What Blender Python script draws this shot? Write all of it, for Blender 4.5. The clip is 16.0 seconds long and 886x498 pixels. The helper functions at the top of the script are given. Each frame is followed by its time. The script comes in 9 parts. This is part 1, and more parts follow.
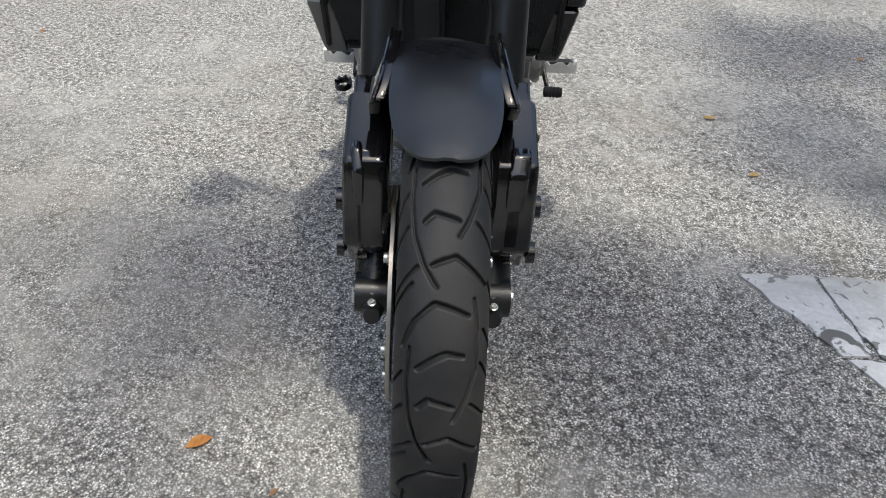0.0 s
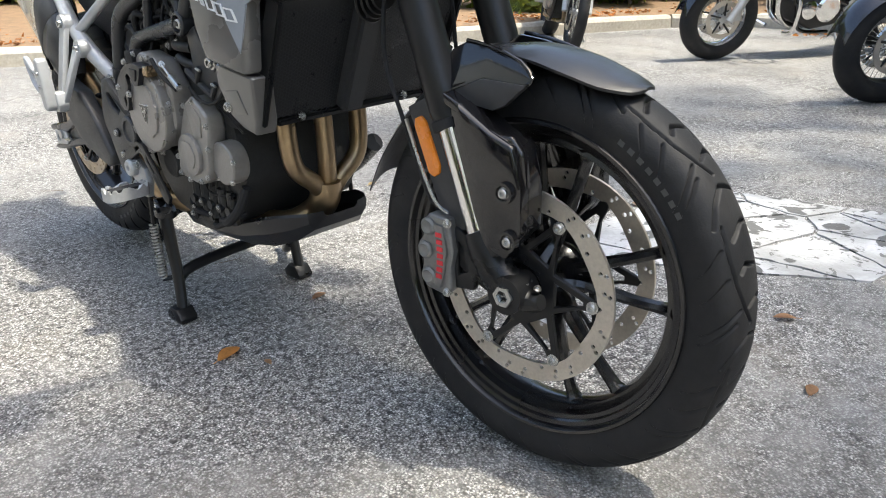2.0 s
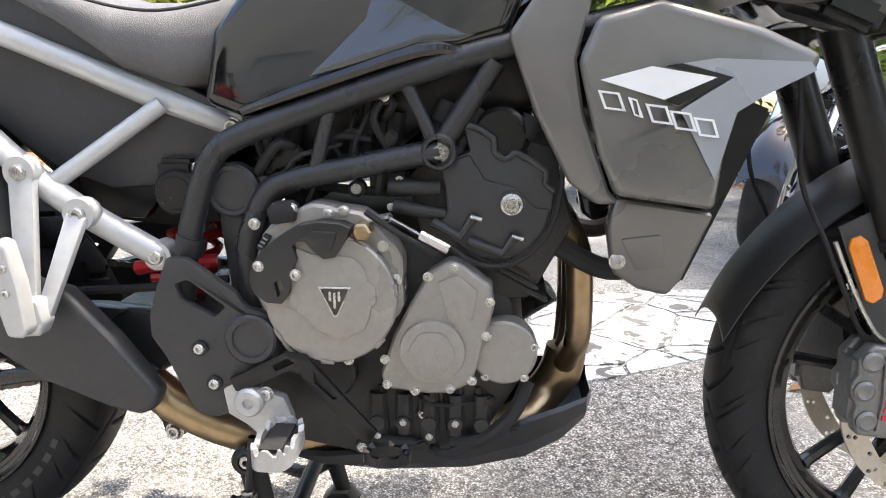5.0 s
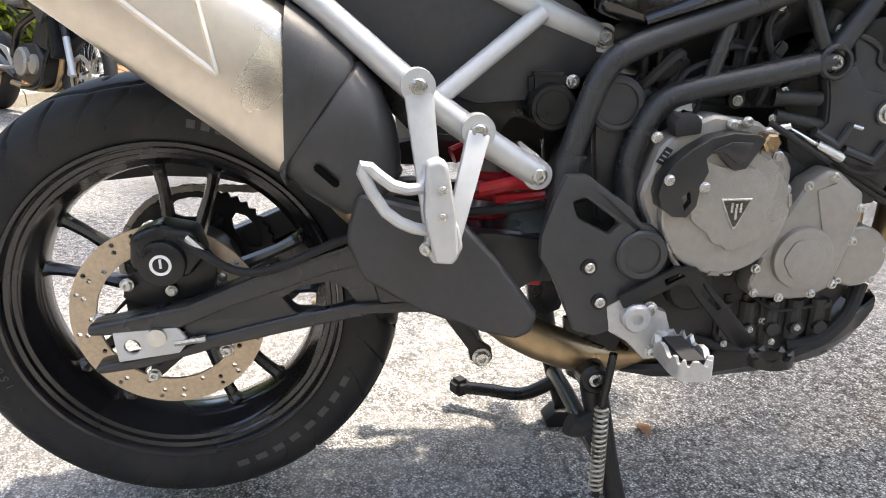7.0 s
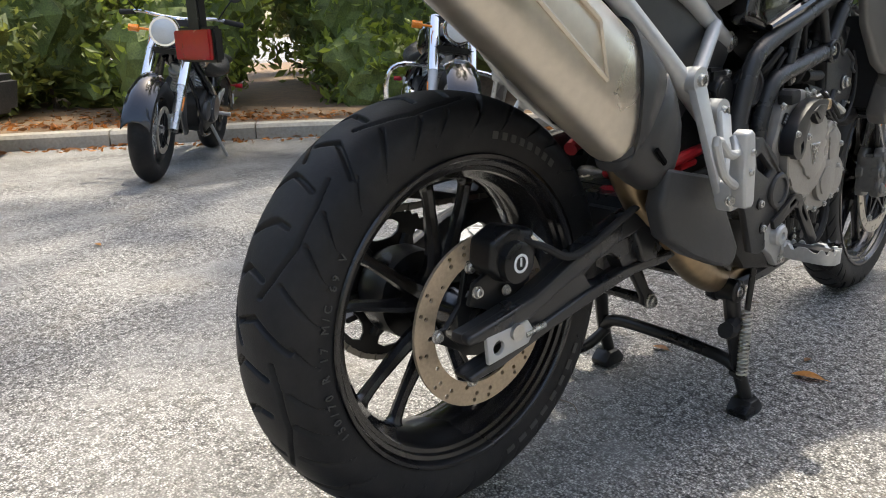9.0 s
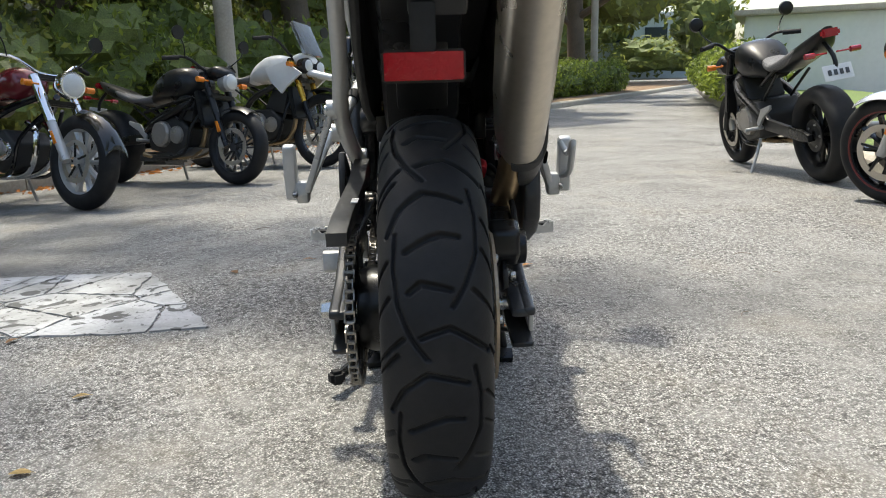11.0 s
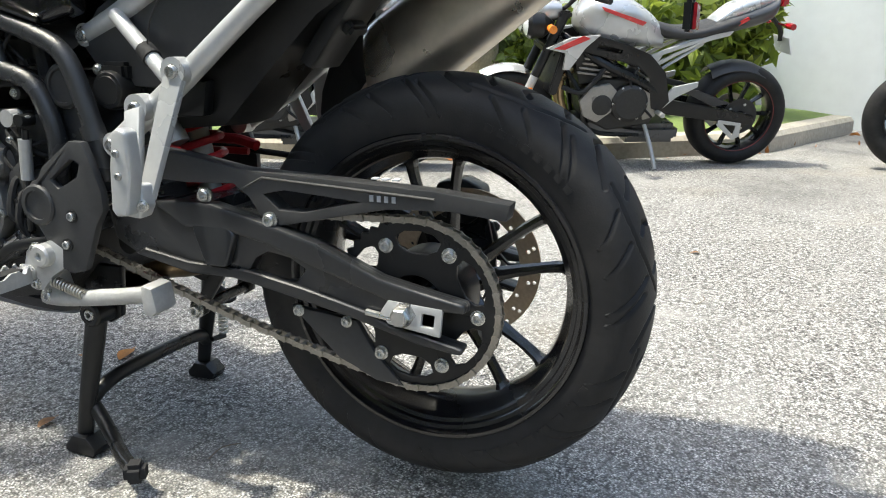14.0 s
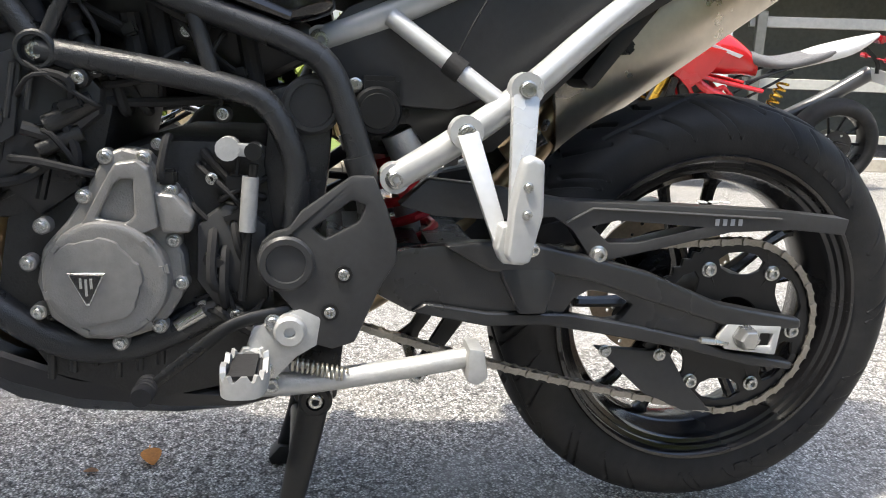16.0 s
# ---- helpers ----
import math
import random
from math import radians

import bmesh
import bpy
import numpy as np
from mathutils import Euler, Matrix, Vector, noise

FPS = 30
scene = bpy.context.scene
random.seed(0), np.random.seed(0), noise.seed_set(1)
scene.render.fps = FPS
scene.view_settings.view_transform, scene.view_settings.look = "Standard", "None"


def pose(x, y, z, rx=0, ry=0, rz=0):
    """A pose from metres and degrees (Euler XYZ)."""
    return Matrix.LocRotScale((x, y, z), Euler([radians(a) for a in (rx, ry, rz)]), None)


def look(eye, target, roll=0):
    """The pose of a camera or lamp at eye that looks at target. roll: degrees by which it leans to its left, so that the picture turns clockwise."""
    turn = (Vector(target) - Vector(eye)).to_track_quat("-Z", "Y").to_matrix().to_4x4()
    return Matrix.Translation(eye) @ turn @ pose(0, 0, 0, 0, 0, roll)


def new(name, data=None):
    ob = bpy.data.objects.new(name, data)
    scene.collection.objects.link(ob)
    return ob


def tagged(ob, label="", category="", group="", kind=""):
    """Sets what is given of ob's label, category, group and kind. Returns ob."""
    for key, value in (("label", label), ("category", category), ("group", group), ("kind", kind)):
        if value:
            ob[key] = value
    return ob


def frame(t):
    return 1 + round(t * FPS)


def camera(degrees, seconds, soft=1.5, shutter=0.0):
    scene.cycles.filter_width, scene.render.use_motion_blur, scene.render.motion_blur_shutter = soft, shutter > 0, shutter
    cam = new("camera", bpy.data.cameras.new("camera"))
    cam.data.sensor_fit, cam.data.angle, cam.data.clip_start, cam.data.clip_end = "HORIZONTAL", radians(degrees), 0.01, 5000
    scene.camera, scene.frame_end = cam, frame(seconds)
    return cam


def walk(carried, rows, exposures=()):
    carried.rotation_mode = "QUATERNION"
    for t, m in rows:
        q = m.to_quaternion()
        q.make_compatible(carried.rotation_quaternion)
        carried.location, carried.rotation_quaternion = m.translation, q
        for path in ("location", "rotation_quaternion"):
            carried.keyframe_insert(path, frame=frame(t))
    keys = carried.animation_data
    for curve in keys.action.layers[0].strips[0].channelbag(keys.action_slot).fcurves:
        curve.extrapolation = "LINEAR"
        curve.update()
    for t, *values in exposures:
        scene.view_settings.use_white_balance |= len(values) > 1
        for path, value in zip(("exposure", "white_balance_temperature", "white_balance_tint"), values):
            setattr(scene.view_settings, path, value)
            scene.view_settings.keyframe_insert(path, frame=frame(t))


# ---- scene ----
cam = camera(61.0, 16.0, soft=1.05)
PATH = [
    (0, (0.062, -0.872, 1.024), (0.009, 0.765, -0.124), 2.1),
    (0.5, (-0.185, -0.967, 1.034), (0.09, 0.656, -0.101), 0.5),
    (1, (-0.448, -0.927, 0.971), (0.163, 0.705, -0.011), -1.3),
    (1.5, (-0.653, -0.796, 0.857), (0.347, 0.709, 0.0), -1.6),
    (2, (-0.864, -0.661, 0.826), (0.438, 0.652, 0.065), -1.7),
    (2.5, (-1.015, -0.471, 0.809), (0.469, 0.69, 0.138), -2.7),
    (3, (-1.105, -0.258, 0.802), (0.525, 0.732, 0.2), -2.8),
    (3.5, (-1.193, -0.022, 0.813), (0.552, 0.781, 0.254), -2.5),
    (3.7, (-1.213, 0.073, 0.815), (0.57, 0.797, 0.272), -2.3),
    (5.8, (-0.987, 0.911, 0.772), (0.953, 0.86, 0.287), 0.4),
    (6, (-0.98, 0.971, 0.771), (0.954, 0.902, 0.264), 0.4),
    (6.5, (-1.013, 1.134, 0.772), (0.899, 1.011, 0.199), 0.5),
    (7, (-1.064, 1.297, 0.763), (0.823, 1.081, 0.135), 0.4),
    (7.5, (-1.085, 1.471, 0.759), (0.777, 1.123, 0.119), 0.0),
    (8, (-1.031, 1.68, 0.762), (0.784, 1.137, 0.121), -0.6),
    (8.2, (-1.011, 1.793, 0.755), (0.773, 1.141, 0.128), -0.9),
    (10.3, (-0.264, 2.749, 0.749), (0.161, 0.853, 0.277), -2.2),
    (10.5, (-0.176, 2.769, 0.743), (0.11, 0.845, 0.277), -2.1),
    (11, (0.031, 2.791, 0.736), (-0.023, 0.844, 0.282), -1.7),
    (11.5, (0.274, 2.794, 0.748), (-0.136, 0.887, 0.303), -1.3),
    (12, (0.511, 2.691, 0.762), (-0.252, 0.902, 0.294), -1.5),
    (12.5, (0.744, 2.555, 0.749), (-0.396, 0.987, 0.258), -1.1),
    (13, (0.904, 2.402, 0.713), (-0.534, 1.108, 0.207), -0.7),
    (13.5, (1.004, 2.179, 0.711), (-0.663, 1.204, 0.194), -0.1),
    (14, (1.082, 1.946, 0.714), (-0.727, 1.28, 0.18), 0.3),
    (14.5, (1.126, 1.686, 0.701), (-0.779, 1.338, 0.201), 1.2),
    (15, (1.136, 1.457, 0.688), (-0.803, 1.385, 0.203), 1.7),
    (15.5, (1.147, 1.211, 0.689), (-0.796, 1.357, 0.24), 1.8),
    (16, (1.087, 0.994, 0.686), (-0.836, 1.304, 0.231), 2.2),
]
walk(cam, [(t, look(e, g, r)) for t, e, g, r in PATH],
     exposures=[(0.0, 1.08, 6570, 6), (1.0, 1.28, 6600, 5), (2.5, 1.92, 6900, 7), (6.0, 2.36, 7200, 11), (8.0, 1.98, 7200, 10), (10.3, 1.20, 6950, 5), (12.0, 1.25, 6780, 4), (13.5, 1.62, 6750, 3), (15.0, 1.76, 6850, 4), (16.0, 1.85, 6850, 8)])

# ---- light ----
SUN_FROM = Vector((0.17, -0.36, 1.0)).normalized()
world = bpy.data.worlds.new("sky_world")
scene.world = world
world.use_nodes = True
_wn = world.node_tree.nodes
_bg = _wn["Background"]
_sky = _wn.new("ShaderNodeTexSky")
_sky.sky_type = 'NISHITA'
_sky.sun_disc = False
_sky.sun_elevation = math.asin(SUN_FROM.z)
_sky.sun_rotation = math.atan2(SUN_FROM.x, SUN_FROM.y)
_sky.air_density = 1.0
_sky.dust_density = 3.0
_sky.ozone_density = 1.0
world.node_tree.links.new(_sky.outputs[0], _bg.inputs[0])
_bg.inputs[1].default_value = 0.15
_sun = bpy.data.lights.new("sun", 'SUN')
_sun.energy = 2.1
_sun.angle = radians(2.0)
_sun.color = (1.0, 0.95, 0.87)
sun = new("sun", _sun)
sun.matrix_world = look(SUN_FROM * 20, (0, 0, 0))


# ---- materials ----
def mat(name, col, rough=0.5, metal=0.0, vary=0.12, scale=30.0, bump=0.04, bscale=250.0, coat=0.0, dust=0.0, rvary=0.12):
    """A surface with grain and blotches: colour, roughness and fine relief."""
    m = bpy.data.materials.new(name)
    m.use_nodes = True
    nt = m.node_tree
    n, l = nt.nodes, nt.links
    b = n["Principled BSDF"]
    tc = n.new("ShaderNodeTexCoord")
    n1, n2 = n.new("ShaderNodeTexNoise"), n.new("ShaderNodeTexNoise")
    n1.inputs["Scale"].default_value, n2.inputs["Scale"].default_value = scale * 0.25, scale * 3
    n1.inputs["Detail"].default_value, n2.inputs["Detail"].default_value = 5, 3
    l.new(tc.outputs["Object"], n1.inputs["Vector"])
    l.new(tc.outputs["Object"], n2.inputs["Vector"])
    ad = n.new("ShaderNodeMath"); ad.operation = 'ADD'
    l.new(n1.outputs[0], ad.inputs[0]); l.new(n2.outputs[0], ad.inputs[1])
    mr = n.new("ShaderNodeMapRange")
    mr.inputs["From Min"].default_value, mr.inputs["From Max"].default_value = 0.6, 1.4
    mr.inputs["To Min"].default_value, mr.inputs["To Max"].default_value = 1 - vary, 1 + vary
    l.new(ad.outputs[0], mr.inputs[0])
    mx = n.new("ShaderNodeVectorMath"); mx.operation = 'SCALE'
    mx.inputs[0].default_value = col[:3]
    l.new(mr.outputs[0], mx.inputs["Scale"])
    out = mx.outputs[0]
    if dust:
        dn = n.new("ShaderNodeTexNoise"); dn.inputs["Scale"].default_value = 9; dn.inputs["Detail"].default_value = 8
        l.new(tc.outputs["Object"], dn.inputs["Vector"])
        dr = n.new("ShaderNodeMapRange"); dr.inputs["From Min"].default_value, dr.inputs["From Max"].default_value = 0.45, 0.75
        dr.inputs["To Max"].default_value = dust
        l.new(dn.outputs[0], dr.inputs[0])
        dm = n.new("ShaderNodeMix"); dm.data_type = 'RGBA'
        l.new(dr.outputs[0], dm.inputs["Factor"]); l.new(out, dm.inputs["A"]); dm.inputs["B"].default_value = (0.3, 0.27, 0.23, 1)
        out = dm.outputs["Result"]
    l.new(out, b.inputs["Base Color"])
    rr = n.new("ShaderNodeMapRange")
    rr.inputs["From Min"].default_value, rr.inputs["From Max"].default_value = 0.3, 0.7
    rr.inputs["To Min"].default_value, rr.inputs["To Max"].default_value = max(0.02, rough - rvary), min(1, rough + rvary)
    l.new(n1.outputs[0], rr.inputs[0]); l.new(rr.outputs[0], b.inputs["Roughness"])
    b.inputs["Metallic"].default_value = metal
    b.inputs["Coat Weight"].default_value = coat
    b.inputs["Coat Roughness"].default_value = 0.05
    if bump:
        n3 = n.new("ShaderNodeTexNoise"); n3.inputs["Scale"].default_value = bscale; n3.inputs["Detail"].default_value = 2
        l.new(tc.outputs["Object"], n3.inputs["Vector"])
        bu = n.new("ShaderNodeBump"); bu.inputs["Strength"].default_value = bump; bu.inputs["Distance"].default_value = 0.002
        l.new(n3.outputs[0], bu.inputs["Height"]); l.new(bu.outputs[0], b.inputs["Normal"])
    return m


M = dict(
    tyre=mat("tyre_rubber", (0.0135, 0.014, 0.0155), 0.58, 0, 0.25, 25, 0.15, 350, dust=0.05),
    # near-black that stands for the shade inside the vent slot
    slot_shade=mat("slot_shade_black", (0.004, 0.004, 0.004), 0.9),
    letter=mat("tyre_lettering", (0.05, 0.05, 0.049), 0.6),
    rim=mat("black_rim", (0.008, 0.008, 0.009), 0.24, 0, 0.2, 20, 0.02, coat=0.3, dust=0.015),
    disc=mat("brake_steel", (0.50, 0.46, 0.40), 0.42, 0.75, 0.15, 60, 0.1, 500),
    discr=mat("brake_steel_worn", (0.46, 0.37, 0.27), 0.45, 0.6, 0.2, 60, 0.1, 500),
    steel=mat("bright_steel", (0.50, 0.50, 0.485), 0.28, 0.95, 0.1, 60, 0.02),
    chrome=mat("chrome", (0.75, 0.75, 0.75), 0.08, 1.0, 0.04, 20, 0.0, rvary=0.04),
    alloy=mat("silver_paint", (0.46, 0.47, 0.475), 0.38, 0.35, 0.08, 30, 0.05, 400, dust=0.03),
    cast=mat("cast_aluminium", (0.45, 0.455, 0.455), 0.48, 0.55, 0.12, 40, 0.25, 300),
    black=mat("satin_black", (0.009, 0.0095, 0.0105), 0.34, 0, 0.25, 30, 0.08, 300, dust=0.015),
    plastic=mat("grained_black_plastic", (0.034, 0.035, 0.037), 0.42, 0, 0.15, 40, 0.14, 900, dust=0.03),
    frame=mat("textured_frame_paint", (0.024, 0.0255, 0.028), 0.30, 0.1, 0.15, 40, 0.35, 600),
    arm=mat("glossy_arm_paint", (0.020, 0.021, 0.023), 0.33, 0.1, 0.15, 40, 0.12, 600, coat=0.12),
    gloss=mat("gloss_black_paint", (0.006, 0.006, 0.007), 0.10, 0, 0.1, 20, 0.0, coat=0.6, rvary=0.04),
    grey=mat("graphite_body_paint", (0.13, 0.127, 0.12), 0.36, 0.25, 0.06, 20, 0.02, 600, coat=0.35),
    lgrey=mat("light_grey_stripe", (0.26, 0.28, 0.31), 0.35, 0.1, 0.05, 20, 0.0, coat=0.3),
    knee=mat("polished_black_paint", (0.012, 0.012, 0.012), 0.10, 0, 0.05, 20, 0.0, coat=1.0, rvary=0.03),
    white=mat("white_decal", (0.72, 0.73, 0.74), 0.35, 0, 0.04, 20, 0.0),
    engine=mat("engine_paint", (0.275, 0.26, 0.24), 0.36, 0.3, 0.12, 30, 0.3, 420),
    engdark=mat("engine_dark_casting", (0.032, 0.0318, 0.0315), 0.5, 0.2, 0.2, 30, 0.4, 300),
    lowsil=mat("silver_engine_paint", (0.235, 0.23, 0.225), 0.40, 0.4, 0.12, 30, 0.3, 420),
    header=mat("heat_tinted_steel", (0.34, 0.25, 0.15), 0.3, 0.9, 0.25, 18, 0.03),
    brush=mat("brushed_steel", (0.60, 0.545, 0.465), 0.34, 0.85, 0.1, 22, 0.05),
    seat=mat("seat_vinyl", (0.12, 0.12, 0.125), 0.6, 0, 0.12, 40, 0.8, 900),
    red=mat("red_plastic", (0.55, 0.02, 0.03), 0.35, 0, 0.12, 30),
    refl=mat("red_reflector", (0.32, 0.008, 0.016), 0.18, 0, 0.12, 60, 0.3, 180, coat=0.5),
    orange=mat("orange_reflector", (0.75, 0.22, 0.02), 0.25, 0, 0.12, 60, 0.3, 180, coat=0.4),
    lens=mat("clear_lens", (0.6, 0.62, 0.63), 0.1, 0, 0.1, 40, 0.0, coat=0.8),
    chain=mat("chain_steel", (0.30, 0.28, 0.25), 0.4, 0.85, 0.3, 80, 0.1),
    rubber=mat("rubber", (0.02, 0.02, 0.021), 0.75, 0, 0.2, 50, 0.2),
    gold=mat("gold_fork", (0.62, 0.36, 0.05), 0.25, 0.8, 0.08, 30),
    beak=mat("satin_dark_plastic", (0.009, 0.0098, 0.012), 0.36, 0, 0.12, 30, 0.15, 500, coat=0.15),
    screen=mat("tinted_screen", (0.25, 0.27, 0.28), 0.08, 0, 0.1, 20, 0.0),
    decal=mat("pale_blue_decal", (0.48, 0.52, 0.58), 0.2, 0, 0.06, 20, 0.0, coat=0.6),
    caliper=mat("cast_caliper", (0.20, 0.20, 0.197), 0.45, 0.6, 0.15, 40, 0.4, 300),
    spring=mat("zinc_spring", (0.45, 0.43, 0.38), 0.35, 0.9, 0.1, 60),
)


for _m, _s in (("gloss", 0.35), ("tyre", 0.25), ("slot_shade", 0.05), ("black", 0.35), ("rubber", 0.3), ("plastic", 0.4), ("engdark", 0.35), ("rim", 0.5)):
    M[_m].node_tree.nodes["Principled BSDF"].inputs["Specular IOR Level"].default_value = _s


M["screen"].node_tree.nodes["Principled BSDF"].inputs["Transmission Weight"].default_value = 0.85


# ---- mesh helpers ----
def part(name, bm, material, parent=None, label="", sharp=0.6):
    """One mesh object from a bmesh, under a thing or a part."""
    bmesh.ops.recalc_face_normals(bm, faces=bm.faces)
    for e in bm.edges:
        e.smooth = len(e.link_faces) == 2 and e.calc_face_angle(0) < sharp
    for f in bm.faces:
        f.smooth = True
    me = bpy.data.meshes.new(name)
    bm.to_mesh(me)
    bm.free()
    me.materials.append(material)
    ob = new(name, me)
    ob.parent = parent
    if label:
        ob["label"] = label
    return ob


def shared(name, me, m, parent):
    """Another object on a mesh that exists."""
    ob = new(name, me)
    ob.parent = parent
    ob.matrix_basis = m
    return ob


def smooth_line(pts, n=5):
    """Points along a rounded line through the given ones."""
    pts = [Vector(p) for p in pts]
    if len(pts) < 3 or n < 2:
        return pts
    out = []
    for i in range(len(pts) - 1):
        a, b, c, d = pts[max(i - 1, 0)], pts[i], pts[i + 1], pts[min(i + 2, len(pts) - 1)]
        for k in range(n):
            t = k / n
            out.append(0.5 * ((2 * b) + (c - a) * t + (2 * a - 5 * b + 4 * c - d) * t * t + (3 * b - a - 3 * c + d) * t ** 3))
    return out + [pts[-1]]


def tube(bm, pts, r, seg=12, n=5, flat=1.0, cap=True):
    """A round bar along a line; r one radius or one a point; flat squeezes it sideways (along x)."""
    line = smooth_line(pts, n)
    rs = r if isinstance(r, (list, tuple)) else [r] * len(pts)
    rings, up = [], None
    for i, p in enumerate(line):
        d = (line[min(i + 1, len(line) - 1)] - line[max(i - 1, 0)]).normalized()
        if up is None:
            up = Vector((1, 0, 0)) if abs(d.x) < 0.9 else Vector((0, 0, 1))
        up = (up - d * up.dot(d)).normalized()
        side = d.cross(up)
        f = i / max(1, len(line) - 1) * (len(rs) - 1)
        k = min(int(f), len(rs) - 2) if len(rs) > 1 else 0
        rad = rs[k] + (rs[min(k + 1, len(rs) - 1)] - rs[k]) * (f - k)
        rings.append([bm.verts.new(p + up * (math.cos(a) * rad * flat) + side * (math.sin(a) * rad))
                      for a in [2 * math.pi * j / seg for j in range(seg)]])
    bridge(bm, rings, cap)
    return bm


def bridge(bm, rings, cap=True, loop=True):
    for a, b in zip(rings, rings[1:]):
        m = len(a)
        for j in range(m if loop else m - 1):
            bm.faces.new((a[j], a[(j + 1) % m], b[(j + 1) % m], b[j]))
    if cap:
        bm.faces.new(rings[0][::-1])
        bm.faces.new(rings[-1])


def prism(poly, x0, x1, bev=0.004, holes=(), slope=None, bm=None, seg=2):
    """A plate: an outline of (y, z) pulled along x from x0 to x1, with holes and rounded edges. slope(y, z) shifts it in x."""
    bm = bm or bmesh.new()
    tmp = bmesh.new()
    edges = []
    for loop in (poly, *holes):
        vs = [tmp.verts.new((x0, y, z)) for y, z in loop]
        edges += [tmp.edges.new((vs[i], vs[(i + 1) % len(vs)])) for i in range(len(vs))]
    if holes:
        bmesh.ops.triangle_fill(tmp, edges=edges, use_beauty=True)
        bmesh.ops.dissolve_limit(tmp, angle_limit=0.01, verts=tmp.verts, edges=tmp.edges)
    else:
        tmp.faces.new(tmp.verts)
    g = bmesh.ops.extrude_face_region(tmp, geom=tmp.faces[:])
    bmesh.ops.translate(tmp, verts=[v for v in g["geom"] if isinstance(v, bmesh.types.BMVert)], vec=(x1 - x0, 0, 0))
    if bev:
        bmesh.ops.recalc_face_normals(tmp, faces=tmp.faces)
        es = [e for e in tmp.edges if len(e.link_faces) == 2 and e.calc_face_angle(0) > 0.5]
        bmesh.ops.bevel(tmp, geom=es, offset=bev, segments=seg, affect='EDGES', clamp_overlap=True, profile=0.6)
    if slope:
        for v in tmp.verts:
            v.co.x += slope(v.co.y, v.co.z)
    me = bpy.data.meshes.new("tmp")
    tmp.to_mesh(me)
    tmp.free()
    bm.from_mesh(me)
    bpy.data.meshes.remove(me)
    return bm


def lathe(bm, prof, c=(0, 0, 0), seg=48, axis='X', close=False):
    """Turns a profile of (along, radius) round an axis through c."""
    rings = []
    c = Vector(c)
    for a, r in prof:
        ring = []
        for j in range(seg):
            t = 2 * math.pi * j / seg
            u, v = r * math.cos(t), r * math.sin(t)
            ring.append(bm.verts.new(c + (Vector((a, u, v)) if axis == 'X' else Vector((u, a, v)) if axis == 'Y' else Vector((u, v, a)))))
        rings.append(ring)
    if close:
        rings.append(rings[0])
    bridge(bm, rings, cap=not close)
    return bm


def rod(bm, a, b, r, seg=12, r2=None):
    return tube(bm, [a, b], [r, r if r2 is None else r2], seg, 1)


def box(bm, c, s, m=None, bev=0.004):
    tmp = bmesh.new()
    bmesh.ops.create_cube(tmp, size=1)
    for v in tmp.verts:
        v.co = Vector((v.co.x * s[0], v.co.y * s[1], v.co.z * s[2]))
    if bev:
        bmesh.ops.bevel(tmp, geom=tmp.edges[:], offset=bev, segments=2, affect='EDGES', clamp_overlap=True)
    for v in tmp.verts:
        v.co = (m @ v.co if m else v.co) + Vector(c)
    me = bpy.data.meshes.new("tmp")
    tmp.to_mesh(me)
    tmp.free()
    bm.from_mesh(me)
    bpy.data.meshes.remove(me)
    return bm


def circle(c, r, n=24, wob=0.0, lobes=0):
    return [(c[0] + (r + wob * math.cos(lobes * t)) * math.cos(t), c[1] + (r + wob * math.cos(lobes * t)) * math.sin(t)) for t in [2 * math.pi * i / n for i in range(n)]]


def _bolt_mesh():
    """A flanged socket-head bolt of radius 1 that looks along +x."""
    bm = bmesh.new()
    lathe(bm, [(-0.3, 1.25), (0.15, 1.3), (0.2, 1.2), (0.25, 1.0), (0.75, 0.98), (0.9, 0.85), (0.9, 0.5), (0.35, 0.45)], seg=14)
    o = part("bolt_form", bm, M["steel"])
    me = o.data
    bpy.data.objects.remove(o)
    return me


BOLT = _bolt_mesh()


def bolt(parent, x, y, z, r=0.007, axis=None):
    """A bolt whose head looks away from the middle plane, or along axis."""
    d = Vector(axis) if axis else Vector((1 if x > 0 else -1, 0, 0))
    q = Vector((1, 0, 0)).rotation_difference(d.normalized())
    return shared("bolt", BOLT, Matrix.LocRotScale((x, y, z), q, (r, r, r)), parent)


def coil(bm, a, b, r, wire, turns, seg=6):
    a, b = Vector(a), Vector(b)
    d = (b - a).normalized()
    u = d.orthogonal().normalized()
    v = d.cross(u)
    n = turns * 10
    return tube(bm, [a + (b - a) * (i / n) + (u * math.cos(i * 0.62832) + v * math.sin(i * 0.62832)) * r for i in range(n + 1)], wire, seg, 1)


# ---- ground (first form) ----
def _soft(v, k=0.4):
    return k * np.log1p(np.exp(v / k))


def ground_z(x, y):
    """The lot is level by the motorcycle and falls gently away from it."""
    return float(-0.17 * (1 - math.exp(-_soft(x - 1.0) / 3.2)) - 0.13 * (1 - math.exp(-_soft(-y - 1.2) / 3.2)))


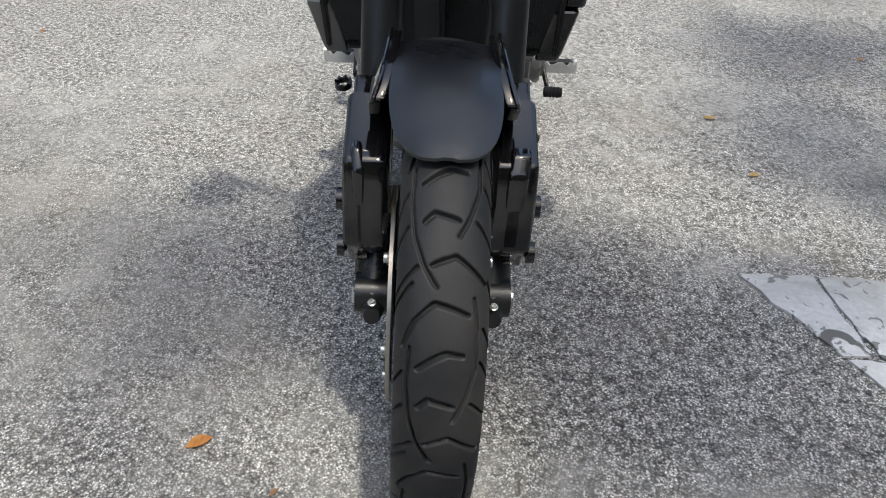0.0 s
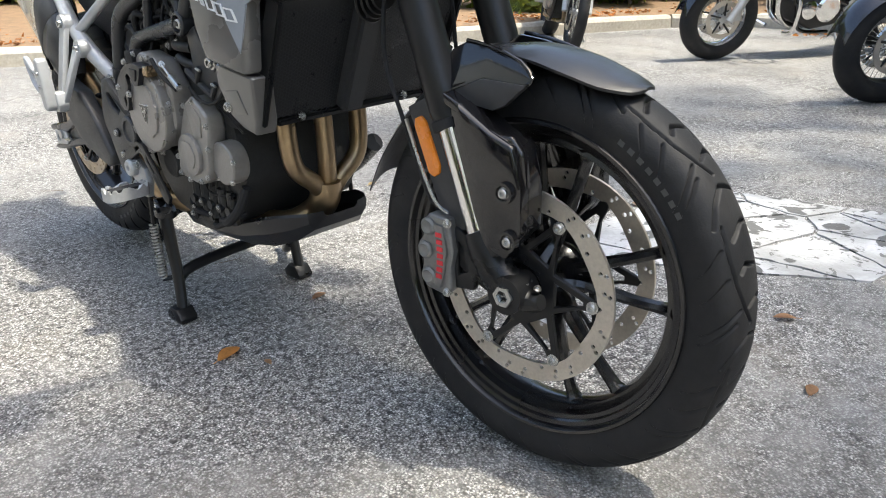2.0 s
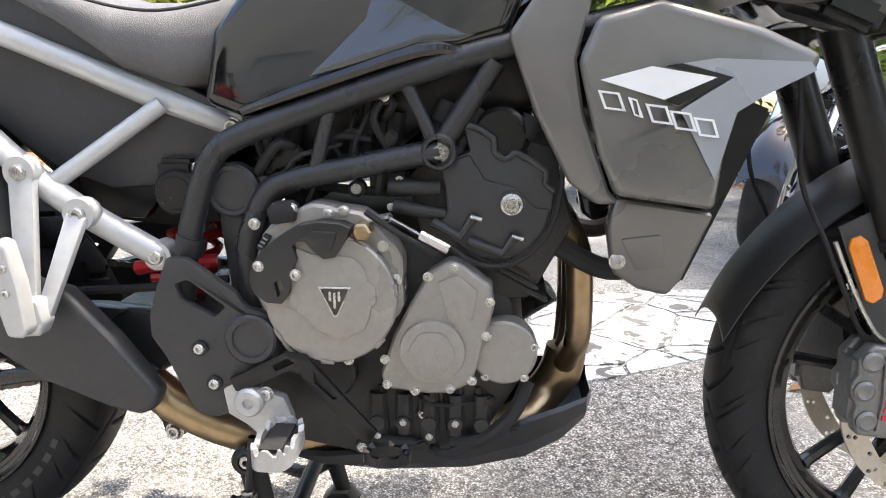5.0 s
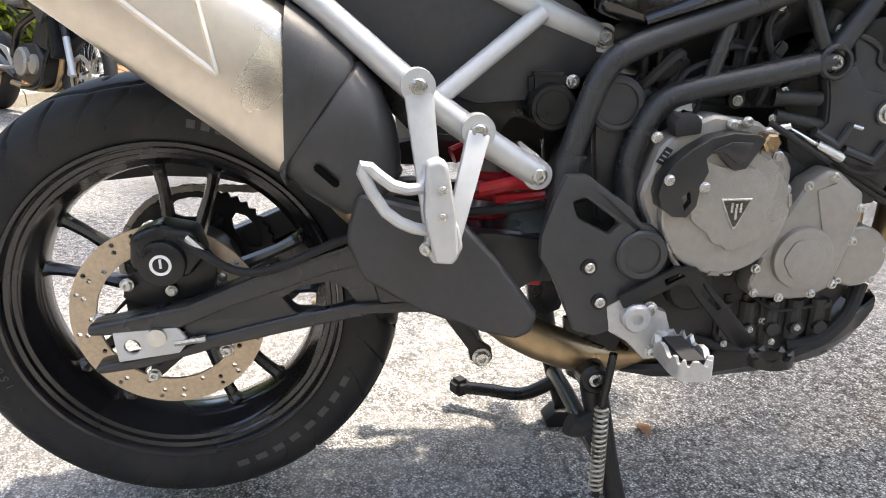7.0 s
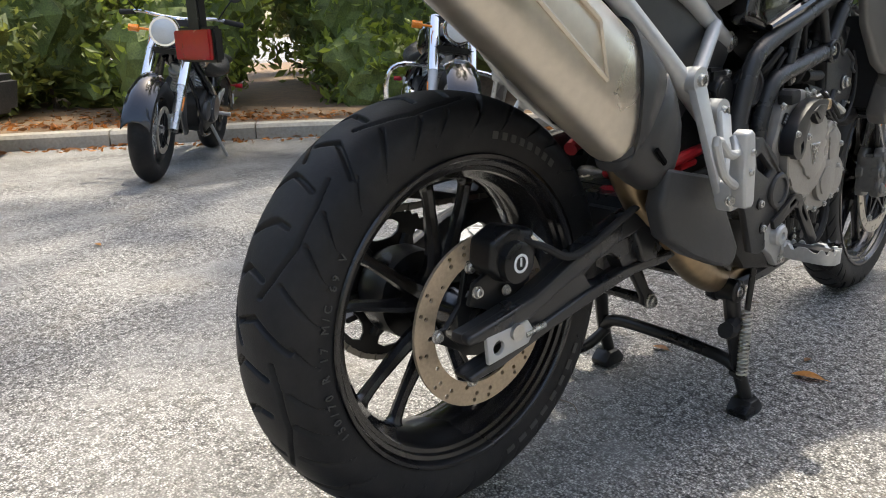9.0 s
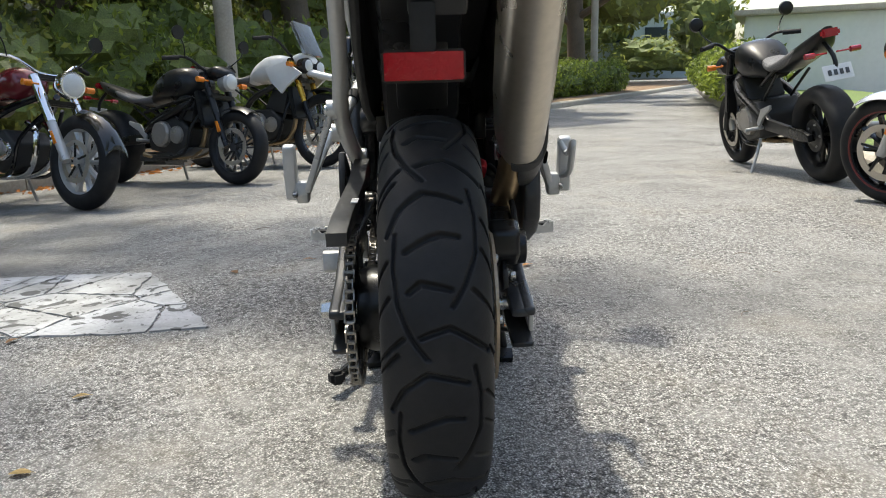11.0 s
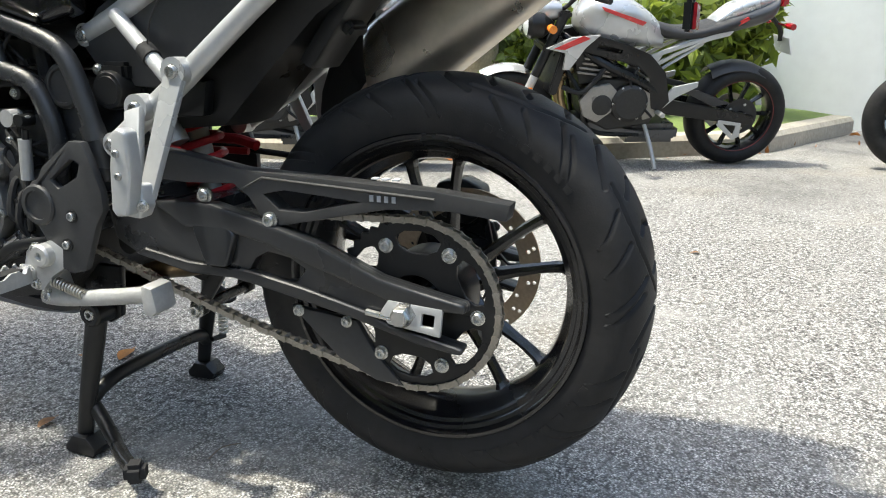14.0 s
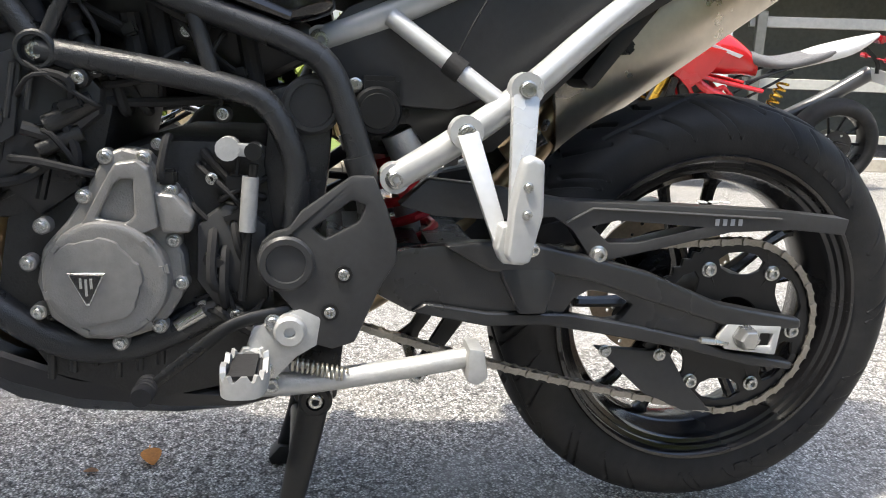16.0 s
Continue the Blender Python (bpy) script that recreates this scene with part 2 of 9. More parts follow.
# ---- ground and setting ----
def aggregate(name, base, light, dark, big=0.5, cement=(0.36, 0.35, 0.33)):
    """Worn asphalt with exposed pale stone chips, cement-grey scuffs and darker stains."""
    m = bpy.data.materials.new(name)
    m.use_nodes = True
    n, l = m.node_tree.nodes, m.node_tree.links
    b = n["Principled BSDF"]
    tc = n.new("ShaderNodeTexCoord")
    geo = tc.outputs["Object"]
    def noise_(scale, detail=4, rough=0.6):
        t = n.new("ShaderNodeTexNoise"); t.inputs["Scale"].default_value = scale; t.inputs["Detail"].default_value = detail; t.inputs["Roughness"].default_value = rough
        l.new(geo, t.inputs["Vector"]); return t.outputs[0]
    def rng(v, a, c, lo=0.0, hi=1.0):
        t = n.new("ShaderNodeMapRange"); t.inputs[1].default_value, t.inputs[2].default_value, t.inputs[3].default_value, t.inputs[4].default_value = a, c, lo, hi
        l.new(v, t.inputs[0]); return t.outputs[0]
    def mixc(f, a, c):
        t = n.new("ShaderNodeMix"); t.data_type = 'RGBA'
        l.new(f, t.inputs["Factor"])
        for s, v in (("A", a), ("B", c)):
            if isinstance(v, tuple): t.inputs[s].default_value = (*v, 1)
            else: l.new(v, t.inputs[s])
        return t.outputs["Result"]
    vo = n.new("ShaderNodeTexVoronoi"); vo.inputs["Scale"].default_value = 205; l.new(geo, vo.inputs["Vector"])
    vo2 = n.new("ShaderNodeTexVoronoi"); vo2.inputs["Scale"].default_value = 400; l.new(geo, vo2.inputs["Vector"])
    sep = n.new("ShaderNodeSeparateColor"); l.new(vo.outputs["Color"], sep.inputs[0])
    sep2 = n.new("ShaderNodeSeparateColor"); l.new(vo2.outputs["Color"], sep2.inputs[0])
    ramp = n.new("ShaderNodeValToRGB"); l.new(sep.outputs[0], ramp.inputs[0])
    el = ramp.color_ramp.elements
    el[0].position, el[0].color = 0.0, (*dark, 1)
    el[1].position, el[1].color = 1.0, (*light, 1)
    for p, c in ((0.35, base), (0.62, tuple(v * 1.25 for v in base)), (0.8, (base[0] * 1.6, base[1] * 1.52, base[2] * 1.4))):
        e = el.new(p); e.color = (*c, 1)
    ramp2 = n.new("ShaderNodeValToRGB"); l.new(sep2.outputs[1], ramp2.inputs[0])
    ramp2.color_ramp.elements[0].color = (*[v * 0.7 for v in base], 1); ramp2.color_ramp.elements[1].color = (*[v * 1.5 for v in light], 1)
    chips = mixc(rng(noise_(60, 2), 0.42, 0.58), ramp.outputs[0], ramp2.outputs[0])
    joint = rng(vo.outputs["Distance"], 0.22, 0.66, 1.15, 0.30)
    t = n.new("ShaderNodeVectorMath"); t.operation = 'SCALE'; l.new(chips, t.inputs[0]); l.new(joint, t.inputs["Scale"])
    smear = rng(noise_(0.7, 8, 0.65), 0.44, 0.56, 0.0, 0.62)
    sm2 = rng(noise_(11, 6), 0.25, 0.65)
    mm = n.new("ShaderNodeMath"); mm.operation = 'MULTIPLY'; l.new(smear, mm.inputs[0]); l.new(sm2, mm.inputs[1])
    col = mixc(mm.outputs[0], t.outputs[0], cement)
    st = rng(noise_(0.75, 7, 0.6), 0.50, 0.70, 1.0, 0.55)
    t2 = n.new("ShaderNodeVectorMath"); t2.operation = 'SCALE'; l.new(col, t2.inputs[0]); l.new(st, t2.inputs["Scale"])
    warm = rng(noise_(2.3, 4), 0.55, 0.72, 0.0, 0.25)
    col2 = mixc(warm, t2.outputs[0], (0.30, 0.26, 0.20))
    l.new(col2, b.inputs["Base Color"])
    b.inputs["Roughness"].default_value = 0.85
    bu = n.new("ShaderNodeBump"); bu.inputs["Strength"].default_value = 1.0; bu.inputs["Distance"].default_value = 0.004; bu.invert = True
    l.new(vo.outputs["Distance"], bu.inputs["Height"]); l.new(bu.outputs[0], b.inputs["Normal"])
    return m


M["ground"] = aggregate("worn_asphalt", (0.178, 0.175, 0.169), (0.58, 0.57, 0.547), (0.036, 0.036, 0.035), cement=(0.335, 0.330, 0.316))
M["kerb"] = mat("kerb_concrete", (0.40, 0.37, 0.31), 0.85, 0, 0.3, 12, 0.5, 120, dust=0.3)
M["soil"] = mat("leaf_litter_soil", (0.20, 0.13, 0.075), 0.95, 0, 0.5, 30, 0.9, 60)
M["grass"] = mat("grass_verge", (0.12, 0.17, 0.045), 0.9, 0, 0.4, 25, 0.9, 90)
def worn_white(name):
    """Old white paint on concrete: chipped flecks, grey wear and dirt."""
    m = mat(name, (0.47, 0.475, 0.48), 0.85, 0, 0.2, 30, 0.8, 70)
    n, l = m.node_tree.nodes, m.node_tree.links
    b = n["Principled BSDF"]
    src = b.inputs["Base Color"].links[0].from_socket
    tc = n.new("ShaderNodeTexCoord")
    for scale, detail, lo, hi, top, col in ((2.6, 8, 0.44, 0.60, 0.75, (0.24, 0.24, 0.23)), (8, 10, 0.60, 0.625, 0.92, (0.07, 0.07, 0.067)), (26, 8, 0.60, 0.64, 0.8, (0.10, 0.098, 0.09))):
        t = n.new("ShaderNodeTexNoise"); t.inputs["Scale"].default_value = scale; t.inputs["Detail"].default_value = detail; t.inputs["Distortion"].default_value = 1.2
        l.new(tc.outputs["Object"], t.inputs["Vector"])
        r = n.new("ShaderNodeMapRange"); r.inputs[1].default_value, r.inputs[2].default_value, r.inputs[4].default_value = lo, hi, top
        l.new(t.outputs[0], r.inputs[0])
        x = n.new("ShaderNodeMix"); x.data_type = 'RGBA'
        l.new(r.outputs[0], x.inputs["Factor"]); l.new(src, x.inputs["A"]); x.inputs["B"].default_value = (*col, 1)
        src = x.outputs["Result"]
    l.new(src, b.inputs["Base Color"])
    return m


M["patch"] = worn_white("worn_white_paint")
M["wall"] = mat("painted_wall", (0.62, 0.65, 0.64), 0.75, 0, 0.06, 3, 0.15, 80)
M["railp"] = mat("weathered_white_boards", (0.42, 0.42, 0.39), 0.7, 0, 0.15, 8, 0.2, 60)
# wall grey deepened in colour for the shade inside the open bay
M["baywall"] = mat("bay_shade_grey", (0.24, 0.24, 0.21), 0.9, 0, 0.2, 6, 0.3, 60)
M["door"] = mat("painted_door", (0.60, 0.65, 0.68), 0.5, 0, 0.05, 4, 0.05, 80)
M["glass"] = mat("dark_window_glass", (0.03, 0.045, 0.06), 0.08, 0, 0.1, 4, 0.0)
M["bark"] = mat("bark", (0.14, 0.11, 0.085), 0.95, 0, 0.35, 12, 1.0, 45)
M["bark2"] = mat("fibrous_palm_bark", (0.20, 0.155, 0.11), 0.95, 0, 0.45, 16, 1.0, 60)
M["pole"] = mat("weathered_pole", (0.36, 0.33, 0.28), 0.85, 0, 0.2, 14, 0.4, 60)


def leaf_mat(name, col, var=0.5):
    m = bpy.data.materials.new(name)
    m.use_nodes = True
    n, l = m.node_tree.nodes, m.node_tree.links
    b = n["Principled BSDF"]
    g = n.new("ShaderNodeNewGeometry")
    r = n.new("ShaderNodeValToRGB"); l.new(g.outputs["Random Per Island"], r.inputs[0])
    r.color_ramp.elements[0].color = (*[c * (1 - var) for c in col], 1)
    r.color_ramp.elements[1].color = (col[0] * 2.0, col[1] * 1.65, col[2] * 1.3, 1)
    l.new(r.outputs[0], b.inputs["Base Color"])
    b.inputs["Roughness"].default_value = 0.5
    tr = n.new("ShaderNodeBsdfTranslucent"); l.new(r.outputs[0], tr.inputs[0])
    mx = n.new("ShaderNodeMixShader"); mx.inputs[0].default_value = 0.48
    l.new(b.outputs[0], mx.inputs[1]); l.new(tr.outputs[0], mx.inputs[2]); l.new(mx.outputs[0], n["Material Output"].inputs[0])
    return m


M["leaf"] = leaf_mat("tree_leaves", (0.165, 0.215, 0.06))
M["leafb"] = leaf_mat("shrub_leaves", (0.17, 0.25, 0.05))
# green of the filler cores, darkened in colour for inner shade
M["core"] = mat("leaf_core_shade_green", (0.12, 0.155, 0.04), 0.7, 0, 0.6, 20, 1.0, 22)
M["leafd"] = leaf_mat("dark_leaves", (0.03, 0.055, 0.018))
M["litter"] = leaf_mat("dry_leaves", (0.30, 0.14, 0.05), 0.4)

# one sheet to the horizon, finer near the motorcycle
def _axis(c0, c1):
    near = list(np.arange(c0, c1 + 0.01, 0.5))
    far = [1.5, 4, 9, 18, 40, 90, 200, 450]
    return [c0 - f for f in far[::-1]] + near + [c1 + f for f in far]


xs_, ys_ = _axis(-12, 14), _axis(-30, 12)
gverts = [(x, y, ground_z(x, y)) for y in ys_ for x in xs_]
W_ = len(xs_)
gfaces = [(j * W_ + i, j * W_ + i + 1, (j + 1) * W_ + i + 1, (j + 1) * W_ + i) for j in range(len(ys_) - 1) for i in range(W_ - 1)]
gme = bpy.data.meshes.new("ground")
gme.from_pydata(gverts, [], gfaces)
gme.materials.append(M["ground"])
for p in gme.polygons:
    p.use_smooth = True
tagged(new("ground", gme), "worn grey asphalt lot with exposed stone chips", "ground", kind="structure")


def verge(name, line, side, width, top, material, label):
    """A raised strip behind a kerb line; side is +1 for the left of the line's way."""
    bm = bmesh.new()
    rings = []
    pts = [Vector((*p, 0)) for p in line]
    for i, p in enumerate(pts):
        d = (pts[min(i + 1, len(pts) - 1)] - pts[max(i - 1, 0)]).normalized()
        nrm = Vector((-d.y, d.x, 0)) * side
        row = []
        for w, h in ((0.1, -0.3), (0.1, top), (0.4, top + 0.03), (width * 0.5, top + 0.08), (width, top + 0.1), (width, -0.3)):
            q = p + nrm * w
            row.append(bm.verts.new((q.x, q.y, ground_z(p.x, p.y) + h + (0.015 * noise.noise(q * 2.1) if h > 0 else 0))))
        rings.append(row)
    bridge(bm, rings)
    return tagged(part(name, bm, material), label, "verge", kind="structure")


def kerb(line, side, name, unit=1.2):
    """Kerb stones laid along a line, each a piece of its own."""
    root = tagged(new(name), "weathered concrete kerb with dirty joints", "kerb", kind="structure")
    pts = [Vector((*p, 0)) for p in line]
    out = []
    for a, b in zip(pts, pts[1:]):
        k = max(1, round((b - a).length / unit))
        out += [a.lerp(b, j / k) for j in range(k)]
    out.append(pts[-1])
    for a, b in zip(out, out[1:]):
        d = (b - a)
        L = d.length
        z = ground_z(a.x, a.y), ground_z(b.x, b.y)
        bm = bmesh.new()
        rings = []
        for t in (0.006, L - 0.006):
            zz = z[0] + (z[1] - z[0]) * t / L
            rings.append([bm.verts.new((t, y, zz + h)) for y, h in ((0.0, -0.12), (0.0, 0.10), (side * 0.025, 0.132), (side * 0.16, 0.138), (side * 0.16, -0.12))])
        bridge(bm, rings)
        ob = part("kerb_stone", bm, M["kerb"], root)
        ob.matrix_basis = Matrix.Translation((a.x, a.y, 0)) @ Matrix.Rotation(math.atan2(d.y, d.x), 4, 'Z')
    return root


KL = [(-14.5, -34), (-9.4, -25.5), (-4.6, -17.2), (-1.0, -11.3), (0.6, -8.7), (4.1, -3.0), (7.4, 2.3)]
KB = [(7.45, 2.3), (7.5, 2.9), (7.0, 3.6), (5.9, 4.15), (0.9, 6.1), (-3.0, 7.8)]
KR = [(-10.5, -26), (-7.6, -17.3), (-4.6, -7.5), (-3.3, -3.0), (-2.85, -1.5), (-2.98, -0.4), (-3.55, 1.1), (-4.4, 2.25), (-5.9, 2.95)]
kerb(KL, -1, "kerb_left"); kerb(KB, -1, "kerb_back"); kerb(KR, 1, "kerb_right")
verge("verge_left", KL, -1, 14, 0.13, M["soil"], "leaf-littered soil strip behind the kerb")
verge("verge_back", KB, -1, 10, 0.13, M["soil"], "leaf-littered soil strip behind the kerb")
verge("verge_right", KR, 1, 3.0, 0.13, M["grass"], "grass strip behind the kerb")


def clip_poly(poly, px, py, nx, ny):
    """The part of a polygon on the side of a line to which (nx, ny) points away from."""
    out = []
    for i, (x, y) in enumerate(poly):
        x2, y2 = poly[(i + 1) % len(poly)]
        a, b = (x - px) * nx + (y - py) * ny, (x2 - px) * nx + (y2 - py) * ny
        if a <= 0:
            out.append((x, y))
        if a * b < 0:
            t = a / (a - b)
            out.append((x + (x2 - x) * t, y + (y2 - y) * t))
    return out


rnd = random.Random(5)
patch = tagged(new("concrete_patch"), "cracked whitewashed concrete patch in the asphalt", "patch", kind="structure")
PATCH = [(0.70, 0.56), (0.90, 0.20), (1.14, -0.20), (1.45, -0.25), (1.80, -0.28), (1.76, 0.0), (1.66, 0.40), (1.55, 0.50), (1.25, 0.55), (0.95, 0.575)]
seeds = [(rnd.uniform(0.75, 1.8), rnd.uniform(-0.25, 0.55)) for _ in range(15)]
for i, (sx_, sy_) in enumerate(seeds):
    poly = PATCH
    for j, (tx, ty) in enumerate(seeds):
        if i != j and poly:
            dx, dy = tx - sx_, ty - sy_
            L = math.hypot(dx, dy)
            poly = clip_poly(poly, (sx_ + tx) / 2 - dx / L * 0.006, (sy_ + ty) / 2 - dy / L * 0.006, dx, dy)
    if not poly or len(poly) < 3:
        continue
    # ragged edges
    fine = []
    for a, c in zip(poly, poly[1:] + poly[:1]):
        k = max(1, int(math.hypot(c[0] - a[0], c[1] - a[1]) / 0.035))
        fine += [(a[0] + (c[0] - a[0]) * q / k + (rnd.uniform(-0.006, 0.006) if q else 0), a[1] + (c[1] - a[1]) * q / k + (rnd.uniform(-0.006, 0.006) if q else 0)) for q in range(k)]
    bm = bmesh.new()
    top = [bm.verts.new((x, y, ground_z(x, y) + 0.004 + 0.002 * rnd.random())) for x, y in fine]
    low = [bm.verts.new((x, y, ground_z(x, y) - 0.02)) for x, y in fine]
    bridge(bm, [low, top])
    part("patch_piece", bm, M["patch"], patch, "", 0.3)

# fallen leaves and twigs
def fallen_leaf(x, y, rot, size, label, material):
    bm = bmesh.new()
    rows = []
    for i in range(7):
        t = i / 6
        w = 0.28 * math.sin(math.pi * min(1, t * 0.92 + 0.05)) ** 0.8
        z = 0.05 * math.sin(t * 3) + 0.03
        rows.append([bm.verts.new((t - 0.5, -w, z + 0.10 * w * 2)), bm.verts.new((t - 0.5, 0, z)), bm.verts.new((t - 0.5, w, z + 0.14 * w * 2))])
    bridge(bm, rows, False, False)
    bmesh.ops.solidify(bm, geom=bm.faces[:], thickness=0.012)
    rod(bm, (-0.5, 0, 0.05), (-0.72, 0.03, 0.03), 0.012, 5)
    for v in bm.verts:
        v.co *= size * 0.85
    ob = tagged(part("fallen_leaf", bm, material), label, "leaf", "fallen leaves on the asphalt")
    ob.matrix_basis = Matrix.Translation((x, y, ground_z(x, y) + 0.003)) @ Matrix.Rotation(rot, 4, 'Z')


M["leaf_orange"] = mat("dry_orange_leaf", (0.58, 0.27, 0.07), 0.7, 0, 0.3, 60, 0.3, 200)
M["leaf_brown"] = mat("dry_brown_leaf", (0.32, 0.18, 0.09), 0.75, 0, 0.3, 60, 0.3, 200)
M["leaf_pale"] = mat("dry_pale_leaf", (0.45, 0.33, 0.14), 0.7, 0, 0.3, 60, 0.3, 200)
for x, y, r, s, k in ((-0.19, 0.69, 0.3, 0.075, "leaf_orange"), (-0.37, -0.03, 0.6, 0.05, "leaf_orange"), (0.12, 0.78, 0.1, 0.05, "leaf_brown"), (0.78, -0.12, 2.2, 0.06, "leaf_brown"), (0.51, -0.28, 0.2, 0.05, "leaf_brown"),
                      (0.88, 1.05, 0.4, 0.045, "leaf_pale"), (1.29, 0.58, 1.2, 0.05, "leaf_brown"), (0.84, 1.42, 0.1, 0.05, "leaf_pale"), (-3.05, 1.33, 0.4, 0.07, "leaf_brown"), (-0.22, -0.12, 1.0, 0.02, "leaf_brown"),
                      (-0.15, 0.60, 1.5, 0.03, "leaf_brown"), (1.6, 2.1, 0.7, 0.05, "leaf_brown"), (2.4, 1.4, 0.2, 0.05, "leaf_orange"), (-1.6, 1.9, 2.0, 0.04, "leaf_brown"), (0.25, -0.55, 0.3, 0.03, "leaf_pale")):
    fallen_leaf(x, y, r, s, {"leaf_orange": "curled dry orange leaf on the asphalt", "leaf_brown": "dry brown leaf lying on the asphalt", "leaf_pale": "dry pale yellow leaf on the asphalt"}[k], M[k])
for i in range(14):
    x, y = rnd.uniform(-1.6, 2.2), rnd.uniform(-1.2, 2.8)
    bm = bmesh.new()
    a = rnd.uniform(0, 6.28)
    L = rnd.uniform(0.03, 0.09)
    tube(bm, [(x, y, ground_z(x, y) + 0.003), (x + L * 0.5 * math.cos(a), y + L * 0.5 * math.sin(a), ground_z(x, y) + 0.006), (x + L * math.cos(a + 0.3), y + L * math.sin(a + 0.3), ground_z(x, y) + 0.003)], 0.0012, 5, 3)
    tagged(part("twig", bm, M["bark"]), "small dark twig lying on the asphalt", "twig", "twigs on the asphalt")
# drift of leaf litter along the kerbs
def scatter(name, count, place, size, material, label, flat=True):
    """Many small folded leaves as one object."""
    rs = np.random.RandomState(len(name) * 7 + count)
    pos = place(rs, count)
    c = len(pos)
    d = rs.normal(size=(c, 3)); d[:, 2] *= 0.25 if flat else 1.0
    d /= np.linalg.norm(d, axis=1)[:, None]
    u = rs.normal(size=(c, 3)); u -= d * (u * d).sum(1)[:, None]; u /= np.linalg.norm(u, axis=1)[:, None]
    s = size * rs.uniform(0.6, 1.4, (c, 1))
    w = np.cross(d, u)
    p0, p1, p2, p3 = pos - d * s, pos + u * s * 0.42 + w * s * 0.12, pos + d * s, pos - u * s * 0.42 + w * s * 0.12
    verts = np.stack([p0, p1, p2, p3], 1).reshape(-1, 3)
    me = bpy.data.meshes.new(name)
    idx = np.arange(c) * 4
    me.from_pydata(verts.tolist(), [], np.concatenate([np.stack([idx, idx + 1, idx + 2], 1), np.stack([idx, idx + 2, idx + 3], 1)]).tolist())
    me.materials.append(material)
    return me


def along(line, w0, w1, side, h):
    def place(rs, count):
        p = np.array(line, float)
        seg = np.linalg.norm(np.diff(p, axis=0), axis=1)
        k = rs.choice(len(seg), count, p=seg / seg.sum())
        t = rs.rand(count, 1)
        q = p[k] + (p[k + 1] - p[k]) * t
        dd = (p[k + 1] - p[k]) / seg[k][:, None]
        nn = np.stack([-dd[:, 1], dd[:, 0]], 1) * side
        q = q + nn * (w0 + (w1 - w0) * rs.rand(count, 1) ** 1.5)
        z = np.array([ground_z(a, b) for a, b in q]) + h + 0.012 * rs.rand(count)
        return np.column_stack([q, z])
    return place


for nm, ln, sd, cnt, a, b, h in (("leaf_litter", KL[3:], -1, 5000, 0.2, 3.0, 0.155), ("leaf_litter", KB, -1, 2500, 0.2, 2.5, 0.155), ("leaf_litter", KL[3:], 1, 700, 0.0, 0.35, 0.004), ("leaf_litter", KR[4:], -1, 30, 0.0, 0.3, 0.004)):
    tagged(new(nm, scatter(nm, cnt, along(ln, a, b, sd, h), 0.035, M["litter"], "")), "brown dry leaf litter along the kerb", "leaf litter", kind="stuff")


# ---- plants ----
def blobs(centres, shell=0.55):
    """Leaf places in and on a set of ellipsoids (x, y, z, rx, ry, rz)."""
    def place(rs, count):
        c = np.array(centres, float)
        vol = (c[:, 3] * c[:, 4] + c[:, 4] * c[:, 5] + c[:, 3] * c[:, 5])
        k = rs.choice(len(c), count, p=vol / vol.sum())
        d = rs.normal(size=(count, 3)); d /= np.linalg.norm(d, axis=1)[:, None]
        r = shell + (1.08 - shell) * rs.rand(count, 1) ** 0.6
        return c[k, :3] + d * r * c[k, 3:]
    return place


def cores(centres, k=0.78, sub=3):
    """Lumpy solid fillers, as one mesh, that stop sky showing through the leaves."""
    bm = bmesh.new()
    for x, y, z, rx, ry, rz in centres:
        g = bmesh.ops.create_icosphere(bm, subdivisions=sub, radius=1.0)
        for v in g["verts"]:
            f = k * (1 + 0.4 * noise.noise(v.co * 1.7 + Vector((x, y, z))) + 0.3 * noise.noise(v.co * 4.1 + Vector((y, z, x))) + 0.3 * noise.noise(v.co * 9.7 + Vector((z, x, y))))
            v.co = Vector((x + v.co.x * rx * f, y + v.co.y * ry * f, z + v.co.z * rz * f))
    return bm


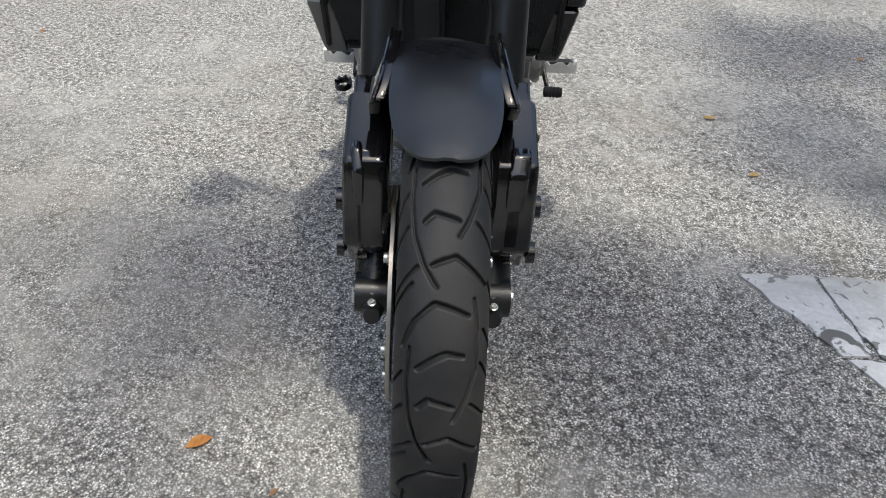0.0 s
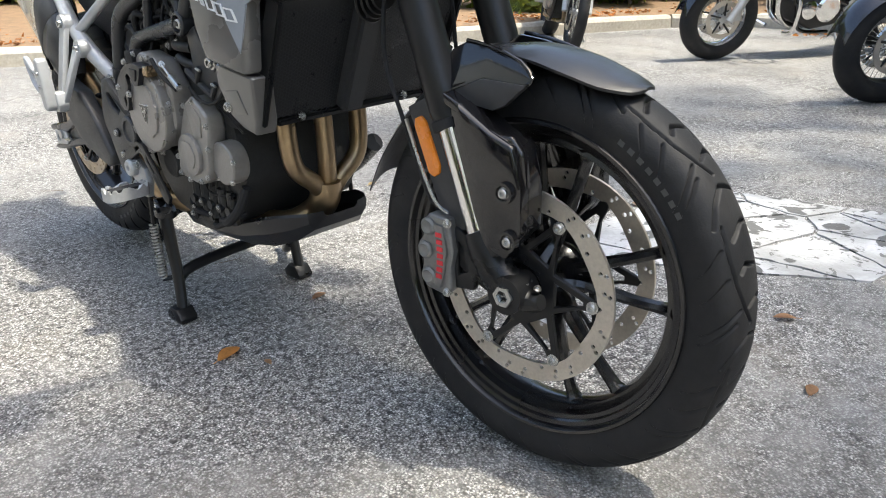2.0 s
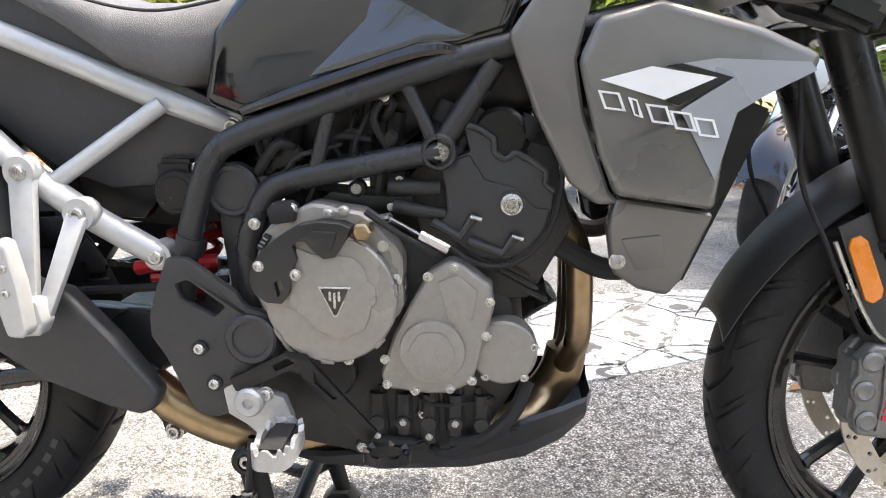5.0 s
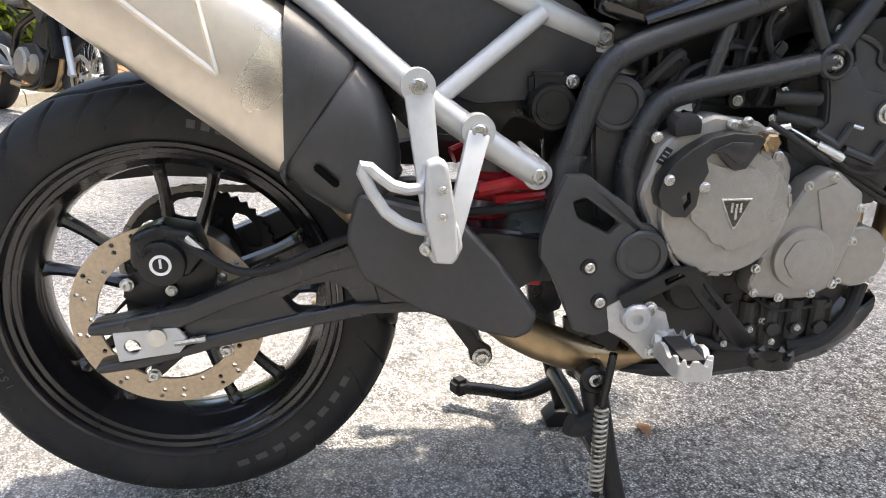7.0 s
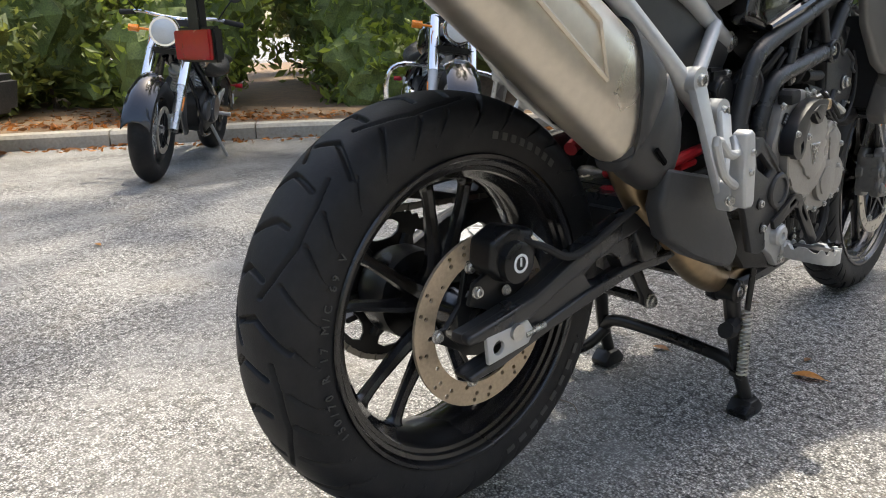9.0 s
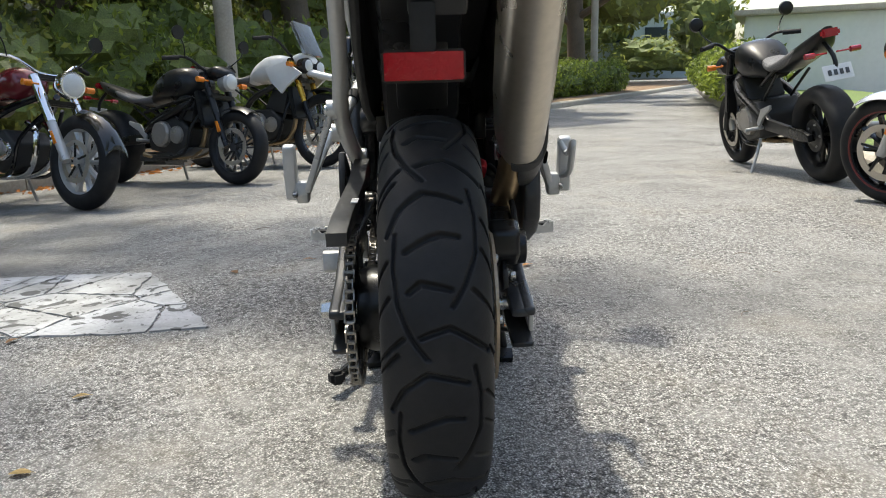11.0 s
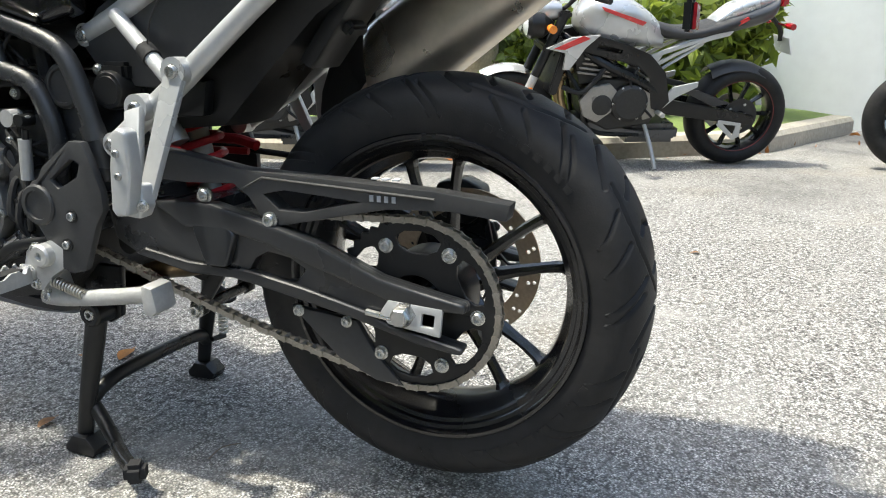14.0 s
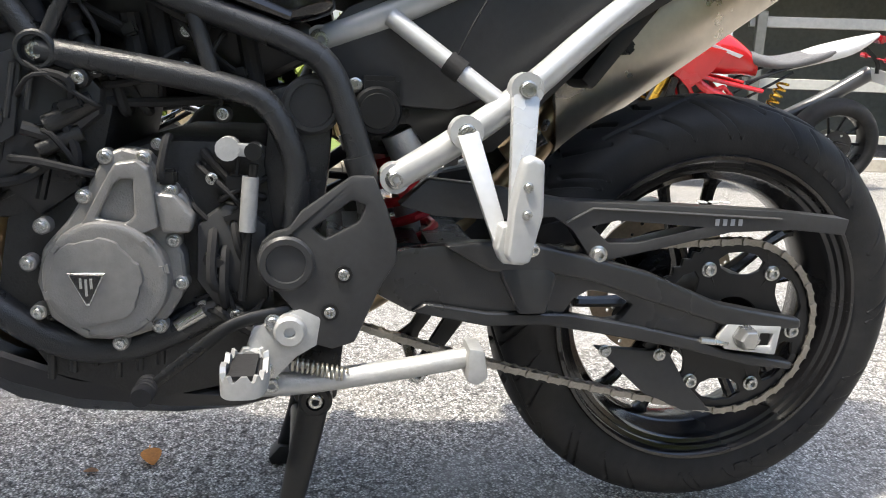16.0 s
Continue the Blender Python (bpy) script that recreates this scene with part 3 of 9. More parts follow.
def tree(x, y, trunk_r, height, spread, leaves, seed, label, bark="bark", first=2.2, size=0.075, leafm="leaf", dense=False):
    rs = random.Random(seed)
    z0 = ground_z(x, y) + 0.05
    t = tagged(new("tree"), label, "tree")
    bm = bmesh.new()
    top = Vector((x + rs.uniform(-0.3, 0.3), y + rs.uniform(-0.3, 0.3), z0 + height * 0.6))
    base = Vector((x, y, z0 - 0.15))
    tube(bm, [base, base + Vector((0, 0, 0.35)), base.lerp(top, 0.5) + Vector((0.05, -0.04, 0)), top], [trunk_r * 1.45, trunk_r * 1.05, trunk_r * 0.85, trunk_r * 0.5], 14, 4)
    part("trunk", bm, M[bark], t)
    cl = []
    for i in range(9):
        a = i * 2.4 + rs.uniform(-0.4, 0.4)
        f = first / height + (0.6 - first / height) * (i / 9)
        s = base.lerp(top, f / 0.62 if f < 0.6 else 0.95)
        e = s + Vector((math.cos(a) * spread * rs.uniform(0.5, 0.95), math.sin(a) * spread * rs.uniform(0.5, 0.95), height * rs.uniform(0.16, 0.34)))
        bm = bmesh.new(); tube(bm, [s, s.lerp(e, 0.5) + Vector((0, 0, -0.1)), e], [trunk_r * 0.42, trunk_r * 0.26, trunk_r * 0.1], 8, 4); part("limb", bm, M[bark], t)
        for q in range(5):
            c = s.lerp(e, rs.uniform(0.45, 1.1)) + Vector((rs.uniform(-0.6, 0.6), rs.uniform(-0.6, 0.6), rs.uniform(-0.2, 0.6)))
            r = rs.uniform(0.35, 0.85) * spread / 3
            cl.append((c.x, c.y, c.z, r, r, r * 0.65))
    cl.append((top.x, top.y, top.z + 0.3, spread * 0.4, spread * 0.4, spread * 0.35))
    ob = new("crown", scatter("crown", leaves, blobs(cl, 0.2), size, M[leafm], "", False)); ob.parent = t
    # solid cores added inside dense crowns to block skylight
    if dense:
        part("filler_core", cores(cl, 0.7, 2), M["core"], t, "", 0.12)
    return t


def shrub(name, centres, leaves, size, leafm, label, category="shrub"):
    s = tagged(new(name), label, category)
    ob = new("foliage", scatter(name, leaves, blobs(centres, 0.45), size, M[leafm], "", False)); ob.parent = s
    part("filler_core", cores(centres, 0.72), M["core"], s, "", 0.12)
    for (x, y, z, rx, ry, rz) in centres[:6]:
        bm = bmesh.new(); g0 = ground_z(x, y)
        tube(bm, [(x, y, g0 - 0.05), (x + 0.05, y, (g0 + z) / 2), (x - 0.05, y + 0.04, z + rz * 0.4)], [0.03, 0.02, 0.01], 6, 3); b_ = part("stem", bm, M["bark"], s)
    return s


# ---- the motorcycle in the middle ----
def tyre_mesh(R, W, H, pitches, dense=1400, across=128, way=1, flip=1):
    """A tyre about the x axis: rounded carcass with a tread of cut grooves. Returns vertices, faces."""
    # one pitch of the tread, as lines of (across, along): chevrons, long curved cuts and shoulder slashes
    lines = [
        ([(-0.56, 0.22), (-0.36, 0.08), (-0.08, -0.02), (0.28, 0.04)], 0.050),
        ([(-0.28, 0.33), (0.04, 0.24), (0.22, 0.255)], 0.054),
        ([(-0.25, 0.55), (-0.12, 0.50), (0.12, 0.54)], 0.054),
        ([(-0.13, 0.785), (0.10, 0.735), (0.62, 0.88)], 0.050),
        ([(0.38, -0.05), (0.46, 0.12), (0.45, 0.34), (0.28, 0.52), (0.14, 0.63)], 0.034),
        ([(-0.42, 0.22), (-0.46, 0.42), (-0.40, 0.62), (-0.25, 0.78), (-0.08, 0.90)], 0.034),
        ([(-0.42, -0.12), (-1.0, 0.08)], 0.042), ([(-0.56, 0.37), (-1.0, 0.54)], 0.042), ([(-0.54, 0.57), (-1.0, 0.74)], 0.042), ([(-0.34, 0.79), (-1.0, 1.0)], 0.042),
        ([(0.58, 0.12), (1.0, 0.29)], 0.042), ([(0.55, 0.31), (1.0, 0.49)], 0.042), ([(0.40, 0.54), (1.0, 0.74)], 0.042), ([(0.66, 0.86), (1.0, 1.0)], 0.042),
    ]
    strokes = [((flip * a[0], a[1]), (flip * b[0], b[1]), w) for pts, w in lines for a, b in zip(pts, pts[1:])]
    plen = 2 * math.pi * R / pitches
    half = W / 2
    sarc = [math.radians(-118 + 236 * j / (across - 1)) for j in range(across)]
    th = np.linspace(0, 2 * math.pi, dense, endpoint=False)
    u = (way * th * R / plen)[:, None] % 1.0 + np.zeros((1, across))
    phi = np.array(sarc)
    # carcass: a round crown that turns into flat side walls
    xs = half * np.sign(np.sin(phi)) * np.abs(np.sin(phi)) ** 0.85
    rs = np.where(np.abs(phi) < math.pi / 2, R - H * 0.52 * (1 - np.abs(np.cos(phi)) ** 0.95), R - H * 0.52 - H * 0.48 * (np.abs(phi) - math.pi / 2) / (math.radians(118) - math.pi / 2))
    xs = np.where(np.abs(phi) > math.pi / 2, np.sign(phi) * half * (1 - 0.14 * ((np.abs(phi) - math.pi / 2) / math.radians(28)) ** 2), xs)
    v = (phi / math.radians(92))[None, :] + np.zeros((dense, 1))
    cut = np.zeros((dense, across))
    for (v0, u0), (v1, u1), w in strokes:
        for s in (-1, 0, 1):
            # distances in metres on the tread
            ax, ay = v0 * half * 1.35, (u0 + s) * plen
            bx, by = v1 * half * 1.35, (u1 + s) * plen
            px, py = v * half * 1.35, u * plen
            t = np.clip(((px - ax) * (bx - ax) + (py - ay) * (by - ay)) / ((bx - ax) ** 2 + (by - ay) ** 2), 0, 1)
            d = np.hypot(px - ax - t * (bx - ax), py - ay - t * (by - ay))
            wid = w * half
            cut = np.maximum(cut, np.clip((wid * 1.25 - d) / (wid * 0.75), 0, 1))
    rr = rs[None, :] - 0.0075 * cut
    verts = np.stack([xs[None, :] + 0 * rr, rr * np.cos(th)[:, None], rr * np.sin(th)[:, None]], -1).reshape(-1, 3)
    i, j = np.meshgrid(np.arange(dense), np.arange(across - 1), indexing="ij")
    n = (i + 1) % dense
    faces = np.stack([i * across + j, n * across + j, n * across + j + 1, i * across + j + 1], -1).reshape(-1, 4)
    return verts, faces


def tyre(name, R, W, H, pitches, parent, label, dense=1400, across=128, way=1, flip=1):
    verts, faces = tyre_mesh(R, W, H, pitches, dense, across, way, flip)
    me = bpy.data.meshes.new(name)
    me.from_pydata(verts.tolist(), [], faces.tolist())
    me.materials.append(M["tyre"])
    me.polygons.foreach_set("use_smooth", np.ones(len(faces), bool))
    ob = new(name, me)
    ob.parent = parent
    ob["label"] = label
    return ob


def rim(parent, R, w, spokes, hub, twin):
    bm = bmesh.new()
    h = w / 2
    half = [(h, R), (h + 0.005, R + 0.006), (h + 0.008, R + 0.004), (h + 0.008, R - 0.001), (h + 0.004, R - 0.004), (h - 0.001, R - 0.006), (h - 0.003, R - 0.012), (h - 0.009, R - 0.014), (h - 0.011, R - 0.020),
            (h - 0.024, R - 0.023), (h * 0.5, R - 0.033), (0.012, R - 0.038)]
    lathe(bm, [(-a, r) for a, r in half] + half[::-1] + [(h * 0.5, R - 0.02), (-h * 0.5, R - 0.02)], seg=112, close=True)
    ob = part("rim", bm, M["rim"], parent, "gloss black cast alloy rim")
    bm = bmesh.new()
    lathe(bm, [(-hub, 0.02), (-hub, 0.034), (-hub * 0.6, 0.04), (-0.02, 0.032), (0.02, 0.032), (hub * 0.6, 0.04), (hub, 0.034), (hub, 0.02)], seg=32)
    part("hub", bm, M["rim"], parent)
    bm = bmesh.new()
    sx = 0.022
    tube(bm, [(-sx if twin else 0, 0.03, 0), (0, 0.07, 0.0), (0, 0.15, 0.004), (0, R - 0.045, 0.003), (0, R - 0.026, 0)], [0.017, 0.012, 0.0085, 0.0095, 0.02], 8, 4, 1.3)
    me = part("spoke_form", bm, M["rim"])
    form = me.data
    bpy.data.objects.remove(me)
    for i in range(spokes):
        a = 2 * math.pi * (i // 2 * 2 + (i % 2) * (0.66 if twin else 1)) / spokes + 0.2
        shared("spoke", form, Matrix.Rotation(a, 4, 'X') @ Matrix.Diagonal((1 if i % 2 else -1, 1, 1, 1)), parent)
    return ob


def disc(name, r0, r1, x, holes, parent, material, label, thick=0.005, lobes=0):
    """A drilled brake disc about the x axis."""
    hl = []
    for i in range(holes):
        t = 2 * math.pi * i / holes
        for k, f in enumerate((0.22, 0.5, 0.78)):
            if (i + k) % 3 == 0 or k == (i % 3):
                rr = r1 + (r0 - r1) * f
                tt = t + 0.03 * k
                hl.append(circle((rr * math.cos(tt), rr * math.sin(tt)), 0.0036, 8))
    bm = prism(circle((0, 0), r0, 96), x - thick / 2, x + thick / 2, 0, [circle((0, 0), r1, 90, 0.003 if lobes else 0, lobes)] + hl)
    return part(name, bm, material, parent, label)


def carrier(parent, x, r_in, r_out, arms, name="disc_carrier"):
    star, windows = [], []
    for i in range(arms):
        a = 2 * math.pi * i / arms
        w = math.pi / arms
        for r, d in ((r_out + 0.008, -0.05), (r_out + 0.011, 0.0), (r_out + 0.008, 0.05), (r_out * 0.82, 0.10), (r_in + 0.014, w)):
            star.append((r * math.cos(a + d), r * math.sin(a + d)))
        windows.append([(r * math.cos(a + d), r * math.sin(a + d)) for r, d in ((r_in + 0.012, -w * 0.62), (r_out - 0.016, -0.035), (r_out - 0.016, 0.035), (r_in + 0.012, w * 0.62))])
    bm = prism(star, x - 0.004, x + 0.004, 0.001, windows + [circle((0, 0), r_in - 0.014, 30)], seg=1)
    ob = part(name, bm, M["black"], parent)
    s = -1 if x < 0 else 1
    for i in range(arms):
        a = 2 * math.pi * i / arms
        bolt(parent, x + s * 0.004, r_out * math.cos(a), r_out * math.sin(a), 0.0075)
    return ob


def raised_letters(parent, R, x, a0, a1, n, h, label):
    """Moulded lettering on a side wall, as plain bars set along an arc."""
    for i in range(n):
        a = a0 + (a1 - a0) * (i + 0.5) / n
        w = abs(a1 - a0) / n * 0.6 * R / 2
        bm = bmesh.new()
        box(bm, (0, 0, 0), (0.0016, w * 2, h), bev=0.0006)
        ob = part("lettering_bar", bm, M["letter"] if x < 0 else M["tyre"], parent)
        ob.matrix_basis = Matrix.Rotation(a, 4, 'X') @ Matrix.Translation((x, 0, R))


BX = 0.004
bike = tagged(new("motorcycle"), "grey and black adventure motorcycle upright on its centre stand", "motorcycle")
bike.matrix_basis = pose(BX, 0, 0)
FA, RA = (0, 0.002, 0.329), (0, 1.560, 0.351)

# steering turned a few degrees to the left
ST = Matrix.Translation((0.014, 0.262, 0.855)) @ Matrix.Rotation(radians(4.2), 4, Vector((0, 0.39, 0.92))) @ Matrix.Translation((0, -0.262, -0.855))
fw = new("front_wheel"); fw.parent = bike; fw.matrix_basis = ST @ pose(0.002, FA[1], FA[2])
tyre("tyre", 0.327, 0.104, 0.080, 10, fw, "black road tyre with cut tread", way=1)
rim(fw, 0.2500, 0.086, 10, 0.062, True)
for sx in (-1, 1):
    disc("brake_disc", 0.158, 0.128, sx * 0.062, 30, fw, M["disc"], "drilled bare steel front brake disc", lobes=6)
    carrier(fw, sx * 0.062, 0.05, 0.124, 6)
bm = bmesh.new(); lathe(bm, [(-0.115, 0.006), (-0.115, 0.011), (0.115, 0.011), (0.115, 0.006)], seg=16); part("axle", bm, M["steel"], fw)
raised_letters(fw, 0.279, -0.0512, 0.5, 1.0, 8, 0.009, "")
raised_letters(fw, 0.279, 0.0515, 0.5, 1.25, 8, 0.012, "")

rw = new("rear_wheel"); rw.parent = bike; rw.matrix_basis = pose(0.012, RA[1], RA[2])
tyre("tyre", 0.3205, 0.154, 0.095, 8, rw, "black wide rear tyre with cut tread", way=-1, flip=-1)
rim(rw, 0.2315, 0.136, 10, 0.08, True)
disc("brake_disc", 0.129, 0.094, -0.098, 26, rw, M["discr"], "brownish drilled steel rear brake disc")
carrier(rw, -0.098, 0.045, 0.09, 5)
for s in (-1, 1):
    raised_letters(rw, 0.263, s * 0.0775, 0.15 if s < 0 else -0.9, 0.72 if s < 0 else -0.3, 8, 0.011, "")
    raised_letters(rw, 0.263, s * 0.0775, 2.0 if s < 0 else 3.4, 2.9 if s < 0 else 4.3, 8, 0.010, "")
# size marking on the side wall, in moulded characters
def arc_text(text, parent, R, x, a0, step, size):
    for k, ch in enumerate(text):
        if ch == " ":
            continue
        cu = bpy.data.curves.new("marking", 'FONT')
        cu.body, cu.size, cu.align_x, cu.extrude = ch, size, 'CENTER', 0.0008
        tmp = new("marking_form", cu)
        me = bpy.data.meshes.new_from_object(tmp.evaluated_get(bpy.context.evaluated_depsgraph_get()))
        bpy.data.objects.remove(tmp)
        me.materials.clear(); me.materials.append(M["letter"])
        ob = new("size_marking", me); ob.parent = parent
        sd = -1 if x < 0 else 1
        a = a0 - sd * step * k
        # lies on the side wall, head outwards
        ob.matrix_basis = Matrix.Rotation(a, 4, 'X') @ Matrix.Translation((x, 0, R)) @ Matrix(((0, 0, sd, 0), (sd, 0, 0, 0), (0, 1, 0, 0), (0, 0, 0, 1)))


arc_text("150/70 R 17 M/C 69 V", rw, 0.250, -0.0785, -2.0, 0.052, 0.016)
# sprocket, its carrier and the chain
bm = bmesh.new()
N = 46
out = [(0.1285 * math.cos(t) if i % 2 else 0.1215 * math.cos(t), 0.1285 * math.sin(t) if i % 2 else 0.1215 * math.sin(t)) for i, t in enumerate([math.pi * k / N for k in range(2 * N)])]
slots = []
SPK = [math.pi * k / 3 - 0.06 for k in range(6)]
for k in range(6):
    a = SPK[k] + math.pi / 6
    slots.append([(r * math.cos(a + d), r * math.sin(a + d)) for r, d in ((0.080, -0.20), (0.090, -0.33), (0.103, -0.34), (0.109, -0.20), (0.110, 0.0), (0.109, 0.20), (0.103, 0.34), (0.090, 0.33), (0.080, 0.20), (0.077, 0.0))])
part("sprocket", prism(out, 0.128, 0.134, 0.001, slots + [circle((0, 0), 0.045, 24)], seg=1), M["black"], rw, "black rear sprocket with oval windows")
bm = bmesh.new(); lathe(bm, [(0.05, 0.072), (0.10, 0.074), (0.124, 0.066), (0.126, 0.052), (0.11, 0.04), (0.06, 0.03)], seg=40)
for a in SPK:
    rod(bm, (0.125, 0.045 * math.cos(a), 0.045 * math.sin(a)), (0.127, 0.088 * math.cos(a), 0.088 * math.sin(a)), 0.008, 8)
part("sprocket_carrier", bm, M["black"], rw)
for a in SPK:
    bolt(rw, 0.135, 0.095 * math.cos(a), 0.095 * math.sin(a), 0.0085)
bm = bmesh.new(); lathe(bm, [(-0.17, 0.006), (-0.17, 0.012), (0.17, 0.012), (0.17, 0.006)], seg=16)
part("axle", bm, M["steel"], rw)
bm = bmesh.new(); lathe(bm, [(0.158, 0.017), (0.166, 0.019), (0.17, 0.017), (0.188, 0.0155), (0.192, 0.012), (0.192, 0.007)], seg=6); lathe(bm, [(0.154, 0.016), (0.154, 0.023), (0.159, 0.023), (0.159, 0.016)], seg=24, close=True)
part("axle_nut", bm, M["steel"], rw)

# chain links: one form, placed one by one along the run
def chain_form():
    bm = bmesh.new()
    for s in (-1, 1):
        prism([(-0.0105, 0.0), (-0.0085, 0.0055), (-0.003, 0.0042), (0.003, 0.0042), (0.0085, 0.0055), (0.0105, 0), (0.0085, -0.0055), (0.003, -0.0042), (-0.003, -0.0042), (-0.0085, -0.0055)],
              s * 0.0075 - 0.0011, s * 0.0075 + 0.0011, 0, bm=bm)
    rod(bm, (-0.0085, -0.006, 0), (0.0085, -0.006, 0), 0.0038, 8)
    o = part("link_form", bm, M["chain"]); me = o.data; bpy.data.objects.remove(o)
    return me


LINK = chain_form()
chain = new("drive_chain"); chain.parent = bike
chain["label"] = "worn steel drive chain"
c0, r0 = Vector((0.143, 0.99, 0.415)), 0.036
c1, r1 = Vector((0.143, RA[1], RA[2])), 0.125
run = []
d = c1 - c0
base = math.atan2(d.z, d.y)
off = math.asin((r1 - r0) / d.length)
for k in range(60):
    a = base + math.pi / 2 + off - (math.pi + 2 * off) * k / 59
    run.append(c1 + Vector((0, math.cos(a), math.sin(a))) * r1)
for k in range(1, 60):
    run.append(run[59].lerp(c0 + Vector((0, math.cos(base - math.pi / 2 - off), math.sin(base - math.pi / 2 - off))) * r0, k / 60) - Vector((0, 0, 0.012 * math.sin(math.pi * k / 60))))
for k in range(20):
    a = base - math.pi / 2 - off - (math.pi - 2 * off) * k / 19
    run.append(c0 + Vector((0, math.cos(a), math.sin(a))) * r0)
last = run[-1]
for k in range(1, 60):
    run.append(last.lerp(run[0], k / 60))
acc, k = 0.0, 0
seglen = [(run[(i + 1) % len(run)] - run[i]).length for i in range(len(run))]
total = sum(seglen)
count = int(total / 0.0159)
for q in range(count):
    want = total * q / count
    while acc + seglen[k] < want:
        acc += seglen[k]; k += 1
    p = run[k].lerp(run[(k + 1) % len(run)], (want - acc) / max(seglen[k], 1e-6))
    t = run[(k + 1) % len(run)] - run[k]
    shared("chain_link", LINK, Matrix.Translation(p) @ Matrix.Rotation(math.atan2(t.z, t.y), 4, 'X') @ Matrix.Diagonal((1 if q % 2 else 0.72, 1, 1, 1)), chain)

# fork
for s in (-1, 1):
    leg = new("fork_leg"); leg.parent = bike; leg.matrix_basis = ST.copy()
    X = s * 0.087
    bm = bmesh.new(); tube(bm, [(X, 0.123, 0.575), (X, 0.129, 0.59), (X, 0.224, 0.84), (X, 0.305, 1.04)], [0.0275, 0.029, 0.029, 0.029], 24, 1); part("outer_tube", bm, M["black"], leg, "satin black fork outer tube")
    bm = bmesh.new(); lathe(bm, [(0, 0.024), (0, 0.031), (0.014, 0.031), (0.016, 0.026)], seg=24, axis='Z')
    o = part("dust_seal", bm, M["rubber"], leg); o.matrix_basis = Matrix.Translation((X, 0.119, 0.563)) @ Matrix.Rotation(-0.405, 4, 'X')
    bm = bmesh.new(); rod(bm, (X, 0.060, 0.395), (X, 0.127, 0.58), 0.0205, 24); part("slider_tube", bm, M["chrome"], leg, "bright chromed fork slider")
    bm = bmesh.new(); tube(bm, [(X, 0.066, 0.412), (X, 0.052, 0.385), (X, 0.03, 0.352), (X, 0.0, 0.329)], [0.025, 0.029, 0.030, 0.026], 14, 3)
    lathe(bm, [(X - 0.026, 0.02), (X - 0.026, 0.03), (X + 0.026, 0.03), (X + 0.026, 0.02)], (0, 0, FA[2]), 20)
    tube(bm, [(X, 0.0, 0.329), (X, -0.03, 0.320), (X, -0.05, 0.325)], [0.024, 0.017, 0.012], 10, 3)
    prism([(0.03, 0.385), (0.10, 0.40), (0.10, 0.345), (0.02, 0.31)], X - 0.008, X + 0.008, 0.003, bm=bm)
    part("fork_foot", bm, M["black"], leg)
    bm = bmesh.new(); lathe(bm, [(X + s * 0.026, 0.017), (X + s * 0.031, 0.017), (X + s * 0.031, 0.0105), (X + s * 0.022, 0.0105)], (0, 0, FA[2]), 6 if s < 0 else 20); part("axle_end", bm, M["steel"], leg)
    for dy in (-0.02, -0.042):
        bolt(leg, X, dy, 0.344, 0.0048, (0, -0.35, 1))
    # glossy guard in front of the slider
    bm = prism([(0.112, 0.622), (0.070, 0.600), (0.030, 0.572), (-0.010, 0.572), (-0.028, 0.548), (-0.033, 0.50), (-0.034, 0.435), (-0.012, 0.402), (0.020, 0.385), (0.040, 0.410), (0.056, 0.445), (0.085, 0.52), (0.114, 0.59)], X - 0.006, X + s * 0.022, 0.006,
               slope=lambda y, z, s=s: s * (0.010 - 3.2 * (y - 0.01) ** 2 * (1 if y < 0.01 else 0.4)), seg=3)
    part("fork_guard", bm, M["gloss"], leg, "gloss black plastic fork guard")
    bm = prism([(0.036, 0.566), (-0.008, 0.552), (-0.025, 0.51), (-0.027, 0.43), (-0.006, 0.390), (0.020, 0.398), (0.032, 0.425), (0.036, 0.50)], X + s * 0.006, X + s * 0.036, 0.007, seg=3)
    part("guard_column", bm, M["gloss"], leg)
    bm = prism([(0.112, 0.622), (0.060, 0.598), (0.030, 0.580), (-0.006, 0.566), (-0.010, 0.552), (0.034, 0.566), (0.070, 0.586), (0.110, 0.604)], X + s * 0.004, X + s * 0.034, 0.005, seg=3)
    part("guard_flange", bm, M["gloss"], leg)
    bm = prism([(0.082, 0.610), (0.02, 0.575), (-0.018, 0.560), (-0.033, 0.50), (-0.034, 0.435), (-0.008, 0.405), (0.018, 0.405), (0.028, 0.43), (0.048, 0.50), (0.072, 0.57)], X - s * 0.030, X + s * 0.031, 0.008,
               slope=lambda y, z, s=s: s * 0.010, seg=3)
    part("guard_front", bm, M["gloss"], leg)
    for z in (0.495, 0.425):
        bm = bmesh.new(); lathe(bm, [(X + s * 0.039, 0.016), (X + s * 0.049, 0.0155), (X + s * 0.049, 0.011), (X + s * 0.041, 0.010)], (0, -0.014 + (z - 0.46) * 0.12, z), 20)
        part("bolt_cup", bm, M["gloss"], leg)
        bolt(leg, X + s * 0.043, -0.014 + (z - 0.46) * 0.12, z, 0.0075)
    # reflector and brake hose behind the slider
    bm = prism([(0.188, 0.570), (0.176, 0.575), (0.166, 0.568), (0.138, 0.502), (0.139, 0.490), (0.150, 0.482), (0.161, 0.487), (0.190, 0.558)], X - s * 0.002, X + s * 0.010, 0.003)
    part("side_reflector", bm, M["orange"], leg, "orange side reflector")
    bm = prism([(0.205, 0.585), (0.165, 0.605), (0.105, 0.46), (0.085, 0.41), (0.12, 0.395), (0.14, 0.43)], X - 0.006, X + s * 0.003, 0.003); part("reflector_bracket", bm, M["plastic"], leg)
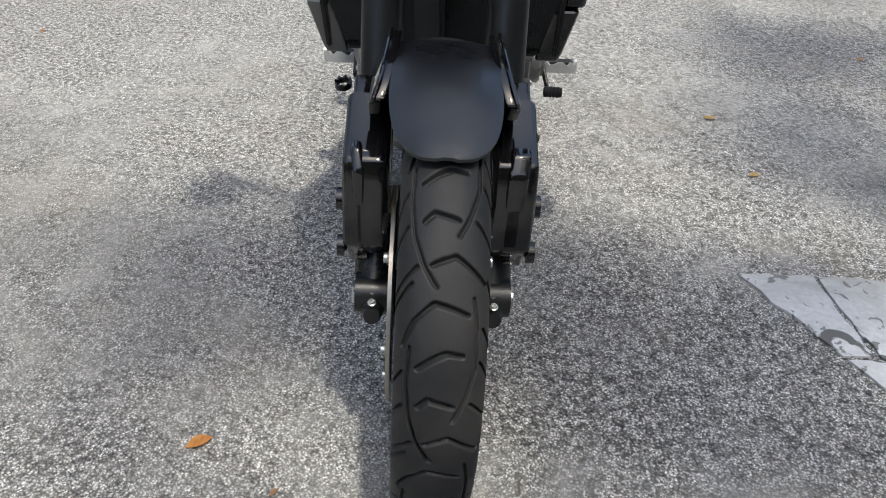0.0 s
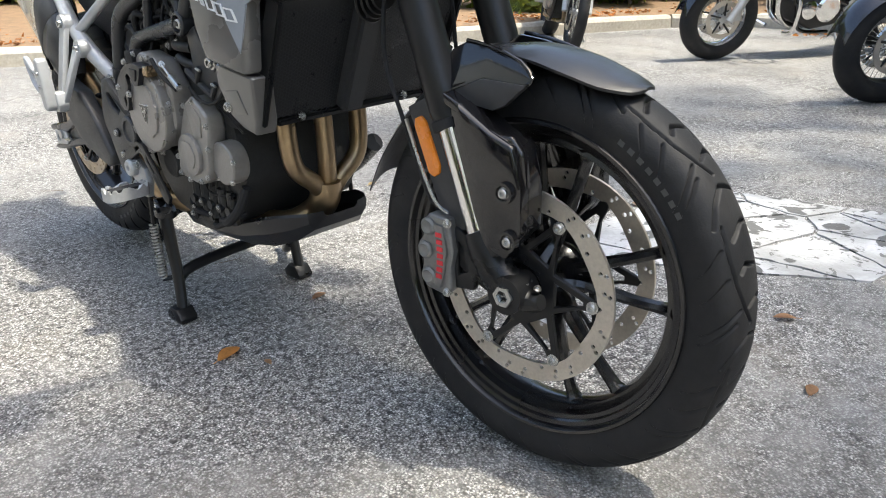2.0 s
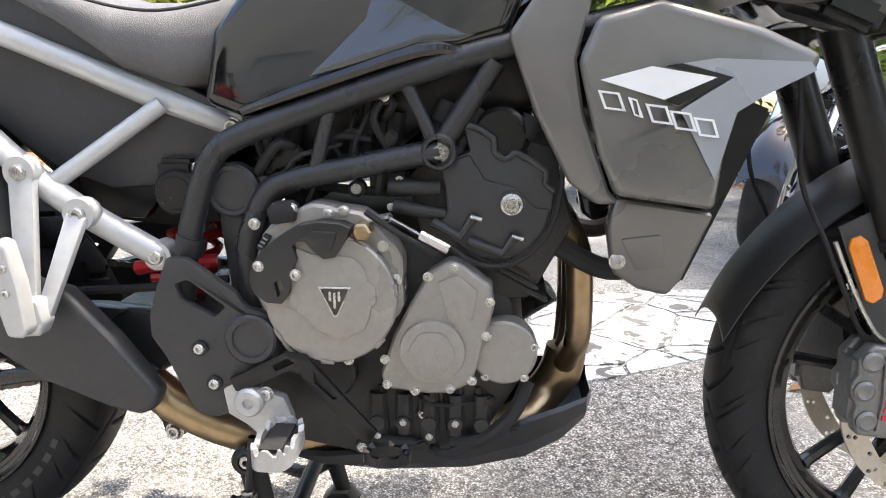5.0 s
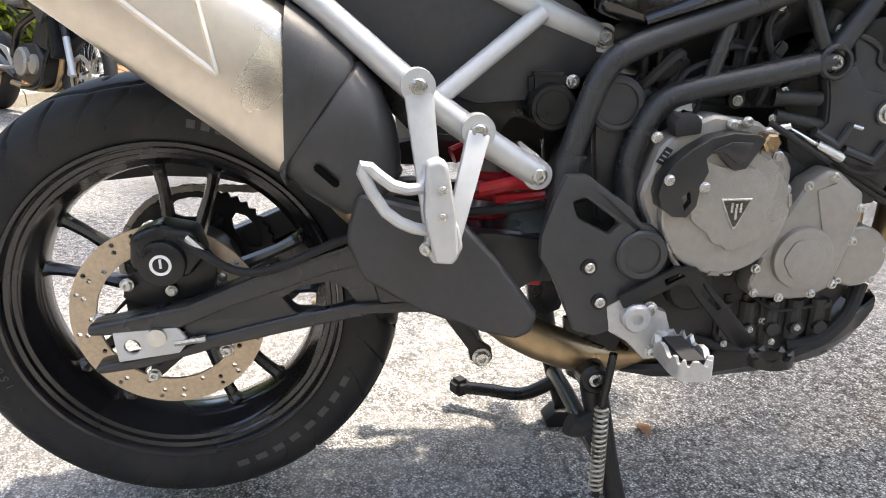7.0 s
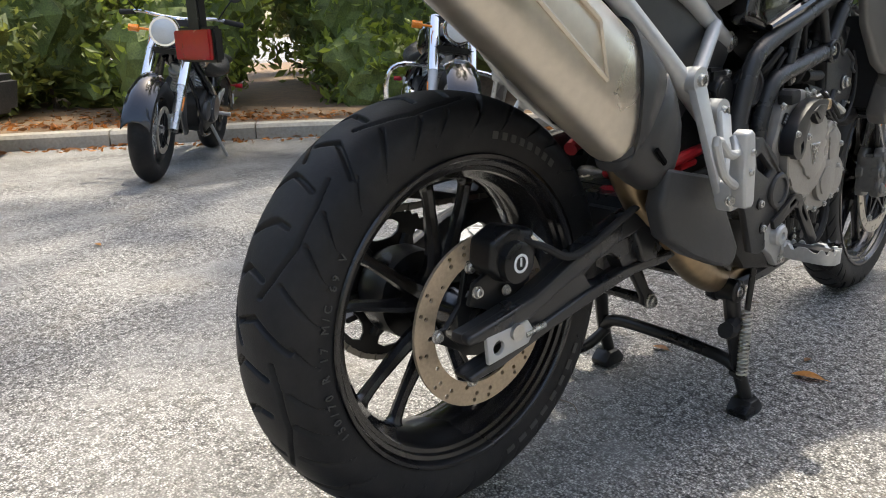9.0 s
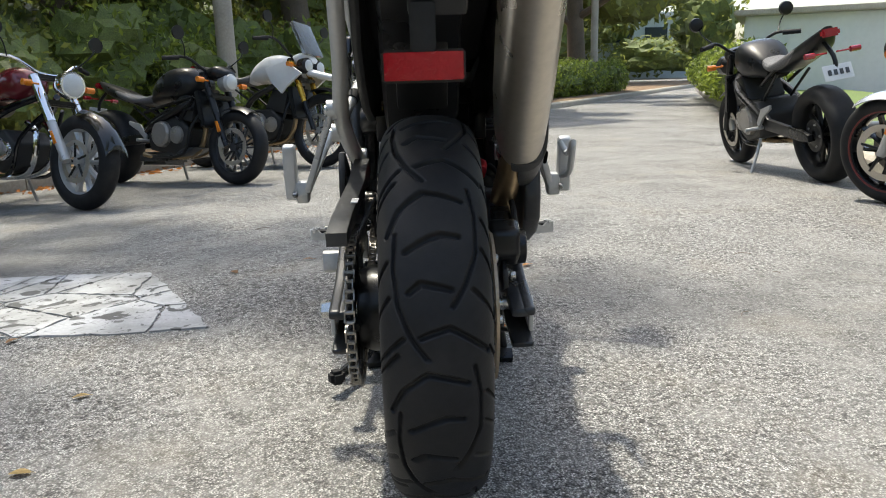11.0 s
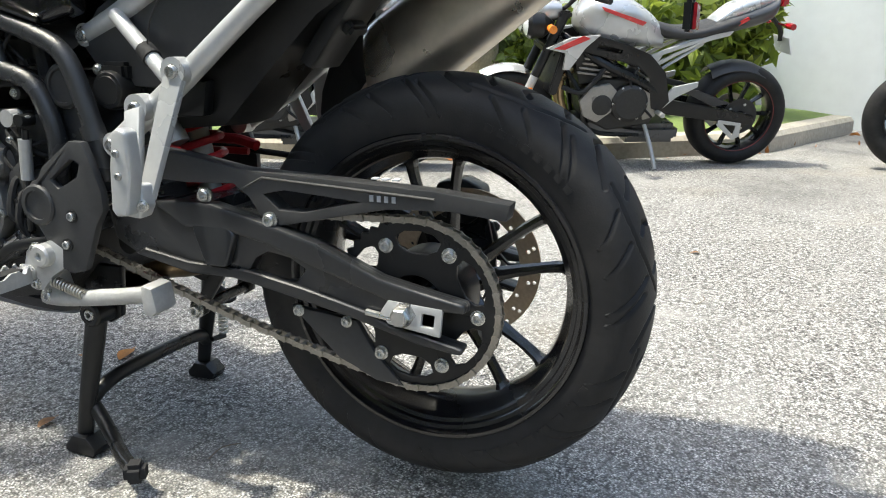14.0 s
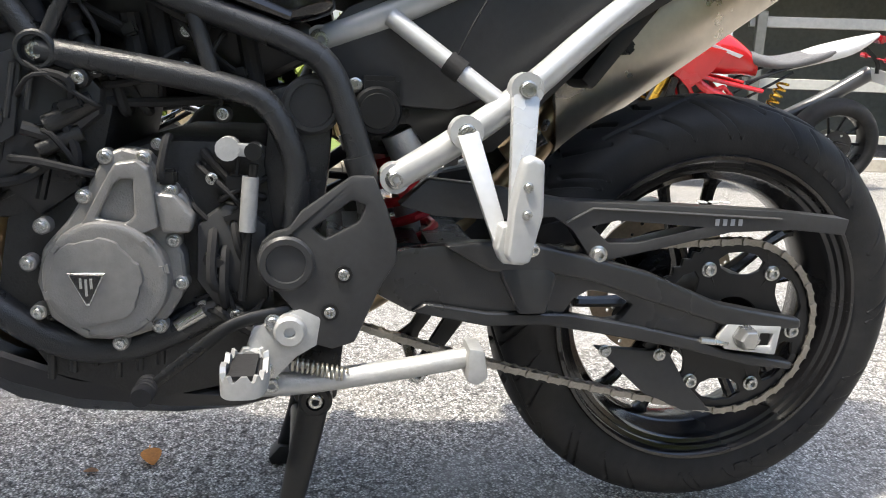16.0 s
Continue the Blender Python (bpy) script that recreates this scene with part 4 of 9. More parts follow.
    # caliper
    cal = new("brake_caliper"); cal.parent = bike; cal.matrix_basis = ST @ Matrix.Translation((0, 0, -0.018))
    CX = s * 0.080
    # outer and inner half with a gap for the disc, three bulged piston housings
    for xa, xb in ((CX + s * 0.006, CX + s * 0.030), (CX - s * 0.030, CX - s * 0.010)):
        bm = prism([(0.112, 0.442), (0.150, 0.446), (0.168, 0.425), (0.164, 0.405), (0.174, 0.392), (0.173, 0.372), (0.163, 0.362), (0.168, 0.345), (0.160, 0.318), (0.118, 0.312), (0.104, 0.325), (0.108, 0.36), (0.101, 0.39)], xa, xb, 0.006, seg=3)
        part("caliper_half", bm, M["caliper"], cal, "cast grey brake caliper half")
    bm = bmesh.new(); box(bm, (CX, 0.160, 0.38), (0.055, 0.022, 0.10), bev=0.008); part("caliper_bridge", bm, M["caliper"], cal)
    for (yy, zz) in ((0.150, 0.424), (0.157, 0.383), (0.150, 0.340)):
        bm = bmesh.new(); lathe(bm, [(CX + s * 0.02, 0.015), (CX + s * 0.033, 0.0145), (CX + s * 0.036, 0.0105), (CX + s * 0.034, 0.006)], (0, yy, zz), 18); part("piston_cap", bm, M["caliper"], cal)
    bm = prism([(0.136, 0.432), (0.119, 0.430), (0.111, 0.39), (0.117, 0.35), (0.124, 0.325), (0.138, 0.326), (0.133, 0.37)], CX + s * 0.028, CX + s * 0.0345, 0.002); part("caliper_rib", bm, M["caliper"], cal)
    for i in range(7):
        bm = bmesh.new(); box(bm, (CX + s * 0.035, 0.1235 + 0.0003 * (i - 3) ** 2, 0.415 - i * 0.0115), (0.0016, 0.012, 0.0075), bev=0.0004); part("lettering_bar", bm, M["red"], cal)
    bm = prism([(0.108, 0.43), (0.085, 0.42), (0.06, 0.37), (0.07, 0.33), (0.108, 0.325)], CX + s * 0.004, CX + s * 0.018, 0.004, [[(0.10, 0.405), (0.085, 0.395), (0.08, 0.36), (0.10, 0.35)]]); part("caliper_mount", bm, M["black"], cal)
    bolt(cal, CX + s * 0.030, 0.112, 0.436, 0.006); bolt(cal, CX + s * 0.030, 0.113, 0.320, 0.006)
    bm = bmesh.new(); tube(bm, [(X, 0.126, 0.430), (X + s * 0.004, 0.158, 0.440), (X + s * 0.006, 0.187, 0.496), (X + s * 0.004, 0.222, 0.572), (X, 0.254, 0.640), (X * 0.95, 0.262, 0.721), (X * 0.6, 0.262, 0.90)], 0.0036, 8, 5); part("brake_hose", bm, M["rubber"], leg)
    bm = bmesh.new(); tube(bm, [(X + s * 0.008, 0.122, 0.428), (X + s * 0.012, 0.146, 0.445), (X + s * 0.010, 0.176, 0.496), (X + s * 0.008, 0.208, 0.566)], 0.0033, 8, 5); part("hose_pipe", bm, M["steel"], leg)

# front mudguard: beak, gloss sides and the rear hugger
def arc_shell(bm, prof, half, drop, thick, n=14):
    """A shell that follows (y, z, width, drop) along the wheel and bends down towards its sides."""
    top, low = [], []
    for y, z, w, dr in smooth_shell(prof):
        a, b = [], []
        for j in range(n + 1):
            t = -1 + 2 * j / n
            zz = z - dr * abs(t) ** 2.4
            a.append(bm.verts.new((t * w, y, zz)))
            b.append(bm.verts.new((t * w * 0.985, y, zz - thick)))
        top.append(a); low.append(b)
    bridge(bm, top, False, False)
    bridge(bm, low, False, False)
    for i in range(len(top) - 1):
        for j in (0, n):
            bm.faces.new((top[i][j], top[i + 1][j], low[i + 1][j], low[i][j]))
    for r in (0, -1):
        for j in range(n):
            bm.faces.new((top[r][j], top[r][j + 1], low[r][j + 1], low[r][j]))


def smooth_shell(rows, n=5):
    a = smooth_line([(r[0], r[1], r[2]) for r in rows], n)
    b = smooth_line([(r[3], 0, 0) for r in rows], n)
    return [(p.x, p.y, p.z, q.x) for p, q in zip(a, b)]


fend = new("front_mudguard"); fend.parent = bike; fend.matrix_basis = ST.copy()
bm = bmesh.new()
arc_shell(bm, [(0.125, 0.672, 0.06, 0.006), (0.09, 0.679, 0.064, 0.008), (0.02, 0.684, 0.067, 0.012), (-0.05, 0.673, 0.068, 0.016), (-0.10, 0.657, 0.060, 0.015), (-0.128, 0.647, 0.045, 0.011), (-0.142, 0.641, 0.030, 0.007), (-0.149, 0.638, 0.012, 0.002)], 0, 0, 0.004)
part("beak", bm, M["beak"], fend, "matt black mudguard beak")
bm = bmesh.new()
arc_shell(bm, [(0.115, 0.678, 0.07, 0.03), (0.178, 0.642, 0.07, 0.035), (0.238, 0.592, 0.068, 0.035), (0.295, 0.522, 0.066, 0.035), (0.332, 0.45, 0.062, 0.03)], 0, 0, 0.004)
part("hugger", bm, M["plastic"], fend, "matt black rear half of the mudguard")
for s in (-1, 1):
    bm = prism([(0.128, 0.676), (0.104, 0.688), (0.060, 0.682), (0.004, 0.666), (-0.022, 0.646), (-0.012, 0.637), (0.060, 0.640), (0.134, 0.612), (0.140, 0.630)], s * 0.056, s * 0.072, 0.003,
               slope=lambda y, z, s=s: s * max(0, 0.69 - z) * 0.40, seg=2)
    part("side_cover", bm, M["gloss"], fend, "gloss black faceted side cover")
    bm = prism([(-0.016, 0.638), (0.060, 0.641), (0.134, 0.613), (0.125, 0.602), (0.085, 0.604), (0.040, 0.598), (0.020, 0.606), (-0.002, 0.626)], s * 0.060, s * 0.0735, 0.003,
               slope=lambda y, z, s=s: s * (0.020 + 0.06 * (0.65 - z)), seg=2)
    part("cover_facet", bm, M["plastic"], fend, "satin black lower facet of the cover")
    # bright inner edge where the cover meets the beak
    bm = bmesh.new(); tube(bm, [(s * 0.072, 0.104, 0.689), (s * 0.074, 0.060, 0.683), (s * 0.080, 0.004, 0.667), (s * 0.088, -0.021, 0.647), (s * 0.090, -0.014, 0.638)], 0.003, 8, 2); part("cover_edge", bm, M["gloss"], fend)

# frame tubes
frame_ob = new("main_frame"); frame_ob.parent = bike
for s in (-1, 1):
    X = s * 0.170
    MY = 0.713 if s < 0 else 0.682     # the engine mount sits further forward on the left
    bm = bmesh.new(); tube(bm, [(s * 0.12, 0.42, 0.865), (s * 0.15, 0.55, 0.838), (X, 0.657, 0.812), (X, 0.76, 0.782), (X, 0.873, 0.744), (X, 0.955, 0.715), (X, 0.997, 0.688), (X, 1.022, 0.63), (X, 1.043, 0.555), (X, 1.05, 0.50)], 0.0155, 16, 4)
    part("upper_tube", bm, M["frame"], frame_ob)
    bm = bmesh.new(); rod(bm, (X, 1.033, 0.585), (X, 1.040, 0.562), 0.0185, 16); part("tube_collar", bm, M["frame"], frame_ob)
    bm = bmesh.new(); tube(bm, [(X, MY, 0.695), (X, 0.81, 0.676), (X, 0.885, 0.661), (X, 0.925, 0.645), (X, 0.949, 0.605), (X, 0.961, 0.56), (X, 0.955, 0.49), (X, 0.95, 0.45)], 0.0155, 16, 4)
    part("lower_tube", bm, M["frame"], frame_ob)
    for a, b, r in (((MY - 0.004, 0.705), (MY - 0.067, 0.80), 0.0135), ((MY + 0.040, 0.775), (MY + 0.010, 0.712), 0.0085), ((0.846, 0.748), (0.868, 0.67), 0.0095)):
        bm = bmesh.new(); rod(bm, (X, *a), (X, *b), r, 12); part("frame_strut", bm, M["frame"], frame_ob)
    bm = bmesh.new(); lathe(bm, [(s * 0.15, 0.02), (s * 0.183, 0.0225), (s * 0.186, 0.020), (s * 0.186, 0.0165), (s * 0.176, 0.0155)], (0, MY, 0.694), 24); part("engine_mount", bm, M["frame"], frame_ob)
    bolt(frame_ob, s * 0.176, MY, 0.694, 0.0095)
    # tail frame, silver
    tail = new("rear_subframe"); tail.parent = bike
    bm = bmesh.new(); tube(bm, [(s * 0.108, 0.988, 0.720), (s * 0.122, 1.08, 0.757), (s * 0.14, 1.16, 0.793), (s * 0.145, 1.30, 0.85), (s * 0.15, 1.45, 0.905)], [0.0165, 0.0175, 0.0155, 0.015, 0.014], 14, 3); part("upper_rail", bm, M["alloy"], tail, "silver painted subframe rail")
    bm = bmesh.new(); tube(bm, [(s * 0.168, 1.078, 0.559), (s * 0.180, 1.15, 0.606), (s * 0.183, 1.23, 0.665), (s * 0.17, 1.33, 0.752), (s * 0.16, 1.45, 0.845), (s * 0.15, 1.56, 0.925)], [0.017, 0.0175, 0.017, 0.0155, 0.015, 0.014], 14, 3); part("lower_rail", bm, M["alloy"], tail, "silver painted subframe rail")
    bm = bmesh.new(); rod(bm, (s * 0.182, 1.205, 0.652), (s * 0.137, 1.072, 0.75), 0.0115, 12); part("cross_stay", bm, M["alloy"], tail)
    for ra, rb, rr_ in (((s * 0.09, 0.988, 0.720), (s * 0.119, 0.988, 0.720), 0.018), ((s * 0.145, 1.078, 0.559), (s * 0.178, 1.078, 0.559), 0.0185)):
        bm = bmesh.new(); rod(bm, ra, rb, rr_, 18); part("rail_boss", bm, M["alloy"], tail)
    bolt(tail, s * 0.119, 0.988, 0.720, 0.0105); bolt(tail, s * 0.178, 1.078, 0.559, 0.0095)
    # passenger peg hanger
    han = new("passenger_peg_hanger"); han.parent = bike
    han["label"] = "silver cast passenger footpeg hanger"
    for (a, b, w) in (((1.228, 0.671), (1.212, 0.50), 0.017), ((1.158, 0.619), (1.196, 0.49), 0.0135)):
        d = Vector((b[0] - a[0], b[1] - a[1])).normalized(); nn = Vector((-d.y, d.x)) * w
        bm = prism([(a[0] + nn.x, a[1] + nn.y), (b[0] + nn.x * 0.7, b[1] + nn.y * 0.7), (b[0] - nn.x * 0.7, b[1] - nn.y * 0.7), (a[0] - nn.x, a[1] - nn.y)], s * 0.196, s * 0.210, 0.004,
                   slope=lambda y, z, s=s: s * max(0, 0.64 - z) * (0.45 if s > 0 else 0.32))
        lathe(bm, [(s * 0.188, 0.020), (s * 0.211, 0.020), (s * 0.211, 0.012)], (0, *a), 22)
        part("hanger_arm", bm, M["alloy"], han)
        bolt(han, s * 0.209, *a, 0.0095)
    peg_in = 0.0 if s > 0 else 0.020
    bm = prism([(1.188, 0.525), (1.222, 0.525), (1.226, 0.495), (1.216, 0.478), (1.190, 0.480), (1.182, 0.497)], (s * 0.262 + peg_in), (s * 0.288 + peg_in), 0.005, seg=3); part("peg_clevis", bm, M["alloy"], han)
    bm = prism([(1.203, 0.598), (1.213, 0.604), (1.226, 0.598), (1.228, 0.54), (1.216, 0.486), (1.196, 0.484), (1.190, 0.494), (1.194, 0.55)], (s * 0.284 + peg_in), (s * 0.310 + peg_in), 0.008, seg=3); part("folded_peg", bm, M["alloy"], han, "folded-up silver passenger peg")
    for z in (0.57, 0.54):
        bolt(han, (s * 0.309 + peg_in), 1.209, z, 0.005)
    bolt(han, (s * 0.288 + peg_in), 1.224, 0.497, 0.0065, (s, 0.4, 0))
    if s < 0:
        bm = bmesh.new()
        line = [((s * 0.286 + peg_in), 1.222, 0.592), ((s * 0.298 + peg_in), 1.232, 0.570), ((s * 0.300 + peg_in), 1.262, 0.574), ((s * 0.300 + peg_in), 1.286, 0.594), ((s * 0.300 + peg_in), 1.294, 0.590), ((s * 0.300 + peg_in), 1.270, 0.545), ((s * 0.300 + peg_in), 1.240, 0.526), ((s * 0.290 + peg_in), 1.218, 0.520)]
        tube(bm, line, 0.0068, 10, 2)
        part("silencer_guard_loop", bm, M["alloy"], han, "silver guard loop beside the silencer")
    # heel guard
    hg = new("heel_guard"); hg.parent = bike
    HG = [(1.051, 0.566), (1.025, 0.566), (0.967, 0.524), (0.952, 0.503), (0.935, 0.498), (0.92, 0.485), (0.914, 0.466), (0.916, 0.446), (0.926, 0.432), (0.94, 0.424), (0.958, 0.402), (0.975, 0.362), (1.003, 0.354), (1.03, 0.362), (1.062, 0.436), (1.079, 0.463), (1.079, 0.49), (1.066, 0.53)]
    bm = prism(HG, s * 0.198, s * 0.213, 0.005, [[(1.041, 0.532), (1.026, 0.538), (0.980, 0.504), (0.994, 0.491), (1.034, 0.512)]], slope=lambda y, z, s=s: -s * 1.2 * max(0, 0.96 - y) ** 1.5)
    part("guard_plate", bm, M["plastic"], hg, "matt black heel guard plate")
    bm = bmesh.new(); lathe(bm, [(s * 0.19, 0.034), (s * 0.2135, 0.033), (s * 0.2165, 0.030), (s * 0.2165, 0.0235), (s * 0.213, 0.0225), (s * 0.213, 0.001)], (0, 0.949, 0.462), 32); part("pivot_cap", bm, M["plastic"], hg)
    for y, z in ((1.016, 0.449), (1.0, 0.402)):
        bm = bmesh.new(); lathe(bm, [(s * 0.208, 0.0105), (s * 0.2145, 0.0105), (s * 0.2145, 0.0085)], (0, y, z), 20); part("bolt_seat", bm, M["black"], hg)
        bolt(hg, s * 0.2125, y, z, 0.007)
    # rider's peg on its bracket
    peg = new("rider_footpeg"); peg.parent = bike
    peg["label"] = "silver toothed footpeg with a rubber top"
    bm = prism([(0.985, 0.36), (0.99, 0.395), (0.965, 0.408), (0.938, 0.395), (0.91, 0.385), (0.90, 0.355), (0.915, 0.318), (0.935, 0.318), (0.96, 0.345)], s * 0.198, s * 0.214, 0.004); part("peg_bracket", bm, M["cast"], peg)
    bm = bmesh.new(); lathe(bm, [(s * 0.20, 0.019), (s * 0.226, 0.019), (s * 0.23, 0.016), (s * 0.23, 0.007), (s * 0.225, 0.006)], (0, 0.953, 0.382), 24); part("peg_boss", bm, M["cast"], peg)
    bolt(peg, s * 0.214, 0.933, 0.39, 0.008); bolt(peg, s * 0.214, 0.925, 0.33, 0.0075)
    bm = bmesh.new()
    # toothed rim, the peg points outwards
    ring_o, ring_i = [], []
    for i in range(48):
        t = 2 * math.pi * i / 48
        cx, cy = math.cos(t), math.sin(t)
        px = s * (0.262 + 0.048 * (abs(cx) ** 0.6) * (1 if cx > 0 else -1))
        py = 0.905 + 0.026 * (abs(cy) ** 0.6) * (1 if cy > 0 else -1)
        ring_o.append((px, py)); ring_i.append((s * 0.262 + (px - s * 0.262) * 0.86, 0.905 + (py - 0.905) * 0.76))
    lo = [bm.verts.new((x, y, 0.335)) for x, y in ring_o]; hi = [bm.verts.new((x, y, 0.354 + (0.007 if i % 4 < 2 else 0))) for i, (x, y) in enumerate(ring_o)]
    hi2 = [bm.verts.new((x, y, 0.353 + (0.007 if i % 4 < 2 else 0))) for i, (x, y) in enumerate(ring_i)]; lo2 = [bm.verts.new((x, y, 0.335)) for x, y in ring_i]
    bridge(bm, [lo, hi, hi2, lo2, lo], False)
    part("peg_rim", bm, M["cast"], peg)
    bm = bmesh.new(); box(bm, (s * 0.262, 0.905, 0.347), (0.078, 0.036, 0.02), bev=0.005); part("peg_rubber", bm, M["rubber"], peg)
    bm = bmesh.new(); rod(bm, (s * 0.21, 0.915, 0.345), (s * 0.225, 0.908, 0.345), 0.014, 12); part("peg_pivot", bm, M["cast"], peg)

# engine
eng = new("engine"); eng.parent = bike
bm = prism([(0.60, 0.40), (0.62, 0.50), (0.66, 0.56), (0.72, 0.575), (0.80, 0.60), (0.92, 0.60), (0.98, 0.54), (1.0, 0.45), (0.98, 0.35), (0.92, 0.29), (0.78, 0.262), (0.66, 0.30)], -0.15, 0.15, 0.02, seg=2)
part("crankcase", bm, M["engdark"], eng, "dark cast crankcase")
bm = prism([(0.545, 0.60), (0.575, 0.70), (0.68, 0.73), (0.76, 0.66), (0.74, 0.58), (0.68, 0.50), (0.60, 0.50)], -0.15, 0.15, 0.015); part("cylinder_block", bm, M["engdark"], eng)
for i in range(5):
    bm = bmesh.new(); box(bm, (0, 0.63 + i * 0.012, 0.53 + i * 0.016), (0.312, 0.12, 0.006), Matrix.Rotation(0.5, 3, 'X'), 0.002); part("cooling_rib", bm, M["engdark"], eng)
# right side: clutch cover
CL = (0.846, 0.517)
bm = prism(circle((0.852, 0.535), 0.097, 40, 0.003, 9), -0.150, -0.198, 0.010, seg=3); part("clutch_case", bm, M["engine"], eng)
bm = prism(circle(CL, 0.083, 48), -0.19, -0.215, 0.006, seg=3); part("clutch_cover", bm, M["engine"], eng, "bronze-grey engine cover with a small badge")
# raised face of the cover with notches in its rim
FACE = [(0.883, 0.583), (0.866, 0.576), (0.847, 0.572), (0.831, 0.574), (0.815, 0.571), (0.801, 0.557), (0.797, 0.540), (0.789, 0.534), (0.787, 0.516), (0.794, 0.508), (0.797, 0.494), (0.803, 0.480), (0.818, 0.474), (0.824, 0.468), (0.843, 0.467), (0.849, 0.473), (0.863, 0.478), (0.872, 0.492), (0.884, 0.500), (0.893, 0.508), (0.896, 0.525), (0.894, 0.552)]
bm = prism(FACE, -0.21, -0.2195, 0.002, seg=2); part("cover_step", bm, M["engine"], eng)
for i in range(7):
    a = 0.3 + i * 2 * math.pi / 7
    bm = bmesh.new(); box(bm, (-0.211, CL[0] + 0.080 * math.cos(a), CL[1] + 0.080 * math.sin(a)), (0.012, 0.024, 0.010), Matrix.Rotation(a + 1.57, 3, 'X'), 0.004); part("cover_lug", bm, M["engine"], eng)
bm = prism([(0.941, 0.543), (0.937, 0.562), (0.924, 0.581), (0.902, 0.598), (0.879, 0.611), (0.855, 0.616), (0.826, 0.614), (0.815, 0.609), (0.820, 0.596), (0.835, 0.573), (0.849, 0.571), (0.862, 0.582), (0.871, 0.592), (0.880, 0.592), (0.886, 0.586), (0.881, 0.570), (0.889, 0.553), (0.892, 0.528), (0.903, 0.514), (0.921, 0.515), (0.936, 0.526)], -0.200, -0.2265, 0.006,
           [[(0.911, 0.540), (0.902, 0.547), (0.899, 0.533), (0.907, 0.522)]], seg=3); part("cover_guard", bm, M["beak"], eng, "black plastic guard over the engine cover")
bm = prism([(0.880, 0.596), (0.858, 0.606), (0.830, 0.605), (0.838, 0.582), (0.849, 0.580), (0.866, 0.594)], -0.2255, -0.2295, 0.002); part("guard_ridge", bm, M["beak"], eng)
bm = prism([(0.922, 0.626), (0.916, 0.634), (0.893, 0.636), (0.886, 0.628), (0.886, 0.612), (0.918, 0.608)], -0.18, -0.207, 0.004); part("filler_cap", bm, M["rubber"], eng)
bm = prism([(0.938, 0.578), (0.926, 0.597), (0.918, 0.593), (0.930, 0.574)], -0.199, -0.2035, 0.001); part("cast_plate", bm, M["black"], eng)
for k in range(3):
    bm = bmesh.new(); box(bm, (-0.204, 0.9255 + 0.0035 * k, 0.590 - 0.0045 * k), (0.001, 0.006, 0.002), Matrix.Rotation(0.5, 3, 'X'), 0); part("lettering_bar", bm, M["lgrey"], eng)
bm = bmesh.new(); tube(bm, [(-0.206, 0.895, 0.440), (-0.207, 0.910, 0.462), (-0.2065, 0.918, 0.49)], 0.0035, 8, 3); tube(bm, [(-0.206, 0.775, 0.552), (-0.207, 0.772, 0.53), (-0.206, 0.775, 0.50), (-0.205, 0.788, 0.47)], 0.0035, 8, 3); part("cover_rib", bm, M["engine"], eng)
for y, z in ((0.939, 0.608), (0.891, 0.627), (0.846, 0.622), (0.827, 0.625), (0.781, 0.582), (0.929, 0.561), (0.884, 0.551), (0.885, 0.430), (0.828, 0.434), (0.775, 0.488), (0.765, 0.54), (0.945, 0.49)):
    q = math.hypot(y - CL[0], z - CL[1])
    bolt(eng, -0.2255 if (y, z) in ((0.884, 0.551), (0.929, 0.561)) else -0.201, y, z, 0.0056)
bm = bmesh.new(); rod(bm, (-0.19, 0.800, 0.610), (-0.20, 0.770, 0.618), 0.006, 10); rod(bm, (-0.20, 0.772, 0.617), (-0.205, 0.712, 0.585), 0.0028, 8); rod(bm, (-0.203, 0.735, 0.597), (-0.206, 0.700, 0.580), 0.0065, 10); part("clutch_cable_end", bm, M["steel"], eng)
bm = bmesh.new(); lathe(bm, [(-0.2, 0.012), (-0.221, 0.012), (-0.223, 0.009)], (0, 0.803, 0.603), 6); part("oil_filler", bm, M["header"], eng, "brass coloured fitting")
bm = bmesh.new(); tube(bm, [(-0.205, 0.80, 0.625), (-0.21, 0.76, 0.60), (-0.205, 0.715, 0.575)], 0.004, 8, 4); part("clutch_cable", bm, M["rubber"], eng)
def badge(x, y, z, sx):
    """A small triangular badge with a rim and plain marks."""
    g = new("badge"); g.parent = eng
    tri = lambda k: [(y - 0.0205 * k, z + 0.015 * k), (y + 0.0205 * k, z + 0.015 * k), (y + 0.002 * k, z - 0.024 * k), (y - 0.002 * k, z - 0.024 * k)]
    part("badge_rim", prism(tri(1.0), x, x + sx * 0.0025, 0.0006, seg=1), M["steel"], g, "silver edged triangular badge")
    part("badge_field", prism(tri(0.86), x, x + sx * 0.0032, 0.0004, seg=1), M["gloss"], g)
    for k, dy in enumerate((-0.007, 0.0, 0.007)):
        bm = bmesh.new(); box(bm, (x + sx * 0.0034, y + dy * (0.8 if k != 1 else 1), z + 0.0035 - (0.005 if k == 1 else 0)), (0.001, 0.003, 0.012 if k != 1 else 0.02), bev=0); part("badge_mark", bm, M["steel"], g)
badge(-0.2185, 0.838, 0.52, -1)
